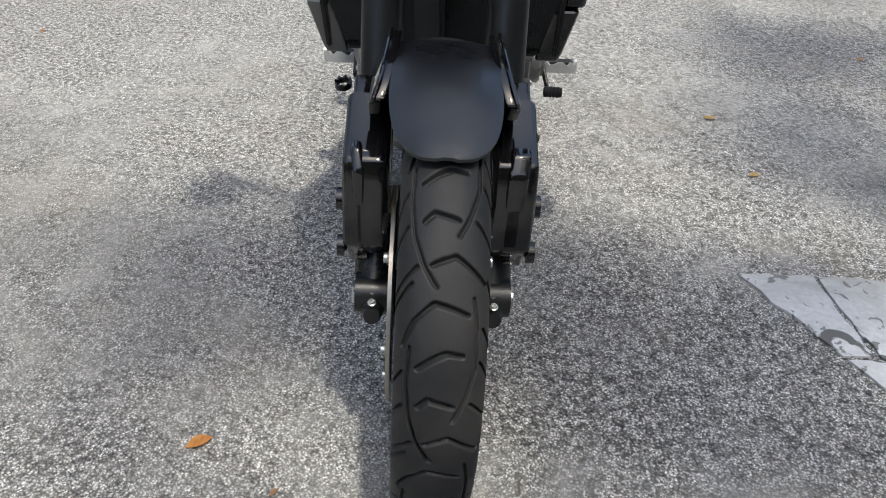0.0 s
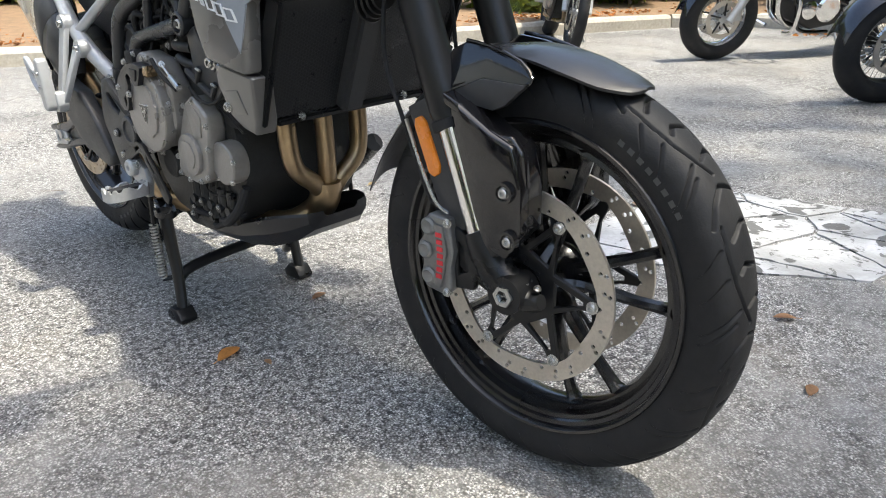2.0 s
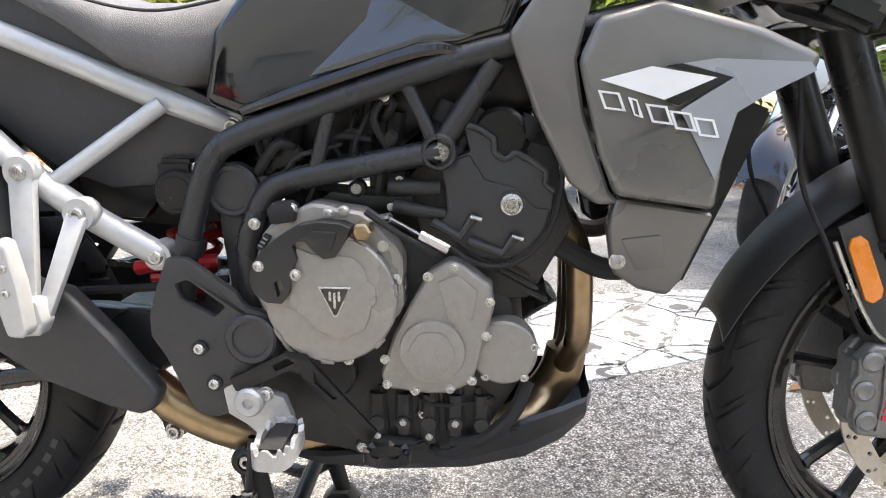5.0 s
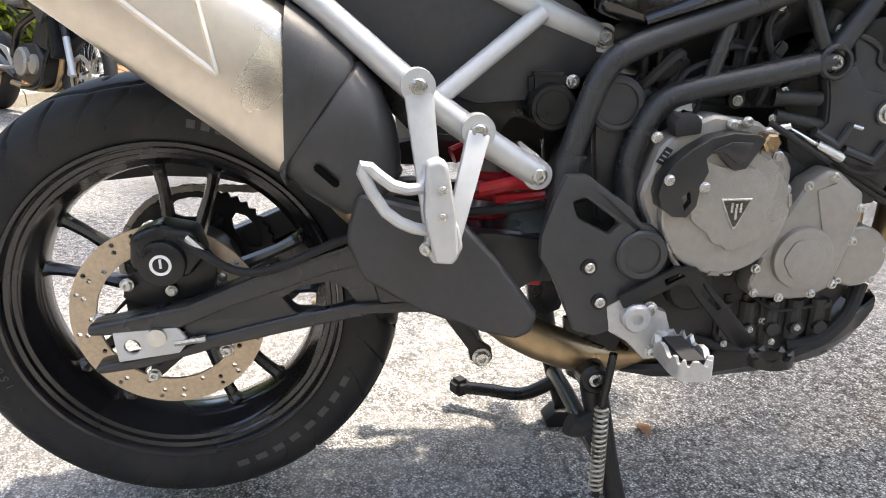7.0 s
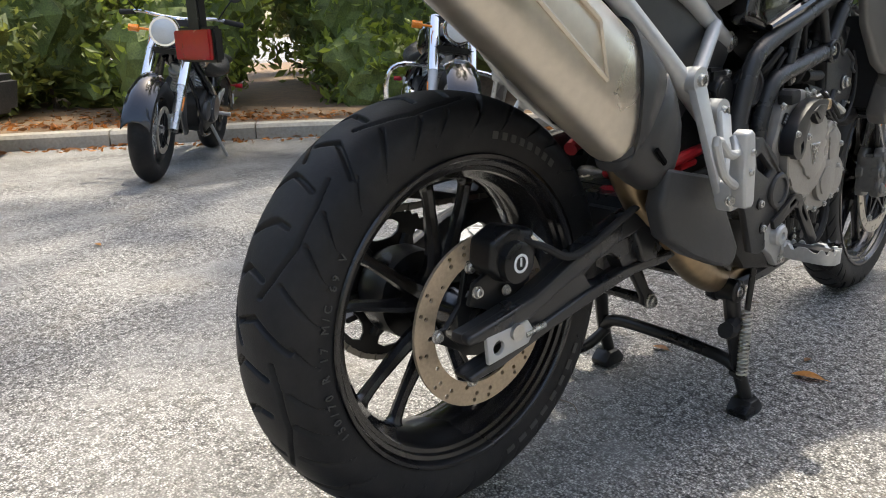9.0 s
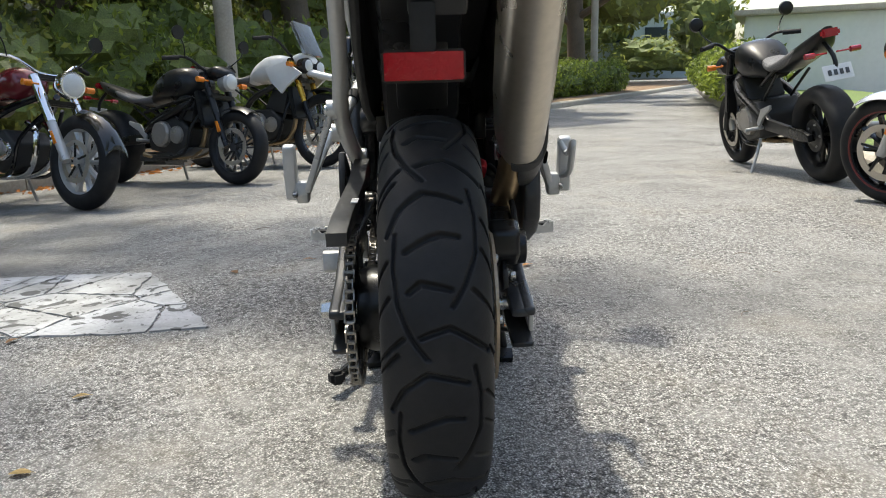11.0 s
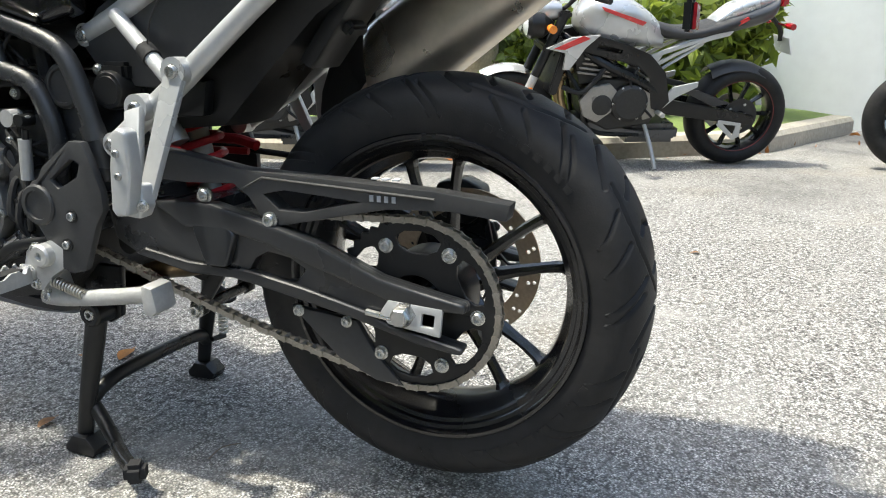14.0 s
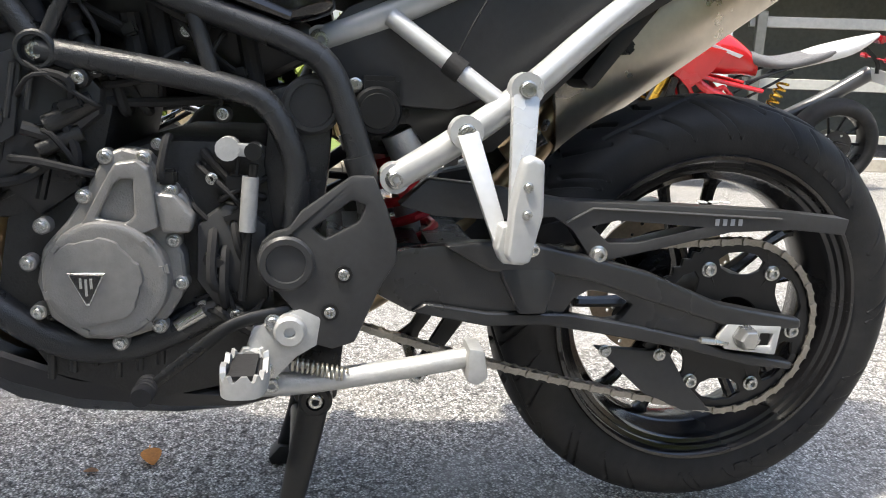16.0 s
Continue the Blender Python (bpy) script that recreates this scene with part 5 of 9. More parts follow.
# stator-side small covers, right front
bm = prism([(0.726, 0.546), (0.70, 0.562), (0.685, 0.558), (0.648, 0.53), (0.645, 0.50), (0.655, 0.46), (0.672, 0.40), (0.70, 0.386), (0.728, 0.384), (0.785, 0.39), (0.79, 0.41), (0.782, 0.432), (0.772, 0.463), (0.75, 0.505)], -0.15, -0.190, 0.008, seg=3); part("timing_cover", bm, M["engine"], eng, "bronze-grey small engine cover")
bm = prism(circle((0.722, 0.445), 0.042, 36), -0.185, -0.199, 0.004); part("cover_boss", bm, M["engine"], eng)
bm = prism(circle((0.722, 0.445), 0.028, 30, 0.001, 6), -0.197, -0.2015, 0.0012); part("cover_disc", bm, M["engine"], eng)
bm = prism([(0.715, 0.535), (0.69, 0.545), (0.665, 0.525), (0.672, 0.485), (0.70, 0.482)], -0.188, -0.1925, 0.002); part("cover_panel", bm, M["engine"], eng)
for y, z in ((0.727, 0.541), (0.694, 0.553), (0.65, 0.51), (0.654, 0.465), (0.672, 0.405), (0.70, 0.393), (0.745, 0.389), (0.781, 0.397), (0.783, 0.431)):
    bolt(eng, -0.19, y, z, 0.005)
bm = prism(circle((0.632, 0.438), 0.043, 36), -0.14, -0.178, 0.007, seg=3); part("pump_cover", bm, M["engine"], eng, "round bronze-grey cover")
for y, z in ((0.594, 0.447), (0.606, 0.405), (0.655, 0.405), (0.66, 0.46)):
    bolt(eng, -0.174, y, z, 0.005)
# right: one smooth moulded cover beside the head, with a wavy upper lip
HC = [(0.686, 0.727), (0.670, 0.723), (0.648, 0.710), (0.647, 0.694), (0.635, 0.685), (0.626, 0.689), (0.619, 0.692), (0.584, 0.671), (0.585, 0.656), (0.573, 0.647), (0.575, 0.622), (0.584, 0.594), (0.603, 0.572), (0.629, 0.559), (0.667, 0.561), (0.696, 0.581), (0.718, 0.606), (0.705, 0.619), (0.707, 0.647), (0.715, 0.681), (0.677, 0.694)]
bm = prism(HC, -0.135, -0.168, 0.006, seg=2); part("head_side", bm, M["plastic"], eng, "matt black cover beside the cylinder head")
bm = prism([(0.677, 0.690), (0.658, 0.660), (0.620, 0.650), (0.598, 0.626), (0.578, 0.624), (0.587, 0.594), (0.605, 0.574), (0.630, 0.562), (0.666, 0.564), (0.694, 0.583), (0.713, 0.606), (0.702, 0.619), (0.704, 0.647), (0.711, 0.678)], -0.166, -0.1712, 0.003); part("head_panel", bm, M["plastic"], eng)
bm = bmesh.new(); tube(bm, [(-0.168, y, z) for y, z in HC[:10]], 0.0042, 8, 2); part("cover_lip", bm, M["frame"], eng)
bm = bmesh.new(); lathe(bm, [(-0.12, 0.036), (-0.158, 0.035), (-0.162, 0.030), (-0.162, 0.002)], (0, 0.640, 0.712), 28); part("pump_housing", bm, M["black"], eng)
for pts in (((0.722, 0.608), (0.688, 0.590), (0.671, 0.616)), ((0.678, 0.585), (0.636, 0.569), (0.620, 0.592))):
    bm = bmesh.new(); tube(bm, [(-0.174, y, z) for y, z in pts], 0.0062, 8, 1); part("cable_clip", bm, M["plastic"], eng)
    bm = bmesh.new(); rod(bm, (-0.180, pts[2][0] + 0.004, pts[2][1]), (-0.180, pts[2][0] - 0.010, pts[2][1] - 0.004), 0.0026, 8); part("clip_pin", bm, M["steel"], eng)
bm = bmesh.new(); tube(bm, [(-0.186, 0.700, 0.580), (-0.184, 0.668, 0.558), (-0.182, 0.629, 0.556), (-0.178, 0.596, 0.574), (-0.174, 0.573, 0.610), (-0.168, 0.564, 0.655), (-0.160, 0.566, 0.69)], 0.0032, 8, 4); part("clutch_cable", bm, M["rubber"], eng)
for a, b, r in (((0.775, 0.650), (0.715, 0.648), 0.010), ((0.770, 0.626), (0.708, 0.614), 0.0085)):
    bm = bmesh.new(); tube(bm, [(-0.160, *a), (-0.166, (a[0] + b[0]) / 2, (a[1] + b[1]) / 2), (-0.160, *b)], [r * 1.15, r, r], 12, 3); part("coolant_elbow", bm, M["engdark"], eng)
bm = bmesh.new(); lathe(bm, [(-0.168, 0.017), (-0.1745, 0.0165), (-0.1745, 0.013)], (0, 0.625, 0.630), 24); part("bolt_boss", bm, M["plastic"], eng)
bolt(eng, -0.173, 0.625, 0.630, 0.0105); bolt(eng, -0.165, 0.764, 0.658, 0.004); bolt(eng, -0.165, 0.775, 0.624, 0.004)
# left
for s in (1,):
    bm = prism([(0.683, 0.722), (0.645, 0.712), (0.60, 0.685), (0.565, 0.655), (0.56, 0.59), (0.59, 0.556), (0.636, 0.548), (0.69, 0.583), (0.742, 0.625), (0.745, 0.655), (0.715, 0.69)], s * 0.14, s * 0.168, 0.008, slope=lambda y, z, s=s: -s * max(0, 0.62 - y) * 0.3, seg=2); part("head_side", bm, M["plastic"], eng, "matt black cover beside the cylinder head")
    bm = prism([(0.668, 0.70), (0.63, 0.685), (0.60, 0.66), (0.585, 0.62), (0.61, 0.575), (0.65, 0.60), (0.66, 0.66)], s * 0.165, s * 0.173, 0.003); part("head_panel", bm, M["plastic"], eng)
    bm = bmesh.new(); rod(bm, (s * 0.165, 0.735, 0.642), (s * 0.172, 0.685, 0.612), 0.012, 12); rod(bm, (s * 0.165, 0.72, 0.605), (s * 0.174, 0.675, 0.585), 0.010, 12); rod(bm, (s * 0.17, 0.69, 0.60), (s * 0.178, 0.66, 0.61), 0.008, 8); part("coolant_elbow", bm, M["engdark"], eng)
    bolt(eng, s * 0.171, 0.622, 0.622, 0.012)
    bm = bmesh.new(); lathe(bm, [(s * 0.168, 0.020), (s * 0.176, 0.019), (s * 0.176, 0.014)], (0, 0.622, 0.622), 24); part("bolt_boss", bm, M["plastic"], eng)
    bm = bmesh.new(); tube(bm, [(s * 0.165, 0.69, 0.575), (s * 0.172, 0.65, 0.55), (s * 0.172, 0.60, 0.552), (s * 0.165, 0.565, 0.59), (s * 0.155, 0.56, 0.66)], 0.006, 8, 4); part("hose", bm, M["rubber"], eng)
# air box, throttle bodies and clutter between the tubes
bm = prism([(0.50, 0.86), (0.70, 0.83), (0.98, 0.74), (0.98, 0.70), (0.90, 0.66), (0.80, 0.67), (0.74, 0.72), (0.60, 0.74)], -0.125, 0.125, 0.02); part("air_box", bm, M["black"], eng)
for s in (-1, 1):
    for k, (y, z) in enumerate(((0.80, 0.715), (0.77, 0.70), (0.90, 0.69))):
        bm = bmesh.new(); rod(bm, (s * 0.13, y, z + 0.04), (s * 0.13, y + 0.015, z - 0.05), 0.012, 10); part("breather_hose", bm, M["rubber"], eng)
    bm = bmesh.new(); tube(bm, [(s * 0.135, 0.95, 0.66), (s * 0.14, 0.86, 0.645), (s * 0.145, 0.76, 0.64), (s * 0.14, 0.70, 0.65)], 0.006, 8, 4); part("wiring_loom", bm, M["rubber"], eng)
    bm = bmesh.new(); box(bm, (s * 0.13, 0.78, 0.655), (0.03, 0.05, 0.03), bev=0.004); part("injector_block", bm, M["engdark"], eng)
    # frame plug and round side fitting behind the tubes
    bm = prism([(0.93, 0.66), (0.975, 0.675), (1.005, 0.65), (1.0, 0.58), (0.99, 0.49), (0.93, 0.49), (0.92, 0.57)], s * 0.13, s * 0.155, 0.008); part("frame_casting", bm, M["frame"], frame_ob)
    bm = bmesh.new(); lathe(bm, [(s * 0.15, 0.036), (s * 0.163, 0.035), (s * 0.166, 0.031), (s * 0.166, 0.026), (s * 0.162, 0.025), (s * 0.162, 0.002)], (0, 0.978, 0.643), 30); part("frame_plug", bm, M["plastic"], frame_ob)
    bm = bmesh.new(); lathe(bm, [(s * 0.09, 0.030), (s * 0.15, 0.030), (s * 0.155, 0.027), (s * 0.155, 0.022), (s * 0.157, 0.021), (s * 0.157, 0.002)], (0, 1.057, 0.638), 28); box(bm, (s * 0.12, 1.06, 0.665), (0.05, 0.05, 0.03), bev=0.006); part("adjuster_motor", bm, M["black"], frame_ob)
    bolt(frame_ob, s * 0.14, 1.03, 0.668, 0.007)
# left side: alternator cover
CR = (0.748, 0.437)
bm = prism([(0.739, 0.571), (0.749, 0.584), (0.765, 0.590), (0.783, 0.586), (0.796, 0.580), (0.803, 0.566), (0.813, 0.546), (0.834, 0.534), (0.842, 0.510), (0.838, 0.494), (0.818, 0.484), (0.828, 0.465), (0.830, 0.437), (0.824, 0.412), (0.809, 0.388), (0.790, 0.370), (0.755, 0.358), (0.710, 0.360), (0.674, 0.387), (0.662, 0.431), (0.671, 0.472), (0.698, 0.502), (0.722, 0.538)], 0.14, 0.180, 0.010, seg=3); part("alternator_case", bm, M["lowsil"], eng, "silver-grey painted engine cover")
CR = (0.745, 0.439)
bm = prism(circle(CR, 0.070, 48), 0.165, 0.204, 0.010, seg=4); part("alternator_cover", bm, M["lowsil"], eng, "round silver-grey engine cover with a small badge")
bm = prism([(CR[0] - 0.010 + r * math.cos(t), CR[1] + r * math.sin(t)) for t, r in [(2 * math.pi * k / 60, 0.049 if (k // 5) % 2 else 0.0525) for k in range(60)]], 0.2, 0.2105, 0.002); part("cover_step", bm, M["lowsil"], eng)
for a in (0.2, 0.75, 2.5, 3.4, 4.3, 5.4):
    bm = bmesh.new(); box(bm, (0.199, CR[0] + 0.064 * math.cos(a), CR[1] + 0.064 * math.sin(a)), (0.014, 0.020, 0.014), Matrix.Rotation(a + 1.57, 3, 'X'), 0.005); part("cover_lug", bm, M["lowsil"], eng)
bm = prism([(0.717, 0.497), (0.747, 0.552), (0.760, 0.574), (0.784, 0.578), (0.796, 0.570), (0.800, 0.549), (0.804, 0.500), (0.775, 0.488), (0.74, 0.488)], 0.172, 0.198, 0.009, [[(0.738, 0.512), (0.758, 0.550), (0.766, 0.557), (0.779, 0.556), (0.779, 0.514), (0.768, 0.505)]], seg=3); part("cover_arch", bm, M["lowsil"], eng)
bm = prism([(0.734, 0.508), (0.756, 0.556), (0.782, 0.560), (0.783, 0.508), (0.768, 0.500)], 0.170, 0.188, 0.002); part("cover_panel", bm, M["lowsil"], eng)
bm = prism([(0.798, 0.541), (0.823, 0.538), (0.844, 0.513), (0.839, 0.493), (0.806, 0.492)], 0.170, 0.192, 0.006, seg=3); part("cover_shoulder", bm, M["lowsil"], eng)
for y, z in ((0.747, 0.579), (0.788, 0.578), (0.816, 0.541), (0.721, 0.533), (0.673, 0.498), (0.817, 0.482), (0.824, 0.430), (0.797, 0.376), (0.751, 0.355), (0.655, 0.454), (0.662, 0.395)):
    bm = bmesh.new(); lathe(bm, [(0.165, 0.010), (0.180, 0.0095), (0.182, 0.007)], (0, y, z), 16); part("bolt_boss", bm, M["lowsil"], eng)
    bolt(eng, 0.181, y, z, 0.0058)
bolt(eng, 0.16, 0.800, 0.593, 0.0055); bolt(eng, 0.172, 0.862, 0.555, 0.0055); bolt(eng, 0.174, 0.868, 0.432, 0.0055)
# ribbed black box beside the cylinders
bm = prism([(0.600, 0.570), (0.618, 0.625), (0.676, 0.650), (0.712, 0.575), (0.722, 0.545), (0.665, 0.505)], 0.13, 0.160, 0.008, seg=2); part("cylinder_cover", bm, M["black"], eng)
for k in range(2):
    bm = bmesh.new(); rod(bm, (0.160, 0.618 + k * 0.050, 0.535 + k * 0.004 - 0.012), (0.160, 0.640 + k * 0.050, 0.64 - k * 0.03), 0.006, 8); part("cover_rib", bm, M["black"], eng)
badge(0.2105, 0.727, 0.436, 1)
bm = prism([(0.840, 0.43), (0.842, 0.500), (0.876, 0.526), (0.890, 0.524), (0.925, 0.50), (0.925, 0.40), (0.870, 0.385)], 0.13, 0.172, 0.008); part("sprocket_cover", bm, M["plastic"], eng, "matt black front sprocket cover")
bm = bmesh.new(); tube(bm, [(0.14, 0.555, 0.43), (0.148, 0.60, 0.398), (0.150, 0.65, 0.362), (0.152, 0.70, 0.343), (0.152, 0.755, 0.343), (0.152, 0.815, 0.366), (0.150, 0.87, 0.392), (0.145, 0.93, 0.400)], 0.0205, 16, 4); part("lower_frame_rail", bm, M["frame"], eng)
bm = bmesh.new(); rod(bm, (0.168, 0.815, 0.372), (0.168, 0.848, 0.392), 0.009, 12); part("pipe_sleeve", bm, M["steel"], eng)
for s in (-1,):
    for k in range(5):
        bm = bmesh.new(); rod(bm, (-0.15, 0.80 - k * 0.035, 0.30 + 0.012 * (k % 2)), (-0.15, 0.80 - k * 0.035, 0.37), 0.012, 10); rod(bm, (-0.166, 0.80 - k * 0.035, 0.33), (-0.15, 0.80 - k * 0.035, 0.33), 0.010, 10); part("sump_boss", bm, M["engdark"], eng)
        bolt(eng, -0.166, 0.80 - k * 0.035, 0.312 + 0.02 * (k % 2), 0.0038)
    bm = bmesh.new(); lathe(bm, [(-0.12, 0.035), (-0.17, 0.034), (-0.174, 0.03)], (0, 0.86, 0.40), 24); part("water_pump", bm, M["engdark"], eng)
    bm = bmesh.new(); tube(bm, [(-0.155, 0.70, 0.30), (-0.165, 0.66, 0.31), (-0.16, 0.62, 0.345), (-0.15, 0.60, 0.39)], 0.010, 10, 4); part("sensor_hose", bm, M["rubber"], eng)

# hoses, cables and plugs between the frame tubes and over the crankcase
def clutter(seed, s, x0, ylo, yhi, zlo, zhi, n):
    rs = random.Random(seed)
    for i in range(n):
        p = Vector((s * (x0 + rs.uniform(-0.012, 0.01)), rs.uniform(ylo, yhi), rs.uniform(zlo, zhi)))
        d = rs.choice(((0.09, 0.02), (0.02, -0.08), (-0.06, 0.05), (0.07, -0.05), (0.0, 0.07)))
        q = Vector((p.x, min(yhi, max(ylo, p.y + d[0] * rs.uniform(0.6, 1.3))), min(zhi, max(zlo, p.z + d[1] * rs.uniform(0.6, 1.3)))))
        mid = p.lerp(q, 0.5) + Vector((s * rs.uniform(0.004, 0.016), rs.uniform(-0.02, 0.02), rs.uniform(-0.02, 0.02)))
        bm = bmesh.new(); tube(bm, [p - Vector((s * 0.02, 0, 0)), p, mid, q, q - Vector((s * 0.02, 0, 0))], rs.choice((0.0028, 0.0035, 0.005, 0.0065)), 7, 4); part("cable", bm, M["rubber"], eng)
        if i % 3 == 0:
            bm = bmesh.new(); box(bm, p + Vector((s * 0.003, 0, 0)), (0.016, rs.uniform(0.014, 0.03), rs.uniform(0.012, 0.022)), Matrix.Rotation(rs.uniform(-0.6, 0.6), 3, 'X'), 0.003); part("plug", bm, M["black"], eng)
        if i % 4 == 1:
            bm = bmesh.new(); lathe(bm, [(q.x - s * 0.012, 0.011), (q.x + s * 0.004, 0.011), (q.x + s * 0.007, 0.008)], (0, q.y, q.z), 16); part("casting_boss", bm, M["engdark"], eng)
            bolt(eng, q.x + s * 0.006, q.y, q.z, 0.0055)


clutter(3, -1, 0.150, 0.70, 0.95, 0.63, 0.76, 16)
clutter(4, 1, 0.150, 0.70, 0.95, 0.63, 0.76, 16)
clutter(5, 1, 0.166, 0.80, 0.92, 0.36, 0.60, 18)
clutter(6, 1, 0.172, 0.60, 0.74, 0.56, 0.72, 10)
clutter(7, -1, 0.155, 0.62, 0.84, 0.29, 0.40, 6)
# ignition coils standing over the head
for s in (-1, 1):
    for k in range(4):
        a_, b_ = Vector((s * 0.148, 0.60 + k * 0.034, 0.735 + k * 0.006)), Vector((s * 0.150, 0.635 + k * 0.034, 0.655 + k * 0.006))
        bm = bmesh.new(); tube(bm, [a_, a_.lerp(b_, 0.3), a_.lerp(b_, 0.35), b_], [0.013, 0.013, 0.0095, 0.0095], 12, 1); part("ignition_coil", bm, M["rubber"], eng)
        for f in (0.5, 0.65, 0.8):
            p_ = a_.lerp(b_, f); d_ = (b_ - a_).normalized() * 0.003
            bm = bmesh.new(); rod(bm, p_ - d_, p_ + d_, 0.0118, 12); part("coil_ring", bm, M["engdark"], eng)
# ribs on the crankcase and rocker cover
for s in (-1, 1):
    for k in range(6):
        bm = bmesh.new(); rod(bm, (s * 0.150, 0.66 + k * 0.026, 0.30 + 0.008 * (k % 3)), (s * 0.150, 0.665 + k * 0.026, 0.38), 0.005, 8); part("crankcase_rib", bm, M["engdark"], eng)
    if s > 0:
        for k in range(4):
            bm = bmesh.new(); rod(bm, (s * 0.174, 0.60 + k * 0.022, 0.60 + k * 0.01), (s * 0.174, 0.612 + k * 0.022, 0.66 + k * 0.01), 0.0035, 8); part("cover_rib", bm, M["plastic"], eng)
for k in range(4):
    bm = bmesh.new(); box(bm, (0.152, 0.885, 0.40 + k * 0.034), (0.012, 0.075, 0.010), Matrix.Rotation(0.2, 3, 'X'), 0.003); part("crankcase_rib", bm, M["engdark"], eng)

# shift linkage, left
sl = new("shift_linkage"); sl.parent = bike
bm = bmesh.new(); rod(bm, (0.185, 0.912, 0.575), (0.185, 0.895, 0.41), 0.0055, 10); part("shift_rod", bm, M["black"], sl)
bm = bmesh.new(); rod(bm, (0.185, 0.908, 0.56), (0.185, 0.903, 0.495), 0.010, 12); part("quickshift_sensor", bm, M["cast"], sl)
bm = prism([(0.875, 0.60), (0.878, 0.585), (0.918, 0.582), (0.922, 0.597)], 0.178, 0.19, 0.003); rod(bm, (0.17, 0.883, 0.592), (0.192, 0.883, 0.592), 0.014, 14); part("shift_arm", bm, M["cast"], sl)
bm = bmesh.new(); rod(bm, (0.17, 0.912, 0.59), (0.196, 0.912, 0.59), 0.010, 14); part("ball_joint", bm, M["black"], sl)
bm = bmesh.new(); tube(bm, [(0.20, 0.955, 0.40), (0.215, 0.89, 0.39), (0.225, 0.84, 0.355), (0.235, 0.80, 0.325)], [0.009, 0.008, 0.008, 0.007], 10, 4, 0.7); part("shift_lever", bm, M["black"], sl)
bm = bmesh.new(); lathe(bm, [(0.225, 0.006), (0.227, 0.012), (0.235, 0.013), (0.237, 0.0115), (0.243, 0.013), (0.245, 0.0115), (0.251, 0.013), (0.253, 0.0115), (0.259, 0.013), (0.268, 0.011), (0.268, 0.004)], (0, 0.792, 0.322), 18); part("toe_rubber", bm, M["rubber"], sl)
# brake pedal, right
bp = new("brake_pedal"); bp.parent = bike
bm = prism([(0.978, 0.412), (0.96, 0.42), (0.905, 0.449), (0.878, 0.446), (0.86, 0.425), (0.79, 0.345), (0.80, 0.33), (0.815, 0.335), (0.875, 0.405), (0.885, 0.42), (0.90, 0.425), (0.955, 0.398), (0.97, 0.395)], -0.214, -0.222, 0.002, [[(0.92, 0.432), (0.90, 0.441), (0.893, 0.436), (0.917, 0.424)], [(0.868, 0.425), (0.862, 0.415), (0.84, 0.39), (0.845, 0.388), (0.868, 0.41)]]); part("pedal_arm", bm, M["black"], bp, "black brake pedal arm with slots")
bm = bmesh.new()
ro = [(0.775 + 0.03 * math.cos(t), 0.262 * 0 + 0.02 * math.sin(t)) for t in [2 * math.pi * k / 24 for k in range(24)]]
rings = [[bm.verts.new((-0.242 + y2 * 1.0, y1, z)) for (y1, y2), z in zip([(0.775 + f * (a - 0.775), f * b) for a, b in ro], [h + (0.006 if (q % 3 == 0 and f > 0.9 and h > 0.325) else 0) for q in range(24)])] for f, h in ((1, 0.318), (1, 0.33), (0.72, 0.33), (0.72, 0.318), (1, 0.318))]
bridge(bm, rings, False); part("pedal_tread", bm, M["black"], bp)

# exhaust headers, bash plate
ex = new("exhaust"); ex.parent = bike
for k, x in enumerate((-0.09, -0.005, 0.08)):
    bm = bmesh.new(); tube(bm, [(x, 0.61, 0.60), (x, 0.56, 0.588), (x, 0.535, 0.552), (x, 0.530, 0.47), (x * 0.86, 0.531, 0.422), (x * 0.36, 0.538, 0.382), (x * 0.10, 0.548, 0.345)], 0.0185, 16, 4); part("header_pipe", bm, M["header"], ex, "heat-tinted golden header pipe")
bm = bmesh.new(); tube(bm, [(-0.005, 0.538, 0.385), (-0.006, 0.547, 0.345), (-0.015, 0.575, 0.31), (-0.06, 0.62, 0.285), (-0.08, 0.75, 0.28), (-0.10, 0.92, 0.275), (-0.125, 1.0, 0.29), (-0.135, 1.09, 0.335), (-0.135, 1.165, 0.40), (-0.142, 1.275, 0.49), (-0.155, 1.355, 0.585)], [0.03, 0.032, 0.03, 0.028, 0.028, 0.028, 0.028, 0.028, 0.027, 0.026, 0.026], 18, 3); part("collector_pipe", bm, M["header"], ex, "golden tinted exhaust pipe")
bp2 = new("bash_plate"); bp2.parent = bike
bm = bmesh.new()
rings = []
for y, zl, zr, w in ((0.503, 0.318, 0.330, 0.045), (0.513, 0.298, 0.329, 0.075), (0.548, 0.272, 0.325, 0.10), (0.60, 0.252, 0.315, 0.122), (0.68, 0.238, 0.290, 0.135), (0.80, 0.232, 0.272, 0.14), (0.88, 0.236, 0.262, 0.138), (0.93, 0.25, 0.258, 0.125)):
    o = [(-w, zr), (-w * 0.98, (zl + zr) / 2), (-w * 0.8, zl), (w * 0.8, zl), (w * 0.98, (zl + zr) / 2), (w, zr)]
    i = [(a * 0.96, b + 0.006) for a, b in o[::-1]]
    rings.append([bm.verts.new((a, y, b)) for a, b in o + i])
bridge(bm, rings); part("plate", bm, M["beak"], bp2, "black engine bash plate", 0.4)

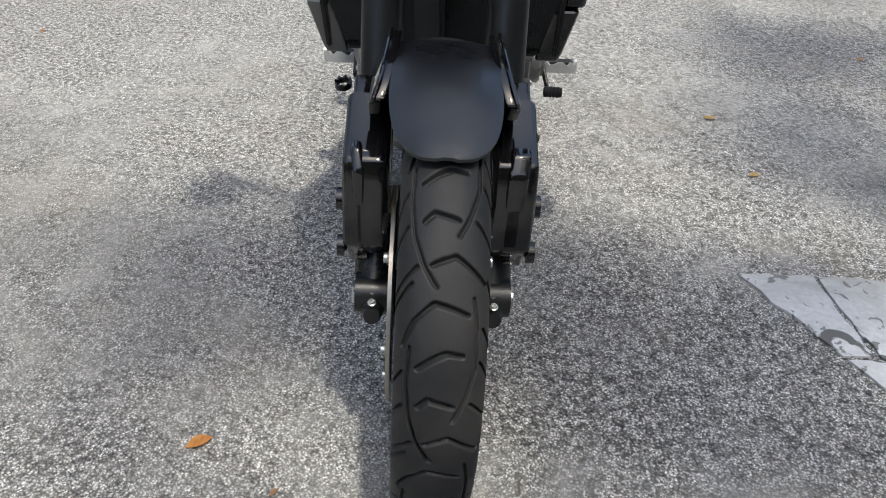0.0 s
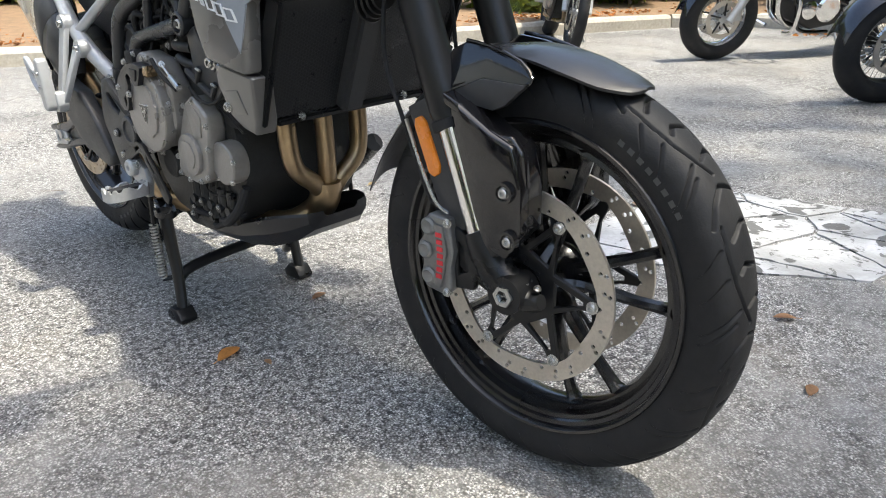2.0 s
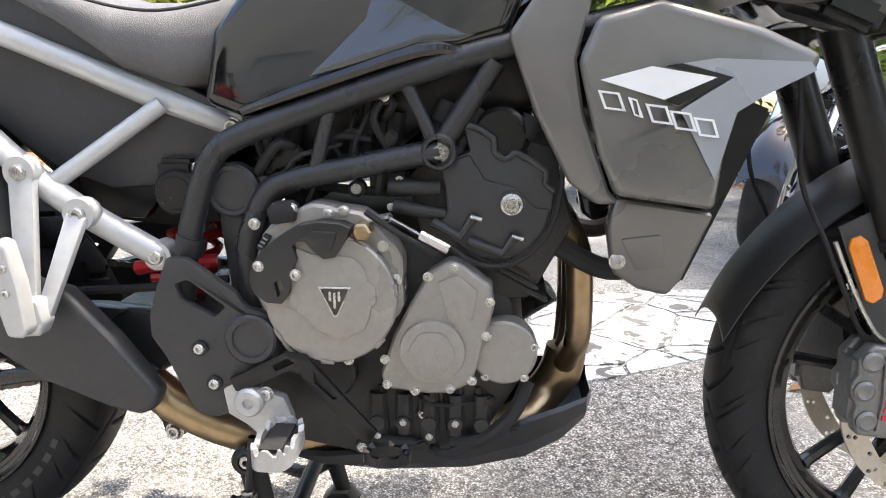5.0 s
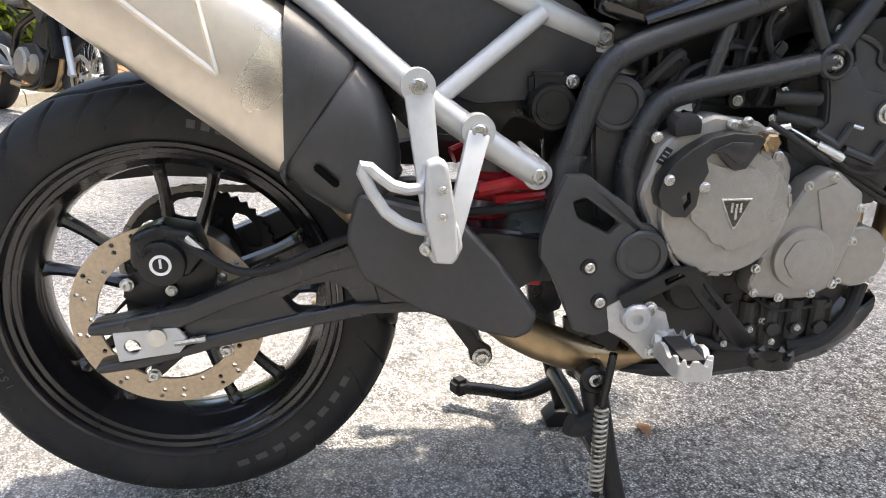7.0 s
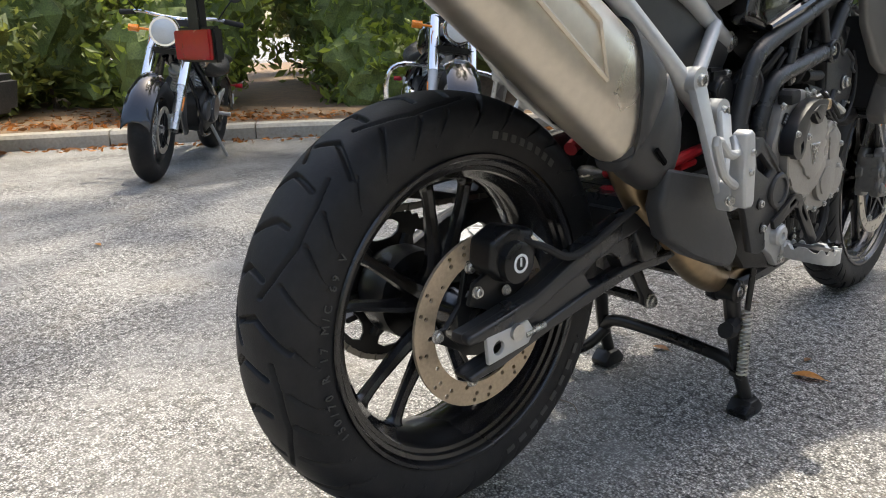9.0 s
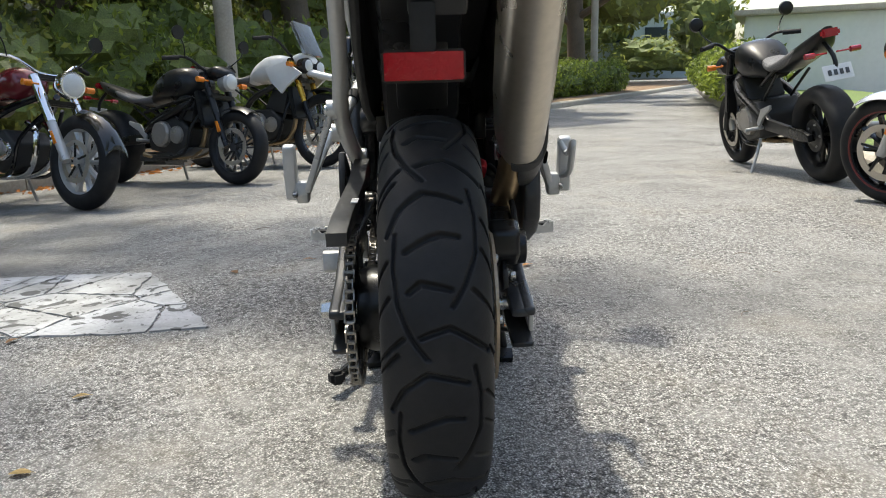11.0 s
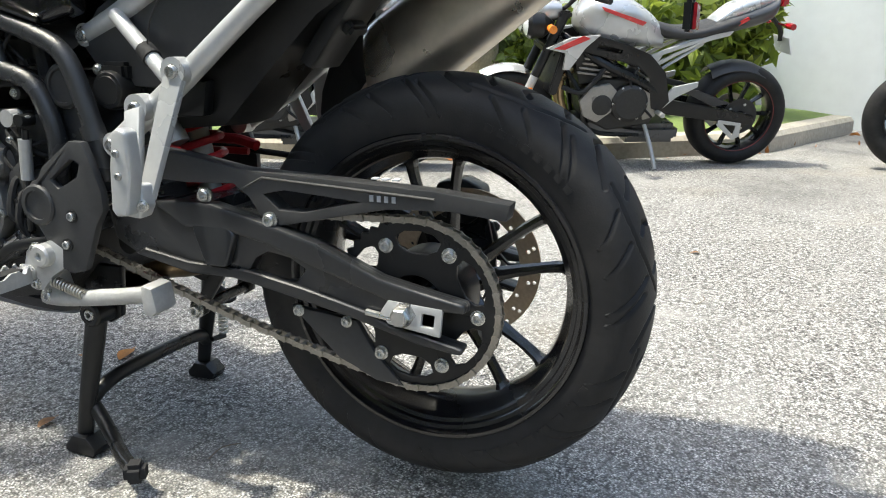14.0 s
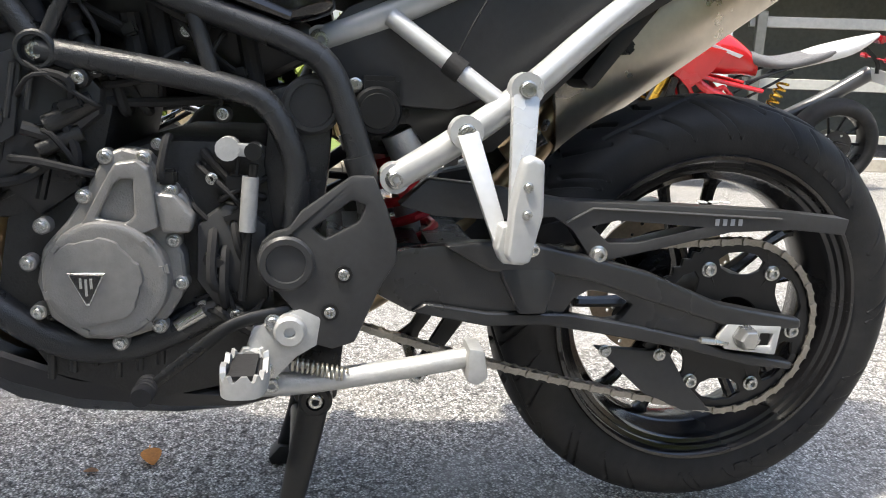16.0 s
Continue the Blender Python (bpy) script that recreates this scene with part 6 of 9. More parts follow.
# silencer, oval, leaning up to the rear
AX0, AX1 = Vector((-0.162, 1.385, 0.628)), Vector((-0.135, 1.80, 0.958))
ad = (AX1 - AX0).normalized()
an = Vector((0, -ad.z, ad.y)).normalized()
def oval(bm, stations, seg=36, flat=2.6, inner=1.0):
    """Oval rings along the silencer's line: (along 0 to 1, half width, half height, lift, lean)."""
    rings = []
    for t, a, b, off, lean in [(*q, 0, 0)[:5] for q in stations]:
        c = AX0.lerp(AX1, t) + an * off
        ring = []
        for j in range(seg):
            th = 2 * math.pi * j / seg
            ct, st = math.cos(th), math.sin(th)
            h = b * math.copysign(abs(st) ** (2 / flat), st)
            ring.append(bm.verts.new(c + Vector((1, 0, 0)) * a * min(inner, math.copysign(abs(ct) ** (2 / flat), ct)) + an * h + ad * lean * h))
        rings.append(ring)
    bridge(bm, rings)
sil = new("silencer"); sil.parent = bike
bm = bmesh.new(); oval(bm, [(-0.01, 0.044, 0.076, 0.028, 0.6), (0.03, 0.049, 0.080, 0.027, 0.5), (0.12, 0.050, 0.081, 0.025), (0.55, 0.049, 0.075, 0.012), (0.97, 0.049, 0.07), (1.0, 0.047, 0.068), (1.0, 0.03, 0.05), (0.96, 0.028, 0.048)]); part("silencer_body", bm, M["brush"], sil, "brushed steel oval silencer")
bm = bmesh.new(); oval(bm, [(0.985, 0.0505, 0.0715), (1.03, 0.050, 0.071), (1.05, 0.044, 0.064), (1.05, 0.03, 0.05), (0.99, 0.028, 0.048)]); part("end_cap", bm, M["black"], sil)
bm = bmesh.new(); tube(bm, [AX0 - ad * 0.12 + Vector((0.012, 0, 0)), AX0 - ad * 0.05 + Vector((0.012, 0, 0)), AX0 + ad * 0.0 + an * 0.012, AX0 + ad * 0.03 + an * 0.02], [0.027, 0.027, 0.032, 0.042], 18, 3); part("link_pipe", bm, M["header"], sil)
bm = bmesh.new(); rod(bm, AX0 - ad * 0.075 + Vector((0.012, 0, 0)), AX0 - ad * 0.05 + Vector((0.012, 0, 0)), 0.0315, 18); rod(bm, AX0 - ad * 0.045 + Vector((0.03, 0, 0)), AX0 - ad * 0.045 + Vector((0.05, 0, 0.015)), 0.006, 8); part("pipe_clamp", bm, M["steel"], sil)
for (dx, dn, lab) in ((0.0, 0, ""),):
    # pressed panel on the outer face
    bm = bmesh.new(); c = AX0.lerp(AX1, 0.45) + Vector((-0.047, 0, 0))
    pts = [AX0.lerp(AX1, t) + an * h + Vector((-0.0495, 0, 0)) for t, h in ((0.16, 0.005), (0.92, 0.008), (0.95, 0.045), (0.27, 0.055))]
    tube(bm, pts + [pts[0]], 0.004, 6, 1); part("pressed_bead", bm, M["brush"], sil)
bm = bmesh.new(); oval(bm, [(0.02, 0.050, 0.084, 0.028, 0.72), (0.025, 0.0545, 0.087, 0.028, 0.72), (-0.01, 0.056, 0.087, 0.029, 0.45), (-0.05, 0.0555, 0.083, 0.030, 0.1), (-0.058, 0.051, 0.079, 0.030, 0.05)], inner=0.35); part("silencer_sleeve", bm, M["plastic"], sil, "dark smooth sleeve over the silencer front", 0.9)
bm = bmesh.new(); oval(bm, [(-0.052, 0.050, 0.078, 0.030), (-0.060, 0.0545, 0.081, 0.030), (-0.11, 0.053, 0.077, 0.026, -0.1), (-0.17, 0.049, 0.066, 0.014, -0.25), (-0.22, 0.042, 0.052, 0.002, -0.35), (-0.26, 0.032, 0.036, -0.010, -0.4)], inner=0.1); part("silencer_cover", bm, M["plastic"], sil, "dark tapered cover at the silencer's foot", 0.9)
# slot drawn as a solid block, the recess's shade in its colour
bm = bmesh.new(); box(bm, AX0 + ad * -0.075 + an * -0.012 + Vector((-0.0525, 0, 0)), (0.006, 0.035, 0.009), Matrix.Rotation(0.75, 3, 'X'), 0.002); part("vent_slot", bm, M["slot_shade"], sil)
bm = prism([(1.30, 0.55), (1.24, 0.535), (1.185, 0.523), (1.13, 0.46), (1.076, 0.385), (1.085, 0.36), (1.105, 0.353), (1.148, 0.366), (1.23, 0.40), (1.295, 0.44), (1.315, 0.49)], -0.165, -0.20, 0.014, slope=lambda y, z: -0.02 + 0.06 * abs(y - 1.2), seg=3); part("heat_shield", bm, M["plastic"], sil, "dark moulded exhaust heat shield")

# swing arm
sw = new("swingarm"); sw.parent = bike
for s in (-1, 1):
    dz = 0.006 if s > 0 else 0.0
    out = [(1.05, 0.462), (1.10, 0.472), (1.18, 0.480), (1.25, 0.480), (1.31, 0.466), (1.42, 0.432 + dz), (1.52, 0.390 + dz), (1.60, 0.374 + dz), (1.645, 0.366 + dz), (1.648, 0.352 + dz), (1.60, 0.352 + dz), (1.53, 0.357 + dz), (1.525, 0.34), (1.53, 0.324), (1.60, 0.317), (1.645, 0.308), (1.64, 0.297), (1.58, 0.304), (1.48, 0.330), (1.36, 0.354), (1.28, 0.368), (1.20, 0.368), (1.10, 0.388), (1.06, 0.41)]
    hole = [(1.304, 0.380), (1.318, 0.402), (1.338, 0.414), (1.375, 0.408), (1.400, 0.394), (1.385, 0.374), (1.345, 0.370)]
    lean = lambda y, z, s=s: s * (0.012 * max(0, (1.3 - y)))
    xi, xo = (0.112, 0.142) if s < 0 else (0.150, 0.172)
    bm = prism(out, s * xi, s * xo, 0.006, [hole], slope=lean, seg=2)
    part("arm", bm, M["arm"], sw, "black cast swingarm")
    # rounded upper beam and lower rail, proud of the web between them
    bm = prism([(1.14, 0.476), (1.18, 0.481), (1.25, 0.481), (1.31, 0.467), (1.42, 0.433 + dz), (1.52, 0.391 + dz), (1.60, 0.375 + dz), (1.646, 0.367 + dz), (1.647, 0.353 + dz), (1.60, 0.353 + dz), (1.53, 0.360 + dz), (1.47, 0.385), (1.41, 0.404), (1.34, 0.428), (1.28, 0.440), (1.20, 0.442)], s * (xo - 0.012), s * (xo + 0.009), 0.009, slope=lean, seg=4)
    part("arm_beam", bm, M["arm"], sw)
    bm = prism([(1.10, 0.390), (1.20, 0.369), (1.28, 0.369), (1.36, 0.355), (1.48, 0.331), (1.58, 0.305), (1.641, 0.298), (1.645, 0.308), (1.60, 0.317), (1.535, 0.329), (1.50, 0.345), (1.40, 0.368), (1.31, 0.384), (1.20, 0.388), (1.12, 0.402)], s * (xo - 0.012), s * (xo + 0.007), 0.006, slope=lean, seg=3)
    part("arm_rail", bm, M["arm"], sw)
    # broad facet where the beam turns into the web
    bm = prism([(1.205, 0.472), (1.262, 0.472), (1.290, 0.436), (1.276, 0.388), (1.240, 0.388), (1.218, 0.432)], s * (xo - 0.004), s * (xo + 0.013), 0.006, slope=lambda y, z, s=s: s * (0.012 * max(0, 1.3 - y) - 0.16 * (z - 0.42)), seg=3)
    part("arm_facet", bm, M["arm"], sw)
    px_ = 0.152 if s < 0 else 0.182
    bm = prism([(1.616, 0.358 + dz), (1.612, 0.316 + dz), (1.535, 0.326 + dz), (1.522, 0.342 + dz), (1.535, 0.362 + dz)], s * (px_ - 0.008), s * px_, 0.003, [[(1.604, 0.347 + dz), (1.586, 0.348 + dz), (1.584, 0.330 + dz), (1.602, 0.329 + dz)]] if s > 0 else [circle((1.593, 0.337), 0.010, 18)]); part("axle_plate", bm, M["alloy"], sw, "silver axle adjuster plate")
    bm = bmesh.new(); rod(bm, (s * 0.15 + (0.028 if s > 0 else 0), 1.50, 0.345), (s * 0.15 + (0.028 if s > 0 else 0), 1.54, 0.340), 0.005, 8); part("adjuster_bolt", bm, M["steel"], sw)
bm = bmesh.new(); box(bm, (0, 1.16, 0.42), (0.26, 0.10, 0.09), bev=0.02); rod(bm, (-0.19, 1.0, 0.44), (0.19, 1.0, 0.44), 0.03, 18); box(bm, (0, 1.07, 0.43), (0.27, 0.14, 0.07), bev=0.02); part("cross_member", bm, M["frame"], sw)
bm = bmesh.new(); lathe(bm, [(-0.135, 0.02), (-0.142, 0.02), (-0.142, 0.005)], (0, RA[1], RA[2]), 4); part("axle_block", bm, M["cast"], sw)
# chain guards
bm = prism([(1.12, 0.558), (1.20, 0.55), (1.30, 0.533), (1.45, 0.528), (1.60, 0.522), (1.702, 0.512), (1.698, 0.49), (1.62, 0.497), (1.53, 0.493), (1.42, 0.468), (1.36, 0.455), (1.335, 0.46), (1.31, 0.495), (1.285, 0.512), (1.20, 0.508), (1.13, 0.512), (1.085, 0.525)], 0.138, 0.170, 0.006, [[(1.335, 0.50), (1.36, 0.478), (1.40, 0.478), (1.49, 0.50), (1.37, 0.508)]], seg=2); part("chain_guard", bm, M["plastic"], sw, "matt black chain guard with a warning sticker")
bm = bmesh.new(); tube(bm, [(0.171, 1.30, 0.505), (0.171, 1.335, 0.524), (0.171, 1.45, 0.519), (0.171, 1.60, 0.512)], 0.002, 6, 1); part("guard_edge", bm, M["letter"], sw)
for k in range(4):
    bm = bmesh.new(); box(bm, (0.1708, 1.508 + 0.011 * k, 0.507), (0.001, 0.006, 0.009), bev=0.0003); part("sticker_mark", bm, M["lgrey"], sw)
for k in range(3):
    bm = bmesh.new(); box(bm, (0.14, 1.50 + k * 0.016, 0.529), (0.012, 0.009, 0.002), bev=0.0003); part("sticker_mark", bm, M["white"], sw)
bolt(sw, 0.172, 1.346, 0.463, 0.0095); bolt(sw, 0.172, 1.236, 0.492, 0.0095)
bm = prism([(1.36, 0.328), (1.47, 0.318), (1.50, 0.27), (1.545, 0.225), (1.50, 0.228), (1.44, 0.255)], 0.14, 0.152, 0.003); part("lower_chain_guard", bm, M["plastic"], sw)
bolt(sw, 0.153, 1.375, 0.322, 0.007); bolt(sw, 0.153, 1.455, 0.315, 0.007)
bm = bmesh.new(); lathe(bm, [(0.10, 0.02), (0.118, 0.02), (0.118, 0.008)], (0, 1.03, 0.385), 16); part("chain_roller", bm, M["rubber"], sw)
# rear caliper, hose
rc = new("rear_brake_caliper"); rc.parent = bike
bm = prism([(1.585, 0.48), (1.55, 0.495), (1.505, 0.485), (1.495, 0.45), (1.515, 0.425), (1.56, 0.415), (1.59, 0.44)], -0.085, -0.135, 0.010, seg=3); lathe(bm, [(-0.13, 0.03), (-0.146, 0.029), (-0.148, 0.025)], (0, 1.547, 0.446), 26); part("caliper_body", bm, M["black"], rc, "black rear caliper with a round mark")
bm = bmesh.new(); lathe(bm, [(-0.1482, 0.0135), (-0.1494, 0.0135), (-0.1494, 0.010), (-0.1482, 0.010)], (0, 1.547, 0.446), 26, close=True); box(bm, (-0.149, 1.547, 0.448), (0.0012, 0.003, 0.012), bev=0); part("round_mark", bm, M["white"], rc)
bm = prism([(1.60, 0.42), (1.50, 0.46), (1.485, 0.44), (1.49, 0.40), (1.56, 0.37), (1.61, 0.39)], -0.103, -0.112, 0.003); part("caliper_bracket", bm, M["black"], rc)
bm = bmesh.new(); tube(bm, [(-0.13, 1.525, 0.475), (-0.145, 1.49, 0.455), (-0.15, 1.45, 0.435), (-0.15, 1.40, 0.44), (-0.155, 1.32, 0.475), (-0.15, 1.22, 0.50), (-0.15, 1.10, 0.51), (-0.14, 1.0, 0.52)], 0.006, 8, 5); part("brake_hose", bm, M["rubber"], rc)
bm = bmesh.new(); rod(bm, (-0.135, 1.515, 0.478), (-0.142, 1.485, 0.45), 0.006, 8); part("hose_union", bm, M["steel"], rc)
bolt(rc, -0.118, 1.60, 0.41, 0.007); bolt(rc, -0.118, 1.545, 0.40, 0.006)
# shock absorber and linkage
sh = new("rear_shock"); sh.parent = bike
bm = bmesh.new(); coil(bm, (0.0, 1.13, 0.40), (0.0, 1.09, 0.60), 0.036, 0.007, 7, 8); part("coil_spring", bm, M["red"], sh, "red rear spring")
bm = bmesh.new(); rod(bm, (0, 1.135, 0.36), (0, 1.08, 0.66), 0.018, 14); rod(bm, (0, 1.09, 0.60), (0, 1.083, 0.645), 0.036, 18); part("damper", bm, M["cast"], sh)
bm = bmesh.new(); rod(bm, (0.09, 1.12, 0.55), (0.09, 1.09, 0.61), 0.026, 16); part("reservoir", bm, M["cast"], sh)
bm = bmesh.new(); tube(bm, [(0.10, 1.09, 0.535), (0.105, 1.12, 0.54), (0.10, 1.15, 0.53)], 0.014, 10, 3); part("red_cap", bm, M["red"], sh)
bm = bmesh.new(); tube(bm, [(-0.10, 1.03, 0.535), (-0.115, 1.09, 0.535), (-0.11, 1.14, 0.525)], 0.010, 10, 3); tube(bm, [(-0.10, 1.05, 0.515), (-0.112, 1.12, 0.513)], 0.007, 8, 1); part("red_lead", bm, M["red"], sh)
bm = bmesh.new(); tube(bm, [(-0.10, 1.16, 0.405), (-0.10, 1.09, 0.40), (-0.10, 1.05, 0.395)], 0.012, 8, 3); tube(bm, [(0.10, 1.20, 0.395), (0.10, 1.08, 0.40)], 0.012, 8, 1); part("red_sleeve", bm, M["red"], sh)
bm = prism([(1.19, 0.34), (1.165, 0.35), (1.13, 0.29), (1.11, 0.275), (1.108, 0.258), (1.125, 0.247), (1.142, 0.258), (1.145, 0.275)], -0.075, -0.062, 0.003); prism([(1.19, 0.34), (1.165, 0.35), (1.13, 0.29), (1.11, 0.275), (1.108, 0.258), (1.125, 0.247), (1.142, 0.258), (1.145, 0.275)], 0.062, 0.075, 0.003, bm=bm); rod(bm, (-0.075, 1.125, 0.263), (0.075, 1.125, 0.263), 0.010, 10); part("linkage", bm, M["black"], sh)
bolt(sh, -0.076, 1.125, 0.263, 0.011); bolt(sh, 0.076, 1.125, 0.263, 0.011)

# centre stand
cs = new("centre_stand"); cs.parent = bike
cs["label"] = "black tubular centre stand, down on the ground"
for s in (-1, 1):
    top = (s * 0.155, 0.982, 0.268)
    foot = (s * 0.168 - 0.008, 0.925, 0.03)
    bm = bmesh.new(); tube(bm, [top, (s * 0.158, 0.97, 0.21), (s * 0.164, 0.945, 0.10), foot], [0.02, 0.019, 0.016, 0.015], 12, 3, 0.8); part("stand_leg", bm, M["black"], cs)
    bm = prism([(0.90, 0.0), (0.895, 0.012), (0.915, 0.035), (0.945, 0.035), (0.965, 0.015), (0.96, 0.0)], foot[0] - 0.022, foot[0] + 0.022, 0.005); part("stand_foot", bm, M["black"], cs)
    bm = bmesh.new(); lathe(bm, [(s * 0.125, 0.022), (s * 0.17, 0.022), (s * 0.174, 0.018), (s * 0.174, 0.012), (s * 0.168, 0.0115)], (0, 0.982, 0.268), 20); part("stand_pivot", bm, M["black"], cs)
    bolt(cs, s * 0.166, 0.982, 0.268, 0.010)
    bm = prism([(1.02, 0.345), (0.955, 0.345), (0.935, 0.31), (0.955, 0.25), (0.985, 0.24), (1.01, 0.255), (1.015, 0.30)], s * 0.118, s * 0.132, 0.004); part("stand_bracket", bm, M["black"], cs)
bm = bmesh.new(); tube(bm, [(-0.168, 0.943, 0.085), (-0.12, 0.95, 0.115), (0.10, 0.955, 0.125), (0.158, 0.948, 0.10)], 0.0135, 12, 4); part("cross_tube", bm, M["black"], cs)
bm = bmesh.new(); tube(bm, [(0.155, 0.948, 0.09), (0.175, 1.0, 0.055), (0.215, 1.06, 0.045), (0.238, 1.105, 0.04)], 0.0125, 12, 4); part("tread_lever", bm, M["black"], cs)
bm = bmesh.new(); box(bm, (0.242, 1.112, 0.042), (0.036, 0.034, 0.034), Matrix.Rotation(0.5, 3, 'Z'), 0.008); part("lever_rubber", bm, M["rubber"], cs)
bm = bmesh.new(); coil(bm, (-0.187, 0.975, 0.235), (-0.187, 0.975, 0.10), 0.009, 0.0022, 17); part("return_spring", bm, M["spring"], cs, "long zinc return spring")
bm = bmesh.new(); rod(bm, (-0.187, 0.965, 0.315), (-0.187, 0.975, 0.235), 0.006, 8); part("spring_link", bm, M["black"], cs)
bm = bmesh.new(); rod(bm, (-0.16, 0.965, 0.095), (-0.19, 0.975, 0.095), 0.006, 8); part("spring_hook", bm, M["black"], cs)
bm = bmesh.new(); tube(bm, [(-0.165, 0.975, 0.205), (-0.168, 1.0, 0.195), (-0.168, 1.015, 0.20)], 0.016, 10, 3); part("stop_rubber", bm, M["rubber"], cs)
# side stand, folded up
ss = new("side_stand"); ss.parent = bike
bm = bmesh.new(); tube(bm, [(0.185, 0.915, 0.30), (0.195, 0.97, 0.305), (0.21, 1.08, 0.325), (0.222, 1.17, 0.345)], [0.016, 0.0145, 0.0135, 0.013], 12, 4); part("stand_arm", bm, M["cast"], ss, "silver side stand folded up")
bm = prism([(1.165, 0.365), (1.185, 0.362), (1.192, 0.325), (1.178, 0.315), (1.165, 0.32)], 0.20, 0.247, 0.006); part("stand_foot", bm, M["cast"], ss)
bm = prism([(0.90, 0.345), (0.945, 0.345), (0.955, 0.31), (0.935, 0.285), (0.905, 0.29)], 0.165, 0.19, 0.005); part("stand_bracket", bm, M["cast"], ss)
bm = bmesh.new(); coil(bm, (0.207, 0.955, 0.335), (0.21, 1.02, 0.32), 0.0075, 0.002, 11); part("stand_spring", bm, M["spring"], ss)
bolt(ss, 0.198, 0.93, 0.305, 0.009)

# bodywork
body = new("bodywork"); body.parent = bike
for s in (-1, 1):
    # front side panel and its lower piece: graphite on the right; the left's shade put in as gloss black
    flank_m, tone = (M["grey"], "graphite grey") if s < 0 else (M["gloss"], "gloss black")
    bm = prism([(0.555, 0.80), (0.535, 0.845), (0.47, 0.862), (0.36, 0.835), (0.285, 0.806), (0.292, 0.784), (0.388, 0.748), (0.398, 0.655), (0.40, 0.636), (0.51, 0.652), (0.53, 0.70)], s * 0.212, s * 0.246, 0.010, slope=lambda y, z, s=s: -s * (0.35 * max(0, 0.42 - y) + 0.1 * max(0, z - 0.78)), seg=3)
    part("side_panel", bm, flank_m, body, tone + " side panel beside the radiator, toned as lit on its side")
    bm = prism([(0.398, 0.632), (0.508, 0.648), (0.515, 0.61), (0.505, 0.555), (0.475, 0.535), (0.44, 0.527), (0.425, 0.55)], s * 0.19, s * 0.232, 0.008, slope=lambda y, z, s=s: -s * 0.22 * max(0, 0.63 - z), seg=3)
    part("lower_panel", bm, flank_m, body, tone + " lower side panel, toned as lit on its side")
    bm = prism([(0.50, 0.60), (0.455, 0.606), (0.445, 0.565), (0.48, 0.56)], s * 0.228, s * 0.2335, 0.003, slope=lambda y, z, s=s: -s * 0.22 * max(0, 0.63 - z)); part("pressed_panel", bm, flank_m, body)
    bolt(body, s * 0.219, 0.502, 0.572, 0.0075)
    bm = prism([(0.632, 0.83), (0.60, 0.875), (0.54, 0.87), (0.555, 0.80), (0.545, 0.74), (0.515, 0.655), (0.50, 0.64), (0.53, 0.638), (0.56, 0.662), (0.60, 0.74)], s * 0.175, s * 0.195, 0.008, slope=lambda y, z, s=s: s * 0.35 * max(0, 0.60 - y), seg=3)
    part("inlet_wing", bm, flank_m, body, tone + " concave air inlet wing, toned as lit on its side")
    # stripes and plain bars where lettering stands
    if s < 0:
        sl2 = lambda y, z, s=s: -s * (0.35 * max(0, 0.42 - y) + 0.1 * max(0, z - 0.78))
        bm = prism([(0.533, 0.779), (0.479, 0.793), (0.410, 0.781), (0.465, 0.758)], s * 0.2445, s * 0.2475, 0, slope=sl2); part("white_stripe", bm, M["white"], body, "white stripe")
        bm = prism([(0.466, 0.793), (0.450, 0.796), (0.392, 0.781), (0.450, 0.752), (0.464, 0.757), (0.411, 0.781)], s * 0.2443, s * 0.2472, 0, slope=sl2); part("dark_stripe", bm, M["black"], body)
        bm = prism([(0.446, 0.796), (0.410, 0.801), (0.300, 0.797), (0.292, 0.788), (0.355, 0.760), (0.384, 0.744), (0.404, 0.670), (0.447, 0.747), (0.391, 0.781)], s * 0.2441, s * 0.247, 0, slope=sl2); part("light_stripe", bm, M["lgrey"], body, "light blue-grey stripe")
        # outlined slanting marks in place of the model's name
        for k in range(5):
            yc, zc, wk = 0.520 - k * 0.0255, 0.757 - k * 0.0072, 0.0115 if k != 1 else 0.005
            o_ = [(yc + wk + 0.004, zc + 0.0115), (yc - wk + 0.004, zc + 0.0085), (yc - wk - 0.004, zc - 0.0115), (yc + wk - 0.004, zc - 0.0085)]
            i_ = [(yc + (a - yc) * (0.74 if k != 1 else 0.5), zc + (b - zc) * 0.76) for a, b in o_]
            bm = prism(o_, s * 0.2455, s * 0.2475, 0, [i_], slope=sl2); part("lettering_bar", bm, M["white"], body)
    # under-seat panel
    bm = prism([(1.50, 0.93), (1.44, 0.86), (1.36, 0.785), (1.28, 0.715), (1.215, 0.665), (1.15, 0.64), (1.05, 0.645), (1.0, 0.68), (0.975, 0.71), (1.02, 0.76), (1.10, 0.80), (1.25, 0.90)], s * 0.105, s * 0.125, 0.008, slope=lambda y, z, s=s: s * 0.02 * math.sin(y * 6)); part("tail_side_panel", bm, M["plastic"], body, "dark grained side panel under the seat")
    bm = prism([(1.03, 0.655), (1.10, 0.65), (1.21, 0.655), (1.20, 0.60), (1.12, 0.595), (1.10, 0.62), (1.04, 0.615)], s * 0.09, s * 0.115, 0.006); part("battery_tray", bm, M["black"], body)
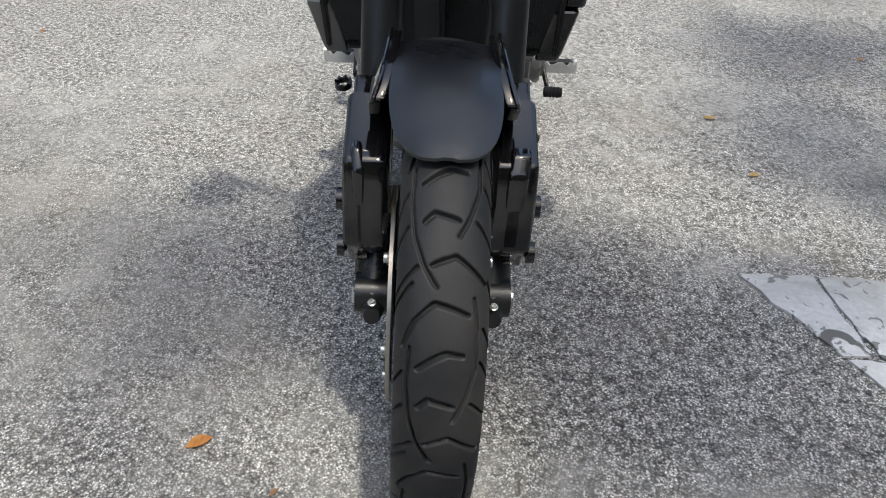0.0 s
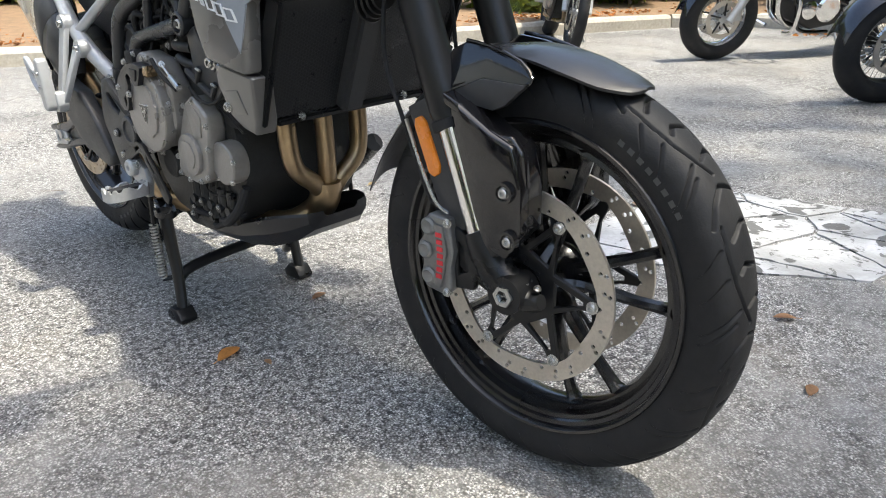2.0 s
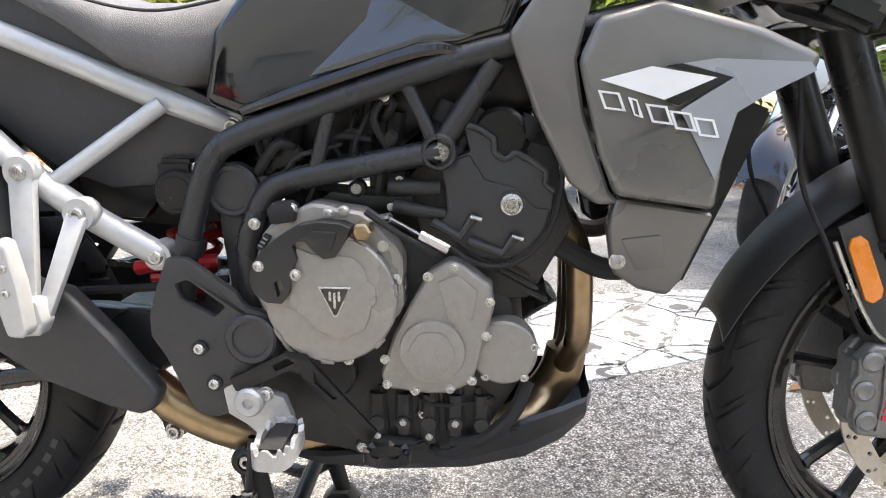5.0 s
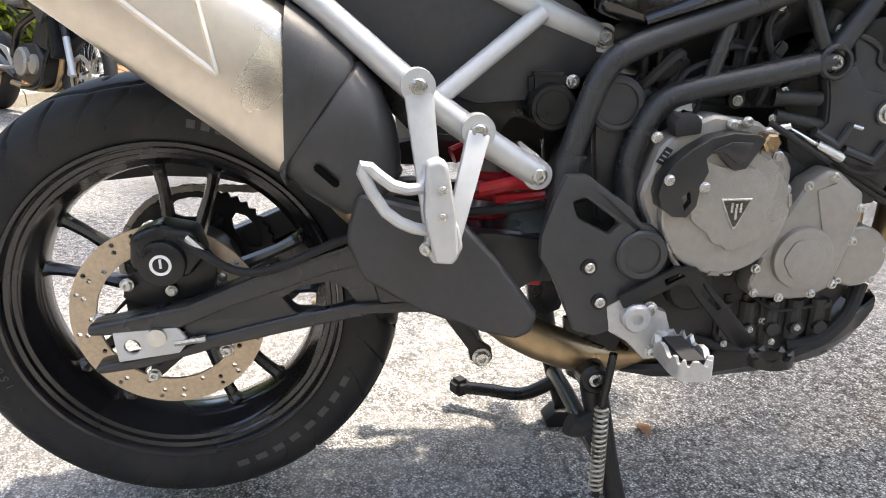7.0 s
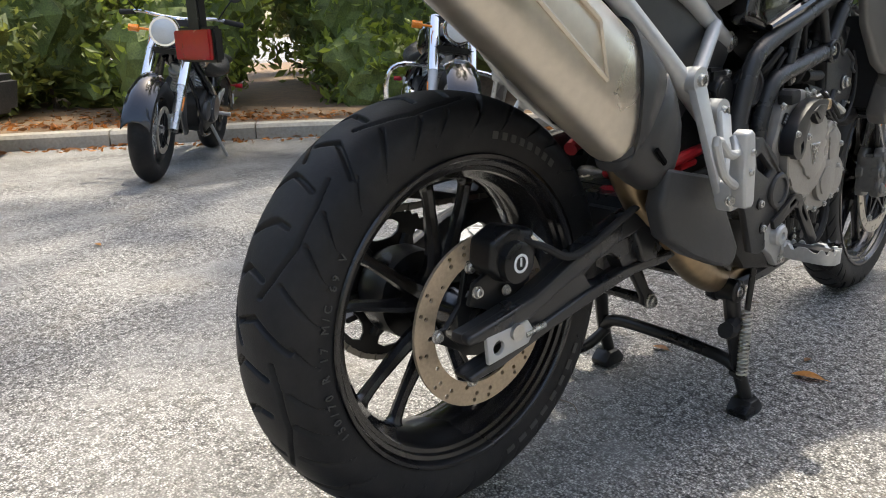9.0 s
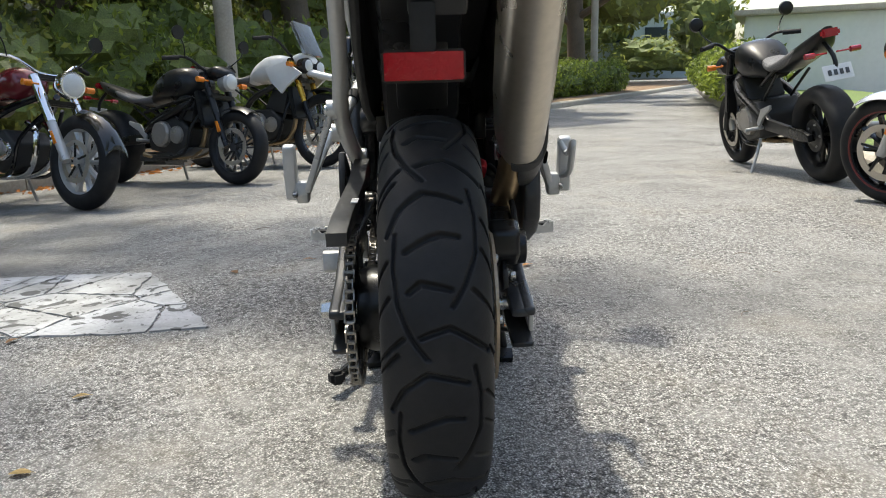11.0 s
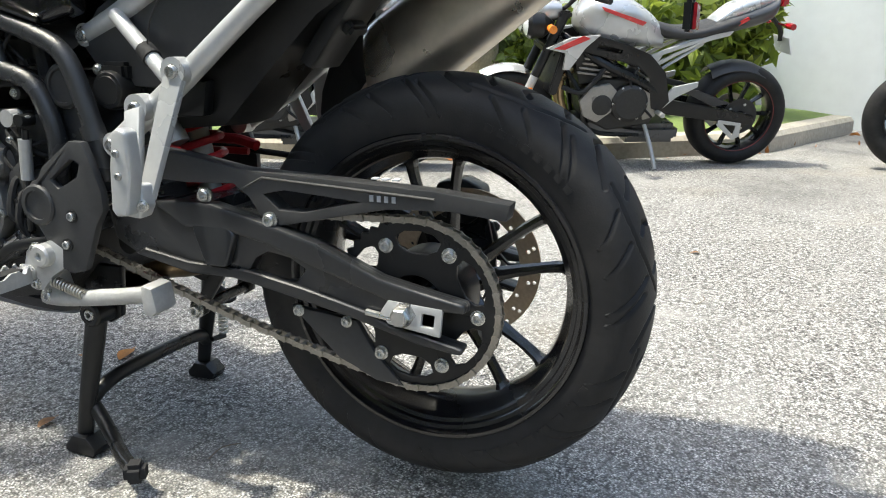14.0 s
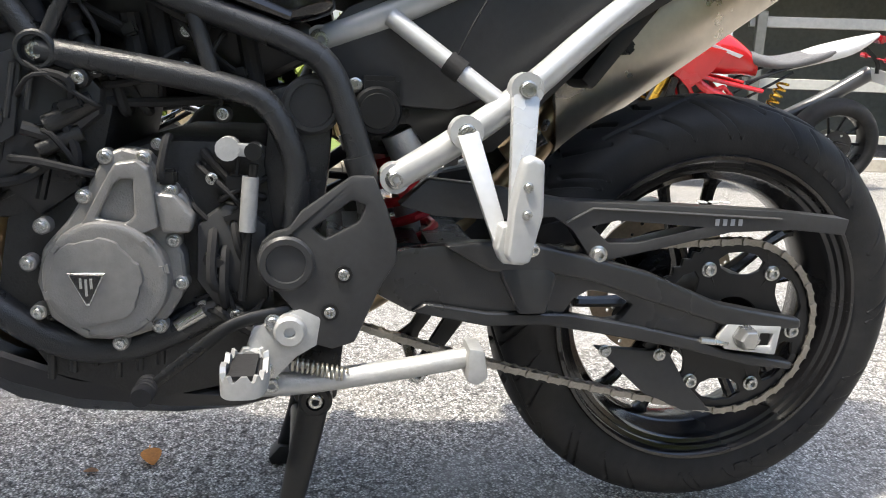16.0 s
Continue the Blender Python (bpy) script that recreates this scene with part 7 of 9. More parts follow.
    # tank side
    bm = prism([(1.01, 0.752), (0.955, 0.733), (0.86, 0.76), (0.74, 0.795), (0.63, 0.826), (0.60, 0.90), (0.65, 1.0), (0.80, 1.0), (0.92, 0.93), (0.99, 0.84)], s * 0.13, s * 0.175, 0.018, slope=lambda y, z, s=s: -s * (0.5 * max(0, z - 0.86) ** 1.2 + 0.12 * max(0, y - 0.9)), seg=4); part("tank_side", bm, M["gloss"], body, "gloss black tank flank")
    bm = prism([(0.60, 0.872), (0.66, 0.832), (0.69, 0.822), (0.738, 0.820), (0.80, 0.800), (0.868, 0.782), (0.835, 0.815), (0.80, 0.85), (0.79, 0.90), (0.62, 0.92)], s * 0.168, s * 0.1785, 0.004, slope=lambda y, z, s=s: s * (0.012 - 0.34 * max(0, z - 0.785)), seg=3); part("knee_panel", bm, M["knee"], body, "polished black tank panel")
    if s > 0:
        flank = lambda y, z: -(0.5 * max(0, z - 0.86) ** 1.2 + 0.12 * max(0, y - 0.9))
        bm = prism([(0.62, 0.898), (0.74, 0.884), (0.895, 0.846), (0.905, 0.858), (0.86, 0.900), (0.80, 0.925), (0.66, 0.945)], 0.174, 0.1788, 0, slope=flank); part("tank_decal", bm, M["decal"], body, "pale blue decal on the tank")
        cu = bpy.data.curves.new("number", 'FONT')
        cu.body, cu.size, cu.align_x, cu.extrude = "900", 0.042, 'CENTER', 0.0006
        tmp = new("number_form", cu)
        me = bpy.data.meshes.new_from_object(tmp.evaluated_get(bpy.context.evaluated_depsgraph_get()))
        bpy.data.objects.remove(tmp)
        me.materials.clear(); me.materials.append(M["black"])
        ob = new("number_marking", me); ob.parent = body
        ob.matrix_basis = Matrix.Translation((0.1655, 0.735, 0.897)) @ Matrix.Rotation(-0.22, 4, 'Y') @ Matrix(((0, 0, 1, 0), (1, 0, 0, 0), (0, 1, 0, 0), (0, 0, 0, 1)))
    bm = bmesh.new(); tube(bm, [(s * 0.172, 0.955, 0.742), (s * 0.178, 0.86, 0.774), (s * 0.179, 0.735, 0.812), (s * 0.178, 0.685, 0.810)], [0.006, 0.009, 0.009, 0.007], 8, 3); part("tank_trim", bm, M["gloss"], body)
    bm = bmesh.new(); lathe(bm, [(s * 0.124, 0.014), (s * 0.128, 0.014), (s * 0.128, 0.010), (s * 0.126, 0.009)], (0, 1.25, 0.79), 18); part("seat_lock", bm, M["steel"], body)
bm = prism([(0.60, 0.84), (0.56, 0.92), (0.62, 1.03), (0.80, 1.03), (0.93, 0.92), (0.95, 0.80)], -0.13, 0.13, 0.03, seg=3); part("tank_top", bm, M["gloss"], body)
bm = prism([(0.60, 0.88), (0.45, 0.90), (0.27, 0.86), (0.20, 0.90), (0.24, 1.05), (0.36, 1.22), (0.42, 1.20), (0.50, 1.05), (0.62, 1.02)], -0.16, 0.16, 0.03, seg=3); part("nose_fairing", bm, M["grey"], body, "graphite nose fairing")
bm = prism([(0.18, 0.90), (0.13, 0.86), (0.10, 0.835), (0.20, 0.82), (0.30, 0.85), (0.35, 0.89)], -0.10, 0.10, 0.02, seg=3); part("nose_beak", bm, M["gloss"], body)
# seat
bm = bmesh.new()
rings = []
for y, zb, zt, w in ((0.90, 0.835, 0.93, 0.09), (0.94, 0.80, 0.915, 0.12), (1.0, 0.77, 0.89, 0.15), (1.05, 0.76, 0.88, 0.16), (1.12, 0.785, 0.88, 0.165), (1.20, 0.845, 0.90, 0.16), (1.28, 0.88, 0.95, 0.15), (1.40, 0.92, 0.97, 0.145), (1.62, 0.95, 0.98, 0.12)):
    ring = []
    for j in range(24):
        t = 2 * math.pi * j / 24
        ct, st = math.cos(t), math.sin(t)
        ring.append(bm.verts.new((w * math.copysign(abs(ct) ** 0.6, ct), y, (zb + zt) / 2 + (zt - zb) / 2 * math.copysign(abs(st) ** 0.7, st))))
    rings.append(ring)
bridge(bm, rings); part("seat", bm, M["seat"], body, "grey-black textured vinyl seat", 1.2)
for s in (-1, 1):
    bm = bmesh.new(); tube(bm, [(s * 0.155, 0.98, 0.875), (s * 0.168, 1.05, 0.862), (s * 0.17, 1.12, 0.87), (s * 0.163, 1.22, 0.90)], 0.0022, 6, 4); part("seat_piping", bm, M["rubber"], body)
# radiator: leaning forward, two honeycomb guards with a divider between
R3 = Matrix.Rotation(0.40, 3, 'X')
RC = Vector((0, 0.408, 0.655))


def honeycomb(o, ux, uz, w, h, pitch=0.0058):
    """A guard of thin six-sided cells in the plane of ux and uz, from corner o."""
    bm = bmesh.new()
    for i in range(int(w / pitch)):
        for j in range(int(h / (pitch * 1.15))):
            p = o + ux * (i * pitch) + uz * (j * pitch * 1.15 + (pitch * 0.575 if i % 2 else 0))
            for k in range(3):
                a = math.pi / 3 * 2 * k
                q = p + (ux * math.cos(a) + uz * math.sin(a)) * pitch * 0.66
                n_ = (uz * math.cos(a) - ux * math.sin(a)) * 0.0008
                bm.faces.new([bm.verts.new(v) for v in (p - n_, q - n_, q + n_, p + n_)])
    return bm


bm = bmesh.new(); box(bm, RC, (0.40, 0.03, 0.215), R3, 0.004); part("radiator_core", bm, M["engdark"], body, "black radiator behind a mesh guard")
for x0, x1 in ((-0.194, -0.045), (0.005, 0.194)):
    tagged(part("radiator_mesh", honeycomb(RC + R3 @ Vector((x0, -0.018, -0.102)), Vector((1, 0, 0)), R3 @ Vector((0, 0, 1)), x1 - x0, 0.20), M["frame"], body, "honeycomb radiator guard"), kind="stuff")
bm = bmesh.new(); box(bm, RC + R3 @ Vector((-0.02, -0.020, 0)), (0.05, 0.04, 0.215), R3, 0.008); part("radiator_divider", bm, M["plastic"], body)
for x in (-0.200, 0.200):
    bm = bmesh.new(); box(bm, RC + R3 @ Vector((x, -0.012, 0)), (0.010, 0.036, 0.22), R3, 0.003); part("radiator_tank", bm, M["black"], body)
bm = bmesh.new(); box(bm, RC + R3 @ Vector((0, -0.006, -0.112)), (0.34, 0.036, 0.014), R3, 0.004); part("radiator_bracket", bm, M["black"], body)
for s in (-1, 1):
    bolt(body, s * 0.12, 0.432, 0.548, 0.006, (0, -1, 0.3))
    bm = bmesh.new(); tube(bm, [(s * 0.13, 0.44, 0.56), (s * 0.13, 0.48, 0.54), (s * 0.13, 0.52, 0.545), (s * 0.13, 0.58, 0.58)], 0.014, 10, 4); part("coolant_hose", bm, M["rubber"], body)
# ribbed horn over the divider
for k in range(4):
    bm = bmesh.new(); lathe(bm, [(-0.004, 0.012), (-0.003, 0.034 - k * 0.003), (0.0, 0.036 - k * 0.003), (0.003, 0.034 - k * 0.003), (0.004, 0.012)], (-0.02, 0.345 - k * 0.010, 0.735 + k * 0.004), 24, 'Y'); part("horn_ring", bm, M["black"], body)
# yokes and handlebar
st = new("steering"); st.parent = bike; st.matrix_basis = ST.copy()
for y, z in ((0.232, 0.855), (0.30, 1.02)):
    bm = bmesh.new(); box(bm, (0, y, z), (0.27, 0.08, 0.035), Matrix.Rotation(0.4, 3, 'X'), 0.01); part("fork_yoke", bm, M["black"], st)
bm = bmesh.new(); tube(bm, [(-0.44, 0.50, 1.13), (-0.30, 0.43, 1.15), (-0.12, 0.36, 1.12), (0.12, 0.36, 1.12), (0.30, 0.43, 1.15), (0.44, 0.50, 1.13)], 0.014, 12, 4); part("handlebar", bm, M["black"], st)
for s in (-1, 1):
    bm = bmesh.new(); rod(bm, (s * 0.33, 0.445, 1.145), (s * 0.45, 0.505, 1.128), 0.019, 14); part("grip", bm, M["rubber"], st)
    bm = bmesh.new(); tube(bm, [(s * 0.28, 0.41, 1.16), (s * 0.33, 0.38, 1.25), (s * 0.38, 0.37, 1.30)], 0.006, 8, 3); box(bm, (s * 0.40, 0.37, 1.33), (0.15, 0.03, 0.09), bev=0.02); part("mirror", bm, M["black"], st)
    bm = prism([(0.34, 1.12), (0.36, 1.19), (0.42, 1.20), (0.44, 1.13), (0.40, 1.08)], s * 0.36, s * 0.47, 0.02); part("hand_guard", bm, M["plastic"], st)
# tail: under-tray, lamp bracket, reflector
tl = new("tail_unit"); tl.parent = bike
bm = bmesh.new()
rings = []
for y, z, w, h in ((1.05, 0.61, 0.085, 0.03), (1.14, 0.62, 0.088, 0.045), (1.24, 0.66, 0.09, 0.075), (1.32, 0.73, 0.09, 0.06), (1.40, 0.80, 0.088, 0.05), (1.52, 0.87, 0.085, 0.045), (1.66, 0.92, 0.082, 0.04), (1.80, 0.955, 0.075, 0.03)):
    rings.append([bm.verts.new((x, y + dz * 0.3, z + dz)) for x, dz in ((-w * 0.62, 0.06), (-w * 0.62, 0.0), (-w * 0.55, -h), (-w * 0.2, -h * 1.05), (w * 0.4, -h * 1.05), (w * 0.95, -h), (w * 1.05, 0.0), (w * 1.05, 0.06))])
bridge(bm, rings); part("under_tray", bm, M["black"], tl, "black moulded rear under-tray", 0.4)
bm = prism([(1.34, 0.685), (1.36, 0.67), (1.46, 0.80), (1.44, 0.82)], -0.03, 0.065, 0.008); box(bm, (0.02, 1.41, 0.735), (0.055, 0.02, 0.03), Matrix.Rotation(0.8, 3, 'X'), 0.005); part("tray_panel", bm, M["black"], tl)
bm = prism([(1.62, 0.86), (1.80, 0.93), (1.92, 0.935), (1.935, 0.915), (1.895, 0.83), (1.885, 0.80), (1.872, 0.805), (1.875, 0.87), (1.78, 0.875), (1.66, 0.82)], -0.035, 0.035, 0.01); part("plate_bracket", bm, M["black"], tl)
bm = bmesh.new(); box(bm, (0.018, 1.893, 0.786), (0.03, 0.010, 0.06), bev=0.002); part("reflector_stem", bm, M["black"], tl)
bm = bmesh.new(); box(bm, (0.018, 1.893, 0.745), (0.098, 0.012, 0.038), bev=0.003); part("reflector_frame", bm, M["black"], tl)
bm = bmesh.new(); box(bm, (0.018, 1.900, 0.745), (0.092, 0.006, 0.032), bev=0.001); part("rear_reflector", bm, M["refl"], tl, "red rectangular rear reflector")
bm = bmesh.new(); box(bm, (0.018, 1.885, 0.852), (0.052, 0.03, 0.075), Matrix.Rotation(-0.2, 3, 'X'), 0.010); part("plate_lamp", bm, M["grey"], tl, "grey plate lamp housing")
for k, m_ in enumerate(("red", "white", "red")):
    bm = bmesh.new(); box(bm, (0.092, 1.60 + 0.012 * k, 0.915 + 0.006 * k), (0.003, 0.008, 0.05), Matrix.Rotation(0.3, 3, 'X'), 0.001); part("sticker_mark", bm, M[m_], tl)
# a cable tie on the left stay
bm = bmesh.new(); rod(bm, (0.166, 1.158, 0.687), (0.160, 1.140, 0.700), 0.0145, 12); part("cable_tie", bm, M["rubber"], tl)
bm = bmesh.new(); tube(bm, [(0.165, 1.15, 0.705), (0.172, 1.165, 0.74), (0.168, 1.185, 0.775)], 0.0012, 6, 4); part("tie_tail", bm, M["rubber"], tl)
bm = bmesh.new(); box(bm, (0, 1.80, 0.985), (0.16, 0.06, 0.05), bev=0.015); part("tail_lamp", bm, M["refl"], tl)
for s in (-1, 1):
    bm = bmesh.new(); tube(bm, [(s * 0.05, 1.88, 0.92), (s * 0.13, 1.885, 0.915)], 0.010, 10, 1); part("signal_stem", bm, M["rubber"], tl)
    bm = bmesh.new(); box(bm, (s * 0.16, 1.885, 0.915), (0.06, 0.03, 0.04), bev=0.010); part("turn_signal", bm, M["refl"], tl)
bm = prism([(1.40, 0.91), (1.66, 0.965), (1.83, 0.99), (1.83, 1.005), (1.40, 0.97)], -0.15, 0.15, 0.012); part("luggage_rack", bm, M["black"], tl)


# ---- the parked motorcycles round the lot ----
M["silver"] = mat("silver_tank_paint", (0.50, 0.51, 0.52), 0.28, 0.5, 0.06, 10, 0.0, coat=0.5)
M["redp"] = mat("red_paint", (0.55, 0.015, 0.02), 0.25, 0, 0.06, 10, 0.0, coat=0.6)
M["maroon"] = mat("maroon_paint", (0.16, 0.012, 0.02), 0.25, 0.1, 0.06, 10, 0.0, coat=0.6)
M["navy"] = mat("dark_blue_paint", (0.008, 0.008, 0.014), 0.18, 0.1, 0.06, 10, 0.0, coat=0.7)
M["whitep"] = mat("white_paint", (0.70, 0.71, 0.72), 0.3, 0, 0.05, 10, 0.0, coat=0.4)
M["dgrey"] = mat("dark_grey_paint", (0.06, 0.062, 0.066), 0.35, 0.2, 0.06, 10, 0.0, coat=0.3)
M["leather"] = mat("black_leather", (0.018, 0.018, 0.02), 0.5, 0, 0.2, 30, 0.5, 300)
M["redtint"] = mat("red_rim_tape", (0.13, 0.014, 0.014), 0.4)


def simple_tyre(parent, R, W, H, label=""):
    bm = bmesh.new()
    prof = []
    for k in range(17):
        a = math.radians(-115 + 230 * k / 16)
        prof.append((W / 2 * math.sin(a), R - H * (1 - math.cos(a)) * 0.62))
    prof += [(W * 0.33, R - H - 0.006), (-W * 0.33, R - H - 0.006)]
    lathe(bm, prof, seg=56, close=True)
    return part("tyre", bm, M["tyre"], parent, label)


def simple_wheel(root, name, y, R, W, H, o, rear=False):
    w = new(name); w.parent = root; w.matrix_basis = pose(0, y, R)
    simple_tyre(w, R, W, H)
    Rr = R - H + 0.006
    h = W * 0.33
    rm = M[o.get("rim", "rim")]
    bm = bmesh.new(); lathe(bm, [(-h, Rr), (-h - 0.006, Rr + 0.004), (-h, Rr - 0.012), (-h * 0.5, Rr - 0.024), (h * 0.5, Rr - 0.024), (h, Rr - 0.012), (h + 0.006, Rr + 0.004), (h, Rr)], seg=48, close=True); part("rim", bm, rm, w)
    if o.get("tape"):
        for sd in (-1, 1):
            bm = bmesh.new(); lathe(bm, [(sd * (h + 0.004), Rr + 0.003), (sd * (h + 0.013), Rr + 0.003), (sd * (h + 0.011), Rr - 0.007), (sd * (h + 0.002), Rr - 0.007)], seg=48, close=True); part("rim_stripe", bm, M["redtint"], w)
    bm = bmesh.new(); lathe(bm, [(-0.06, 0.012), (-0.06, 0.035), (-0.02, 0.028), (0.02, 0.028), (0.06, 0.035), (0.06, 0.012)], seg=20); part("hub", bm, rm if o.get("spokes", 10) < 30 else M["cast"], w)
    n = o.get("spokes", 10)
    if n == 1:
        bm = bmesh.new(); lathe(bm, [(-0.03, 0.03), (-0.045, 0.08), (-0.03, Rr - 0.02), (0.03, Rr - 0.02), (0.045, 0.08), (0.03, 0.03)], seg=40, close=True); part("solid_disc", bm, rm, w, "bright solid disc wheel")
    else:
        bm = bmesh.new()
        if n >= 30:
            rod(bm, (0.02, 0.028, 0), (-0.005, Rr - 0.022, 0.03), 0.0022, 5)
        else:
            tube(bm, [(0, 0.025, 0), (0, Rr * 0.5, 0.004), (0, Rr - 0.02, 0)], [0.018, o.get("sw", 0.011), o.get("sw", 0.011) * 1.3], 6, 2, 1.4)
        f = part("form", bm, rm if n < 30 else M["steel"]); me = f.data; bpy.data.objects.remove(f)
        for i in range(n):
            shared("spoke", me, Matrix.Rotation(2 * math.pi * i / n, 4, 'X') @ Matrix.Diagonal((1 if i % 2 else -1, 1, 1, 1)), w)
    rd = o.get("disc", 0.15) * (0.75 if rear else 1)
    for s in ((-1, 1) if not rear else (-1,)):
        bm = bmesh.new(); lathe(bm, [(s * 0.062, rd), (s * 0.067, rd), (s * 0.067, rd - 0.035), (s * 0.062, rd - 0.035)], seg=40, close=True); part("brake_disc", bm, M["disc"], w)
        bm = bmesh.new()
        for k in range(5):
            a = 2 * math.pi * k / 5
            rod(bm, (s * 0.06, 0.03 * math.cos(a), 0.03 * math.sin(a)), (s * 0.064, (rd - 0.02) * math.cos(a + 0.3), (rd - 0.02) * math.sin(a + 0.3)), 0.008, 6)
        part("disc_carrier", bm, M["black"], w)
    if rear:
        bm = bmesh.new(); lathe(bm, [(0.068, 0.035), (0.068, 0.106), (0.073, 0.106), (0.073, 0.092), (0.071, 0.088), (0.071, 0.062), (0.078, 0.05), (0.078, 0.035)], seg=40, close=True); part("sprocket", bm, M["engdark"], w)
        for k in range(5):
            a = 2 * math.pi * k / 5
            bolt(w, 0.072, 0.074 * math.cos(a), 0.074 * math.sin(a), 0.007)
    return w


def swoop(name, rows, material, parent, label="", power=0.65):
    """A rounded body along the bike: rows of y, bottom, top, half width."""
    bm = bmesh.new()
    rings = []
    a = smooth_line([(r[0], r[1], r[2]) for r in rows], 4)
    b = smooth_line([(r[3], 0, 0) for r in rows], 4)
    for p, q in zip(a, b):
        ring = []
        for j in range(20):
            t = 2 * math.pi * j / 20
            ct, st = math.cos(t), math.sin(t)
            ring.append(bm.verts.new((max(q.x, 0.004) * math.copysign(abs(ct) ** power, ct), p.x, (p.y + p.z) / 2 + max(p.z - p.y, 0.01) / 2 * math.copysign(abs(st) ** 0.75, st))))
        rings.append(ring)
    bridge(bm, rings)
    return part(name, bm, material, parent, label, 1.0)


def parked_bike(front, facing, o, label):
    """A parked motorcycle with its front tyre at front, leaning on its side stand. Local: it looks along -y, its left is +x."""
    root = tagged(new("parked_motorcycle"), label, "motorcycle", "motorcycles parked round the lot")
    wb, Rf, Rr = o["wb"], o.get("Rf", 0.30), o.get("Rr", 0.315)
    Wf, Wr = o.get("Wf", 0.12), o.get("Wr", 0.18)
    simple_wheel(root, "front_wheel", 0, Rf, Wf, o.get("Hf", 0.085), o)
    simple_wheel(root, "rear_wheel", wb, Rr, Wr, o.get("Hr", 0.10), o, True)
    k = o["kind"]
    rake = o.get("rake", 0.42)
    top = o.get("head", 0.92)
    fy = lambda z: 0.02 + (z - Rf) * math.tan(rake)
    fm = M[o.get("fork", "black")]
    hx = 0.105 if k != "cruiser" else 0.115
    for s in (-1, 1):
        f = new("fork_leg"); f.parent = root
        bm = bmesh.new(); tube(bm, [(s * hx, fy(Rf) , Rf), (s * hx, fy(Rf + 0.28), Rf + 0.28)], o.get("fr", 0.024), 12, 1); part("fork_lower", bm, M[o.get("forklow", "black")], f)
        bm = bmesh.new(); tube(bm, [(s * hx, fy(Rf + 0.26), Rf + 0.26), (s * hx, fy(top), top)], o.get("fr2", 0.027), 12, 1); part("fork_upper", bm, fm, f)
        bm = prism([(0.05, Rf + 0.10), (0.12, Rf + 0.08), (0.13, Rf), (0.06, Rf - 0.01)], s * 0.07, s * 0.10, 0.01); part("brake_caliper", bm, M["cast"], f)
        if o.get("freflect"):
            bm = prism([(fy(Rf + 0.12) - 0.012, Rf + 0.12), (fy(Rf + 0.12) + 0.014, Rf + 0.11), (fy(Rf + 0.2) + 0.012, Rf + 0.2), (fy(Rf + 0.2) - 0.012, Rf + 0.2)], s * (hx + 0.02), s * (hx + 0.034), 0.003); part("side_reflector", bm, M["orange"], f)
    for z in (top - 0.18, top):
        bm = bmesh.new(); box(bm, (0, fy(z), z), (0.26, 0.07, 0.04), bev=0.01); part("fork_yoke", bm, M["black"], root)
    # mudguard over the front wheel
    bm = bmesh.new()
    r = Rf + 0.025
    span = (75, 150) if k == "cruiser" else ((74, 122) if k != "adv" else (70, 130))
    rows = []
    for a in range(span[0], span[1] + 1, 8):
        t = math.radians(a + (20 if k == "cruiser" else 0))
        rows.append((-r * math.cos(math.pi - t), Rf + r * math.sin(t) + (0.03 if k == "adv" else 0), Wf * 0.62, 0.05 if k == "cruiser" else 0.03))
    arc_shell(bm, rows, 0, 0, 0.004, 10); part("front_mudguard", bm, M[o.get("fender", "black")], root)
    # headlamp
    hz, hy = o.get("lamp_z", top - 0.06), fy(o.get("lamp_z", top - 0.06)) - 0.15
    if k == "cruiser":
        hl = new("headlamp"); hl.parent = root
        bm = bmesh.new(); lathe(bm, [(0.09, 0.02), (0.06, 0.06), (0.0, 0.09), (-0.06, 0.095), (-0.075, 0.09)], (0, hy, hz), 28, 'Y'); part("lamp_shell", bm, M[o.get("lamp", "chrome")], hl)
        bm = bmesh.new(); lathe(bm, [(-0.07, 0.086), (-0.085, 0.06), (-0.09, 0.01)], (0, hy, hz), 28, 'Y'); part("lamp_lens", bm, M["lens"], hl)
    else:
        hl = new("headlamp"); hl.parent = root
        for s in ((-1, 1) if o.get("twin") else (0,)):
            bm = bmesh.new(); lathe(bm, [(0.10, 0.02), (0.04, 0.07), (-0.03, 0.075), (-0.05, 0.06)], (s * 0.085, hy + 0.02, hz), 20, 'Y'); part("lamp_shell", bm, M[o.get("lamp", "black")], hl)
            bm = bmesh.new(); lathe(bm, [(-0.045, 0.062), (-0.062, 0.04), (-0.066, 0.008)], (s * 0.085, hy + 0.02, hz), 20, 'Y'); part("lamp_lens", bm, M["lens"], hl)
        swoop("cowl", [(hy - 0.02, hz + 0.03, hz + 0.08, 0.05), (hy + 0.06, hz + 0.02, hz + 0.13, 0.11), (hy + 0.16, hz + 0.02, hz + 0.12, 0.10)], M[o.get("cowl", "black")], root)
    # bars, mirrors
    bz, bw = o.get("bar", top + 0.1), o.get("barw", 0.38)
    bm = bmesh.new(); tube(bm, [(-bw, fy(top) + 0.16, bz), (-bw * 0.6, fy(top) + 0.06, bz + 0.02), (-0.08, fy(top), top + 0.03), (0.08, fy(top), top + 0.03), (bw * 0.6, fy(top) + 0.06, bz + 0.02), (bw, fy(top) + 0.16, bz)], 0.012, 10, 4); part("handlebar", bm, M[o.get("barm", "black")], root)
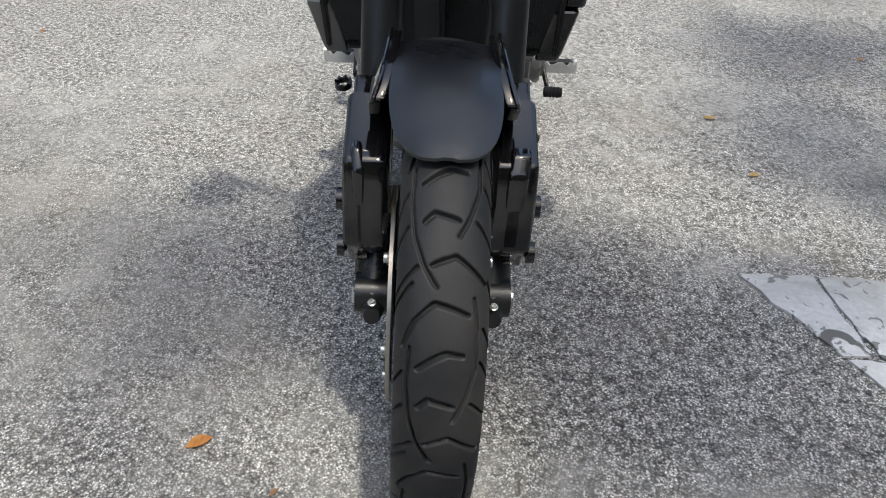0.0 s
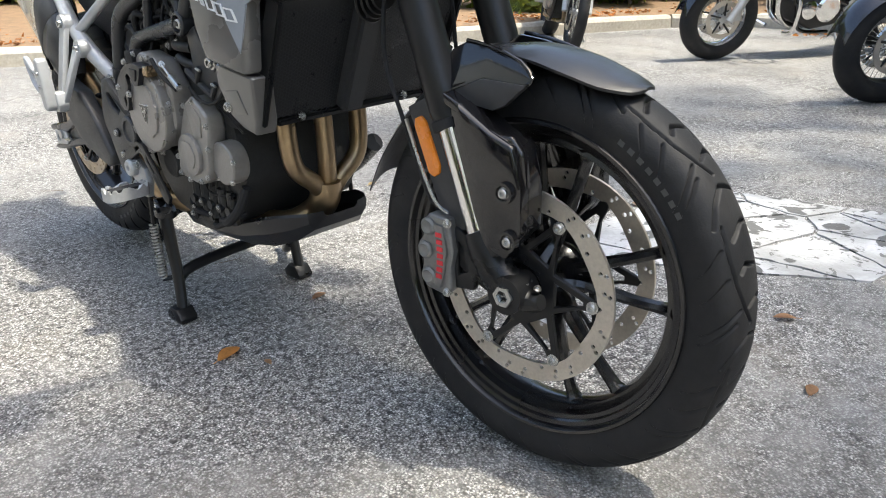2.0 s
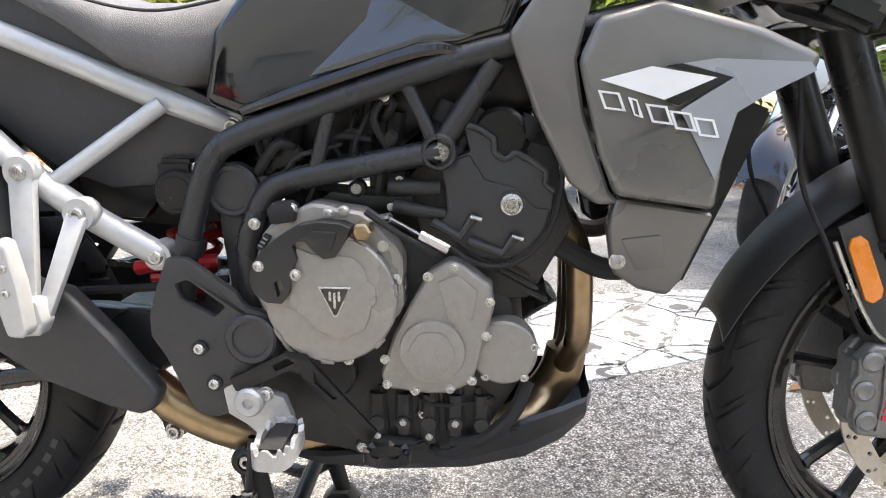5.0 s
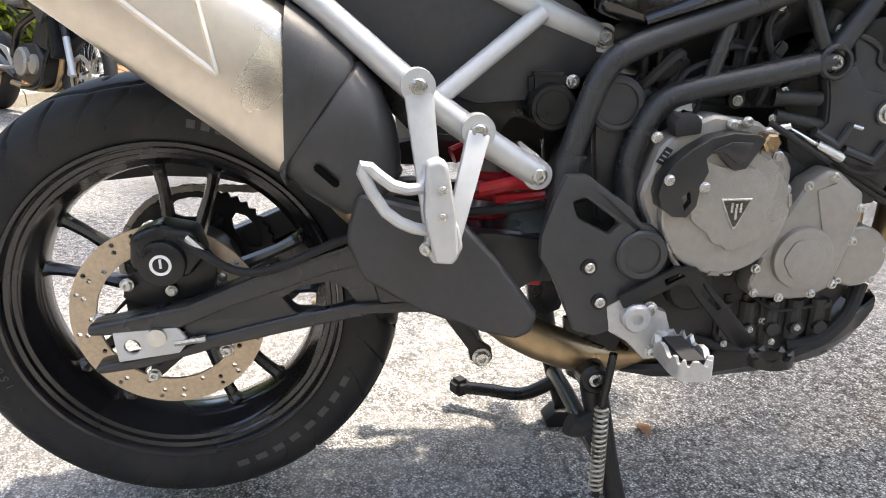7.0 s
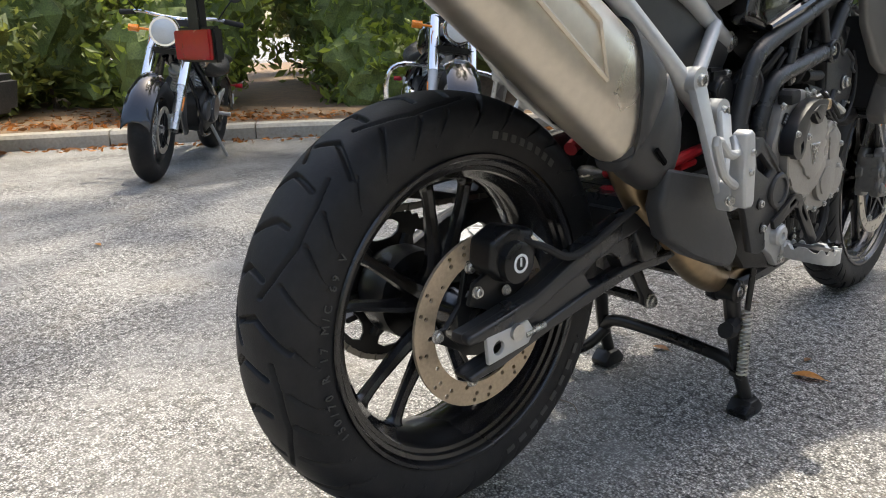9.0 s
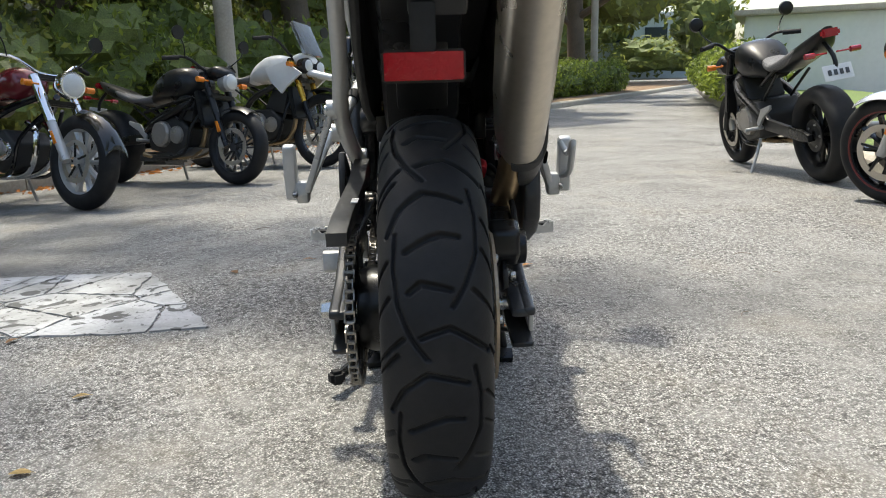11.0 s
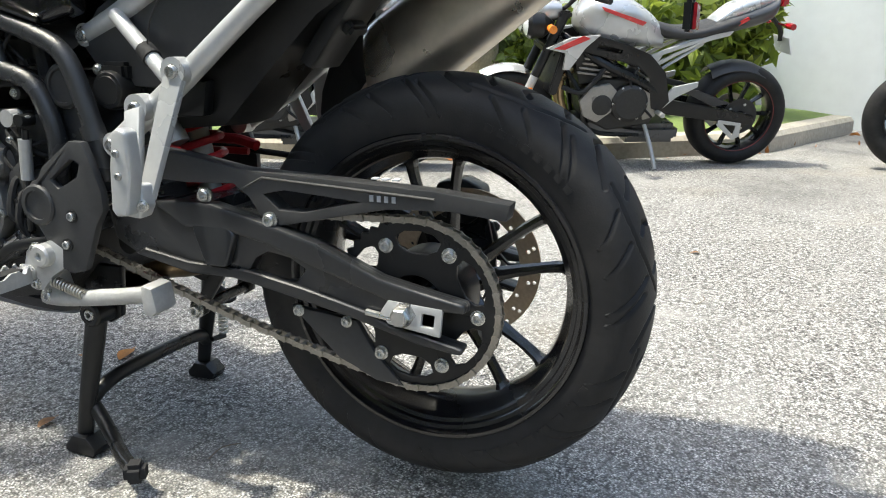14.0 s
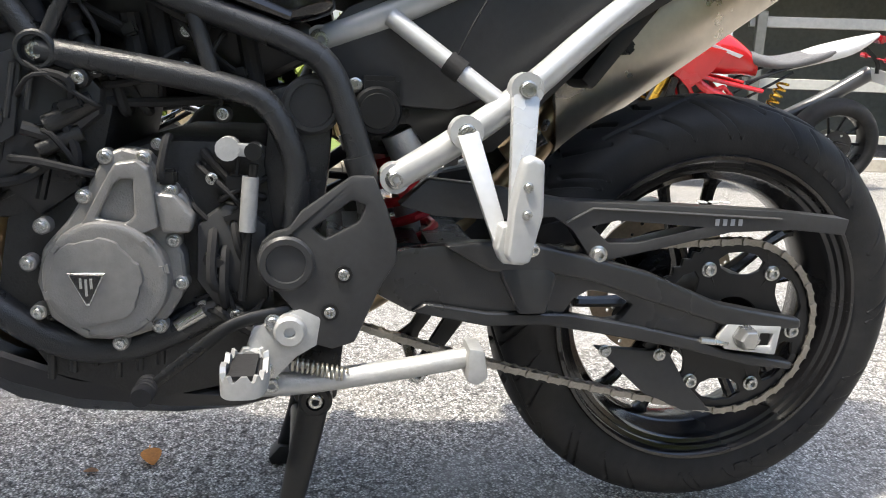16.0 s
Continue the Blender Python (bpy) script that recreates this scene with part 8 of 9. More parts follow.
    for s in (-1, 1):
        bm = bmesh.new(); rod(bm, (s * bw * 0.72, fy(top) + 0.09, bz + 0.012), (s * bw, fy(top) + 0.16, bz), 0.018, 12); part("grip", bm, M["rubber"], root)
        mi = new("mirror"); mi.parent = root
        bm = bmesh.new(); tube(bm, [(s * bw * 0.65, fy(top) + 0.06, bz + 0.02), (s * bw * 0.8, fy(top) + 0.0, bz + 0.10), (s * bw * 0.9, fy(top) + 0.02, bz + 0.17)], 0.005, 8, 3); part("mirror_stem", bm, M["black"], mi)
        bm = bmesh.new(); lathe(bm, [(-0.012, 0.03), (-0.012, 0.055), (0.01, 0.05), (0.02, 0.02)], (s * bw * 0.92, fy(top) + 0.02, bz + 0.19), 18, 'Y'); part("mirror_head", bm, M["black"], mi)
        bm = bmesh.new(); rod(bm, (s * 0.14, fy(hz) - 0.06, hz), (s * 0.24, fy(hz) - 0.07, hz), 0.007, 8); rod(bm, (s * 0.20, fy(hz) - 0.07, hz), (s * 0.26, fy(hz) - 0.07, hz), 0.022, 10); part("turn_signal", bm, M[o.get("signal", "orange")], root)
    # body
    ty0, ty1, tz0, tz1, tw = o.get("tank_box", (0.42, 0.92, 0.72, 1.0, 0.16))
    swoop("tank", [(ty0, tz0 + 0.10, tz1 - 0.09, tw * 0.4), (ty0 + 0.08, tz0 + 0.02, tz1, tw * 0.85), (ty0 + (ty1 - ty0) * 0.5, tz0, tz1, tw), (ty1 - 0.10, tz0, tz1 - 0.08, tw * 0.8), (ty1, tz0 - 0.01, tz1 - 0.17, tw * 0.5)], M[o.get("tank", "gloss")], root)
    if o.get("stripe"):
        for s in (-1, 1):
            bm = prism([(ty0 + 0.10, tz1 - 0.05), (ty1 - 0.14, tz1 - 0.13), (ty1 - 0.16, tz1 - 0.15), (ty0 + 0.12, tz1 - 0.075)], s * tw * 0.90, s * tw * 1.005, 0.002); part("tank_stripe", bm, M[o["stripe"]], root)
    sy0, sy1, sz = ty1 - 0.06, o.get("seat_end", wb + 0.02), o.get("seat_z", 0.78)
    if k == "cruiser":
        swoop("seat", [(sy0, sz - 0.02, sz + 0.10, 0.10), (sy0 + 0.2, sz - 0.06, sz + 0.04, 0.17), (sy0 + 0.42, sz - 0.04, sz + 0.09, 0.18), (sy0 + 0.5, sz, sz + 0.14, 0.12), (sy0 + 0.85, sz + 0.02, sz + 0.10, 0.11)], M["leather"], root)
        bm = bmesh.new(); rows = []
        for a in range(40, 175, 10):
            t = math.radians(a)
            rows.append((wb - (Rr + 0.05) * math.cos(t), Rr + (Rr + 0.05) * math.sin(t), Wr * 0.62, 0.10))
        arc_shell(bm, rows, 0, 0, 0.006, 10); part("rear_mudguard", bm, M[o.get("tank", "gloss")], root)
        if o.get("bags"):
            for s in (-1, 1):
                bm = bmesh.new(); box(bm, (s * 0.27, wb + 0.08, 0.55), (0.18, 0.50, 0.32), bev=0.05); part("saddlebag", bm, M["leather"], root, "black leather saddlebag")
    else:
        swoop("seat", [(sy0, sz - 0.03, sz + 0.06, 0.09), (sy0 + 0.18, sz - 0.05, sz + 0.02, 0.13), (sy0 + 0.38, sz - 0.02, sz + 0.06, 0.13), (sy0 + 0.62, sz + 0.07, sz + 0.14, 0.09)], M[o.get("seatm", "seat")], root)
        swoop("tail_cowl", [(sy0 + 0.25, sz - 0.06, sz + 0.0, 0.10), (sy0 + 0.45, sz - 0.01, sz + 0.09, 0.11), (sy0 + 0.68, sz + 0.06, sz + 0.16, 0.09), (sy1 + 0.12, sz + 0.17, sz + 0.20, 0.03)], M[o.get("tail", "black")], root)
        if o.get("tailstripe"):
            for s in (-1, 1):
                bm = prism([(sy0 + 0.40, sz + 0.03), (sy0 + 0.52, sz + 0.085), (sy0 + 0.53, sz + 0.07), (sy0 + 0.43, sz + 0.015)], s * 0.09, s * 0.115, 0.002); part("tail_stripe", bm, M[o["tailstripe"]], root)
        for s in (-1, 1):
            bm = bmesh.new(); tube(bm, [(s * 0.10, sy0 - 0.02, sz - 0.14), (s * 0.11, sy0 + 0.25, sz - 0.03), (s * 0.08, sy0 + 0.55, sz + 0.06)], 0.012, 8, 2); part("subframe_rail", bm, M[o.get("sub", "black")], root)
            bm = bmesh.new(); tube(bm, [(s * 0.10, sy0 + 0.0, sz - 0.24), (s * 0.11, sy0 + 0.28, sz - 0.06)], 0.010, 8, 1); part("subframe_rail", bm, M[o.get("sub", "black")], root)
    # tail lamp, plate holder
    ly, lz = (sy1 + 0.14, sz + 0.16) if k != "cruiser" else (wb + Rr + 0.02, Rr + 0.30)
    bm = bmesh.new(); box(bm, (0, ly, lz), (0.11, 0.05, 0.05), bev=0.012); part("tail_lamp", bm, M["refl"], root)
    bm = bmesh.new(); tube(bm, [(0, ly - 0.10, lz - 0.04), (0, ly + 0.02, lz - 0.14), (0, ly + 0.04, lz - 0.22)], 0.014, 8, 3); part("plate_bracket", bm, M["black"], root)
    bm = bmesh.new(); box(bm, (0, ly + 0.06, lz - 0.24), (0.18, 0.006, 0.10), Matrix.Rotation(0.35, 3, 'X'), 0.002); part("number_plate", bm, M["whitep"], root, "white plate with plain dark bars")
    for q in range(4):
        bm = bmesh.new(); box(bm, (-0.055 + q * 0.036, ly + 0.0655, lz - 0.238), (0.022, 0.003, 0.035), Matrix.Rotation(0.35, 3, 'X'), 0.001); part("lettering_bar", bm, M["dgrey"], root)
    for s in (-1, 1):
        bm = bmesh.new(); rod(bm, (s * 0.03, ly + 0.0, lz - 0.12), (s * 0.14, ly + 0.01, lz - 0.12), 0.006, 8); rod(bm, (s * 0.11, ly + 0.01, lz - 0.12), (s * 0.17, ly + 0.01, lz - 0.12), 0.018, 8); part("turn_signal", bm, M[o.get("rsignal", "refl")], root)
    # frame, engine
    fr = M[o.get("frame", "black")]
    for s in (-1, 1):
        bm = bmesh.new(); tube(bm, [(s * 0.05, fy(top - 0.1) + 0.06, top - 0.12), (s * 0.16, ty0 + 0.12, tz0 - 0.06), (s * 0.17, ty1 - 0.12, tz0 - 0.18), (s * 0.15, ty1 + 0.02, 0.42)], [0.022, 0.028, 0.028, 0.024], 10, 4); part("frame_spar", bm, fr, root)
        bm = bmesh.new(); tube(bm, [(s * 0.05, fy(top - 0.2) + 0.06, top - 0.22), (s * 0.13, ty0 + 0.02, 0.48), (s * 0.15, ty0 + 0.10, 0.25), (s * 0.14, ty1 - 0.1, 0.22)], 0.014, 8, 4); part("down_tube", bm, fr, root)
        if o.get("trellis"):
            for (a, b) in (((ty0 - 0.02, tz0 + 0.02), (ty0 + 0.14, 0.52)), ((ty0 + 0.14, 0.52), (ty0 + 0.26, tz0 - 0.06)), ((ty0 + 0.26, tz0 - 0.06), (ty1 - 0.02, 0.50)), ((ty0 - 0.02, tz0 + 0.02), (ty1 + 0.02, tz0 - 0.08)), ((ty0 + 0.0, 0.60), (ty0 + 0.26, tz0 - 0.06))):
                bm = bmesh.new(); rod(bm, (s * 0.15, *a), (s * 0.16, *b), 0.014, 8); part("trellis_tube", bm, fr, root)
        bm = prism([(ty1 - 0.02, 0.50), (ty1 + 0.06, 0.42), (wb - 0.05, Rr + 0.045), (wb + 0.06, Rr + 0.02), (wb + 0.06, Rr - 0.03), (wb - 0.05, Rr - 0.03), (ty1 + 0.0, 0.34)], s * (Wr / 2 + 0.015), s * (Wr / 2 + 0.05), 0.012); part("swingarm", bm, M[o.get("swing", "black")], root)
        bm = bmesh.new(); rod(bm, (s * 0.14, ty1 - 0.02, 0.36), (s * 0.27, ty1 - 0.02, 0.36), 0.014, 8); part("footpeg", bm, M["cast"], root)
        bm = prism([(ty1 + 0.06, 0.50), (ty1 + 0.20, 0.53), (ty1 + 0.20, 0.50), (ty1 + 0.08, 0.44), (ty1 - 0.01, 0.36), (ty1 - 0.03, 0.40)], s * 0.16, s * 0.18, 0.006); part("peg_hanger", bm, M[o.get("hanger", "cast")], root)
    em = M[o.get("engine", "engdark")]
    e = new("engine"); e.parent = root
    bm = prism([(ty0 + 0.08, 0.30), (ty0 + 0.04, 0.45), (ty0 + 0.16, 0.55), (ty1 - 0.08, 0.55), (ty1, 0.45), (ty1 - 0.04, 0.28), (ty0 + 0.2, 0.24)], -0.16, 0.16, 0.03, seg=3); part("crankcase", bm, em, e)
    for s in (-1, 1):
        bm = bmesh.new(); lathe(bm, [(s * 0.15, 0.11), (s * 0.19, 0.105), (s * 0.205, 0.085), (s * 0.205, 0.02)], (0, ty0 + (ty1 - ty0) * 0.62, 0.41), 30); part("engine_cover", bm, M[o.get("cover", "engine")], e)
        bm = bmesh.new(); lathe(bm, [(s * 0.15, 0.075), (s * 0.18, 0.07), (s * 0.19, 0.05)], (0, ty0 + (ty1 - ty0) * 0.30, 0.40), 26); part("engine_cover", bm, M[o.get("cover", "engine")], e)
        for q in range(6):
            a = q * 1.047
            bolt(e, s * 0.192, ty0 + (ty1 - ty0) * 0.62 + 0.095 * math.cos(a), 0.41 + 0.095 * math.sin(a), 0.007)
    if k == "cruiser" and not o.get("boxer"):
        for sgn, yc in ((-1, ty0 + 0.16), (1, ty0 + 0.36)):
            bm = bmesh.new(); d = Vector((0, sgn * 0.45, 1)).normalized()
            b0 = Vector((0, yc - sgn * 0.02, 0.50))
            lathe(bm, [(0.0, 0.05)] + [(q * 0.022 + w, r) for q in range(9) for w, r in ((0, 0.062), (0.001, 0.085), (0.012, 0.085), (0.013, 0.062))] + [(0.24, 0.062), (0.24, 0.03)], seg=18, axis='Z')
            o2 = part("cylinder", bm, M["cast"], e); o2.matrix_basis = Matrix.Translation(b0) @ d.to_track_quat('Z', 'X').to_matrix().to_4x4()
    elif o.get("boxer"):
        for s in (-1, 1):
            bm = bmesh.new(); lathe(bm, [(s * 0.15, 0.05)] + [(s * (0.16 + q * 0.02 + w), r) for q in range(7) for w, r in ((0, 0.055), (0.001, 0.075), (0.012, 0.075), (0.013, 0.055))] + [(s * 0.31, 0.055)], (0, ty0 + 0.22, 0.42), 16); part("cylinder", bm, M["cast"], e)
            bm = bmesh.new(); box(bm, (s * 0.33, ty0 + 0.22, 0.42), (0.10, 0.18, 0.13), bev=0.03); part("cylinder_head", bm, M["cast"], e)
    else:
        bm = prism([(ty0 + 0.02, 0.50), (ty0 - 0.03, 0.70), (ty0 + 0.16, 0.74), (ty0 + 0.26, 0.55)], -0.14, 0.14, 0.02); part("cylinder_block", bm, em, e)
        bm = bmesh.new(); box(bm, (0, ty0 - 0.10, 0.60), (0.34, 0.05, 0.30), Matrix.Rotation(-0.25, 3, 'X'), 0.008); part("radiator", bm, M["black"], root)
        if o.get("scoop"):
            for s in (-1, 1):
                # broad beam of the frame, ribbed castings and hoses round the engine
                bm = prism([(ty0 - 0.02, 0.765), (ty0 + 0.06, 0.785), (ty0 + 0.26, 0.735), (ty1 - 0.10, 0.68), (ty1 + 0.0, 0.58), (ty1 + 0.04, 0.42), (ty1 - 0.01, 0.36), (ty1 - 0.06, 0.38), (ty1 - 0.09, 0.55), (ty1 - 0.16, 0.615), (ty0 + 0.14, 0.665), (ty0 + 0.0, 0.70)],
                           s * 0.150, s * 0.186, 0.010, [[(ty0 + 0.10, 0.735), (ty0 + 0.24, 0.703), (ty0 + 0.23, 0.685), (ty0 + 0.09, 0.712)]], seg=2); part("frame_beam", bm, M["black"], root)
                bm = prism([(ty0 + 0.05, 0.335), (ty0 + 0.02, 0.42), (ty0 + 0.08, 0.50), (ty0 + 0.19, 0.52), (ty0 + 0.24, 0.47), (ty0 + 0.21, 0.36), (ty0 + 0.13, 0.30)], s * 0.15, s * 0.186, 0.008, seg=2); part("engine_cover", bm, M["engine"], e)
                bm = prism([(ty1 - 0.13, 0.50), (ty1 - 0.10, 0.56), (ty1 - 0.03, 0.55), (ty1 + 0.0, 0.47), (ty1 - 0.03, 0.33), (ty1 - 0.10, 0.31)], s * 0.15, s * 0.178, 0.008, seg=2); part("sprocket_cover", bm, M["engine"], e)
                for q in range(5):
                    bm = bmesh.new(); box(bm, (s * 0.145, ty0 + 0.10 + q * 0.006, 0.565 + q * 0.026), (0.03, 0.20 - q * 0.012, 0.010), Matrix.Rotation(-0.12, 3, 'X'), 0.003); part("cylinder_rib", bm, M["engine"], e)
                bm = bmesh.new(); tube(bm, [(s * 0.165, ty0 - 0.08, 0.50), (s * 0.18, ty0 + 0.02, 0.47), (s * 0.185, ty0 + 0.10, 0.54), (s * 0.17, ty0 + 0.16, 0.62)], 0.014, 8, 4); part("coolant_hose", bm, M["rubber"], e)
                bm = bmesh.new(); tube(bm, [(s * 0.17, ty1 - 0.16, 0.60), (s * 0.19, ty1 - 0.20, 0.52), (s * 0.195, ty1 - 0.12, 0.40), (s * 0.18, ty1 - 0.05, 0.33)], 0.007, 8, 4); part("cable", bm, M["rubber"], e)
                bm = prism([(sy0 - 0.05, sz - 0.13), (sy0 + 0.06, sz - 0.09), (sy0 + 0.34, sz - 0.005), (sy0 + 0.44, sz + 0.01), (sy0 + 0.42, sz - 0.015), (sy0 + 0.30, sz - 0.045), (sy0 + 0.12, sz - 0.13), (sy0 + 0.0, sz - 0.20), (sy0 - 0.05, sz - 0.17)], s * 0.115, s * 0.130, 0.005,
                           [[(sy0 + 0.05, sz - 0.12), (sy0 + 0.24, sz - 0.055), (sy0 + 0.11, sz - 0.115), (sy0 + 0.03, sz - 0.155)]]); part("subframe_plate", bm, M["alloy"], root)
                bm = prism([(wb - 0.20, Rr + 0.075), (wb - 0.34, 0.44), (ty1 + 0.06, 0.475), (ty1 + 0.08, 0.50), (wb - 0.30, 0.47), (wb - 0.10, Rr + 0.095)], s * (Wr / 2 + 0.03), s * (Wr / 2 + 0.045), 0.004); part("chain_guard", bm, M["plastic"], root)
                bm = prism([(wb - 0.02, Rr - 0.02), (wb - 0.16, Rr - 0.0), (wb - 0.17, Rr - 0.03), (wb - 0.06, Rr - 0.12), (wb - 0.02, Rr - 0.10)], s * (Wr / 2 + 0.052), s * (Wr / 2 + 0.058), 0.002, [[(wb - 0.05, Rr - 0.035), (wb - 0.13, Rr - 0.025), (wb - 0.06, Rr - 0.09)]]); part("lower_guard", bm, M["alloy"], root)
            bm = bmesh.new(); rows = []
            for a in range(60, 121, 10):
                t = math.radians(a)
                rows.append((wb - (Rr + 0.02) * math.cos(t) - 0.05, Rr + (Rr + 0.02) * math.sin(t), Wr * 0.50, 0.05))
            arc_shell(bm, rows, 0, 0, 0.004, 10); part("rear_hugger", bm, M["plastic"], root)
            swoop("seat_cowl", [(sy0 + 0.36, sz + 0.02, sz + 0.07, 0.07), (sy0 + 0.46, sz + 0.06, sz + 0.15, 0.085), (sy0 + 0.58, sz + 0.10, sz + 0.185, 0.075), (sy0 + 0.72, sz + 0.15, sz + 0.19, 0.03)], M["silver"], root, "silver pillion cowl")
            for s in (-1, 1):
                bm = prism([(ty0 - 0.20, 0.715), (ty0 - 0.06, 0.775), (ty0 + 0.10, 0.79), (ty0 + 0.02, 0.72), (ty0 - 0.06, 0.60), (ty0 - 0.10, 0.60), (ty0 - 0.09, 0.69)], s * 0.17, s * 0.20, 0.010, slope=lambda y, z, s=s: s * 0.02); part("radiator_cowl", bm, M[o["scoop"]], root)
                bm = prism([(ty0 - 0.16, 0.715), (ty0 + 0.0, 0.785), (ty0 + 0.04, 0.77), (ty0 - 0.10, 0.71)], s * 0.219, s * 0.224, 0.001); part("cowl_stripe", bm, M["redp"], root)
    # exhaust
    xm = M[o.get("exhaust", "dgrey")]
    ex_ = new("exhaust"); ex_.parent = root
    for q in (-0.06, 0.06):
        bm = bmesh.new(); tube(bm, [(q, ty0 + 0.04, 0.60), (q, ty0 - 0.06, 0.52), (q, ty0 - 0.03, 0.34), (q * 0.6, ty0 + 0.12, 0.24), (-0.08, ty1 - 0.1, 0.22), (-0.15, ty1 + 0.05, 0.25)], 0.021, 10, 4); part("header_pipe", bm, M[o.get("pipe", "header")], ex_)
    if o.get("muffler", "side") == "side":
        bm = bmesh.new(); tube(bm, [(-0.15, ty1, 0.25), (-0.20, ty1 + 0.2, 0.27), (-0.22, wb + 0.30, 0.32)], [0.03, 0.055, 0.055], 16, 3); part("muffler", bm, xm, ex_)
    elif o["muffler"] == "belly":
        bm = bmesh.new(); box(bm, (0, ty1 - 0.02, 0.215), (0.26, 0.34, 0.11), bev=0.03); part("muffler", bm, xm, ex_)
        bm = prism([(ty0 - 0.04, 0.30), (ty0 + 0.1, 0.235), (ty1 - 0.1, 0.20), (ty1 - 0.05, 0.23), (ty0 + 0.15, 0.29)], -0.15, 0.15, 0.015); part("belly_pan", bm, M[o.get("belly", "dgrey")], root)
    else:
        bm = bmesh.new(); tube(bm, [(-0.14, ty1, 0.30), (-0.17, wb - 0.1, 0.55), (-0.17, wb + 0.25, 0.78)], [0.026, 0.05, 0.055], 16, 3); part("muffler", bm, xm, ex_)
    if k == "cruiser":
        for s in (-1, 1):
            if o.get("guard"):
                bm = bmesh.new(); tube(bm, [(s * 0.06, 0.46, 0.62), (s * 0.30, 0.42, 0.60), (s * 0.36, 0.42, 0.48), (s * 0.30, 0.45, 0.28), (s * 0.12, 0.52, 0.22)], 0.016, 10, 5); part("crash_bar", bm, M["chrome"], root)
    if k == "adv":
        tip = o.get("beak", -0.28)
        swoop("beak", [(tip, 0.80, 0.82, 0.02), (tip * 0.36, 0.80, 0.86, 0.07), (0.12, 0.84, 0.92, 0.10)], M[o.get("cowl", "whitep")], root)
        bm = prism([(0.10, 1.05), (0.14, 1.04), (0.30, 1.34), (0.27, 1.36)], -0.13, 0.13, 0.004); part("windscreen", bm, M["screen"], root)
        for s in (-1, 1):
            bm = prism([(0.10, 0.86), (0.30, 0.98), (0.55, 0.93), (0.48, 0.80), (0.34, 0.68), (0.28, 0.74)], s * 0.17, s * 0.20, 0.01); part("side_panel", bm, M[o.get("cowl", "whitep")], root)
    if o.get("shock"):
        bm = bmesh.new(); coil(bm, (0.09, ty1 + 0.08, 0.45), (0.05, ty1 + 0.20, 0.72), 0.035, 0.009, 7); part("rear_shock", bm, M[o["shock"]], root)
    bm = bmesh.new(); tube(bm, [(0.13, ty1 - 0.08, 0.30), (0.20, ty1 - 0.04, 0.16), (0.26, ty1 - 0.02, 0.045)], 0.012, 10, 2); part("side_stand", bm, M["cast"], root)
    f = Vector((*facing, 0)).normalized()
    rz = math.atan2(f.x, -f.y)
    x, y = front
    root.matrix_basis = Matrix.Translation((x, y, ground_z(x, y) + 0.002)) @ Matrix.Rotation(rz, 4, 'Z') @ Matrix.Rotation(radians(o.get("lean", 9)), 4, 'Y')
    # both tyres stand on the sloping ground
    back = root.matrix_basis @ Vector((0, wb, 0))
    tilt = math.atan2(ground_z(back.x, back.y) - ground_z(x, y), wb)
    root.matrix_basis = Matrix.Translation((x, y, ground_z(x, y) + 0.002)) @ Matrix.Rotation(rz, 4, 'Z') @ Matrix.Rotation(tilt, 4, 'X') @ Matrix.Rotation(radians(o.get("lean", 9)), 4, 'Y')
    return root


OUT = (-0.85, 0.527)
cruiser = dict(kind="cruiser", wb=1.62, Rf=0.325, Rr=0.32, Wf=0.135, Wr=0.15, Hf=0.115, Hr=0.115, rake=0.54, head=0.90, fork="chrome", forklow="cast", fr=0.030, fr2=0.034, lamp="chrome", tank_box=(0.52, 1.0, 0.66, 0.90, 0.16), seat_z=0.66, barm="chrome", bar=1.00, barw=0.40, engine="engdark", cover="chrome", frame="gloss", exhaust="chrome", pipe="chrome", tank="gloss", rim="chrome", guard=True, disc=0.145, swing="gloss")
parked_bike((5.0, 2.15), OUT, dict(cruiser, bags=True, fender="navy", spokes=36), "black cruiser with chrome crash bars and saddlebags")
parked_bike((3.9, 0.62), (-0.80, 0.60), dict(cruiser, guard=False, tank="navy", fender="navy", spokes=36, rim="black", forklow="steel", freflect=True, lean=8, head=0.97, rake=0.60, cover="dgrey", exhaust="dgrey", pipe="dgrey"), "dark blue cruiser with bright fork legs")
parked_bike((2.45, -0.55), OUT, dict(cruiser, spokes=1, rim="whitep", fender="navy", freflect=True, bags=False, Wf=0.15), "black cruiser with a bright solid disc front wheel")
parked_bike((2.30, -2.30), OUT, dict(cruiser, boxer=True, tank="maroon", tank_box=(0.50, 0.98, 0.74, 0.98, 0.15), seat_z=0.72, guard=False, spokes=10, sw=0.016, rim="alloy", fender="gloss", freflect=True, forklow="alloy", lamp="chrome", Hf=0.10), "maroon twin-cylinder cruiser with silver cast wheels")
naked = dict(kind="naked", wb=1.42, Rf=0.30, Rr=0.318, Wf=0.12, Wr=0.185, rake=0.41, head=0.88, tank_box=(0.36, 0.86, 0.70, 0.98, 0.165), seat_z=0.79, twin=True, muffler="belly", disc=0.15)
parked_bike((1.50, -3.30), OUT, dict(naked, wb=1.55, Wr=0.24, Rr=0.33, twin=False, trellis=True, tank="black", tail="black", pipe="header", lamp="cast", freflect=True, spokes=14, sw=0.008, rim="dgrey", Wf=0.13, tank_box=(0.36, 0.90, 0.68, 0.95, 0.20), seat_z=0.72), "matt black muscle motorcycle with a low seat")
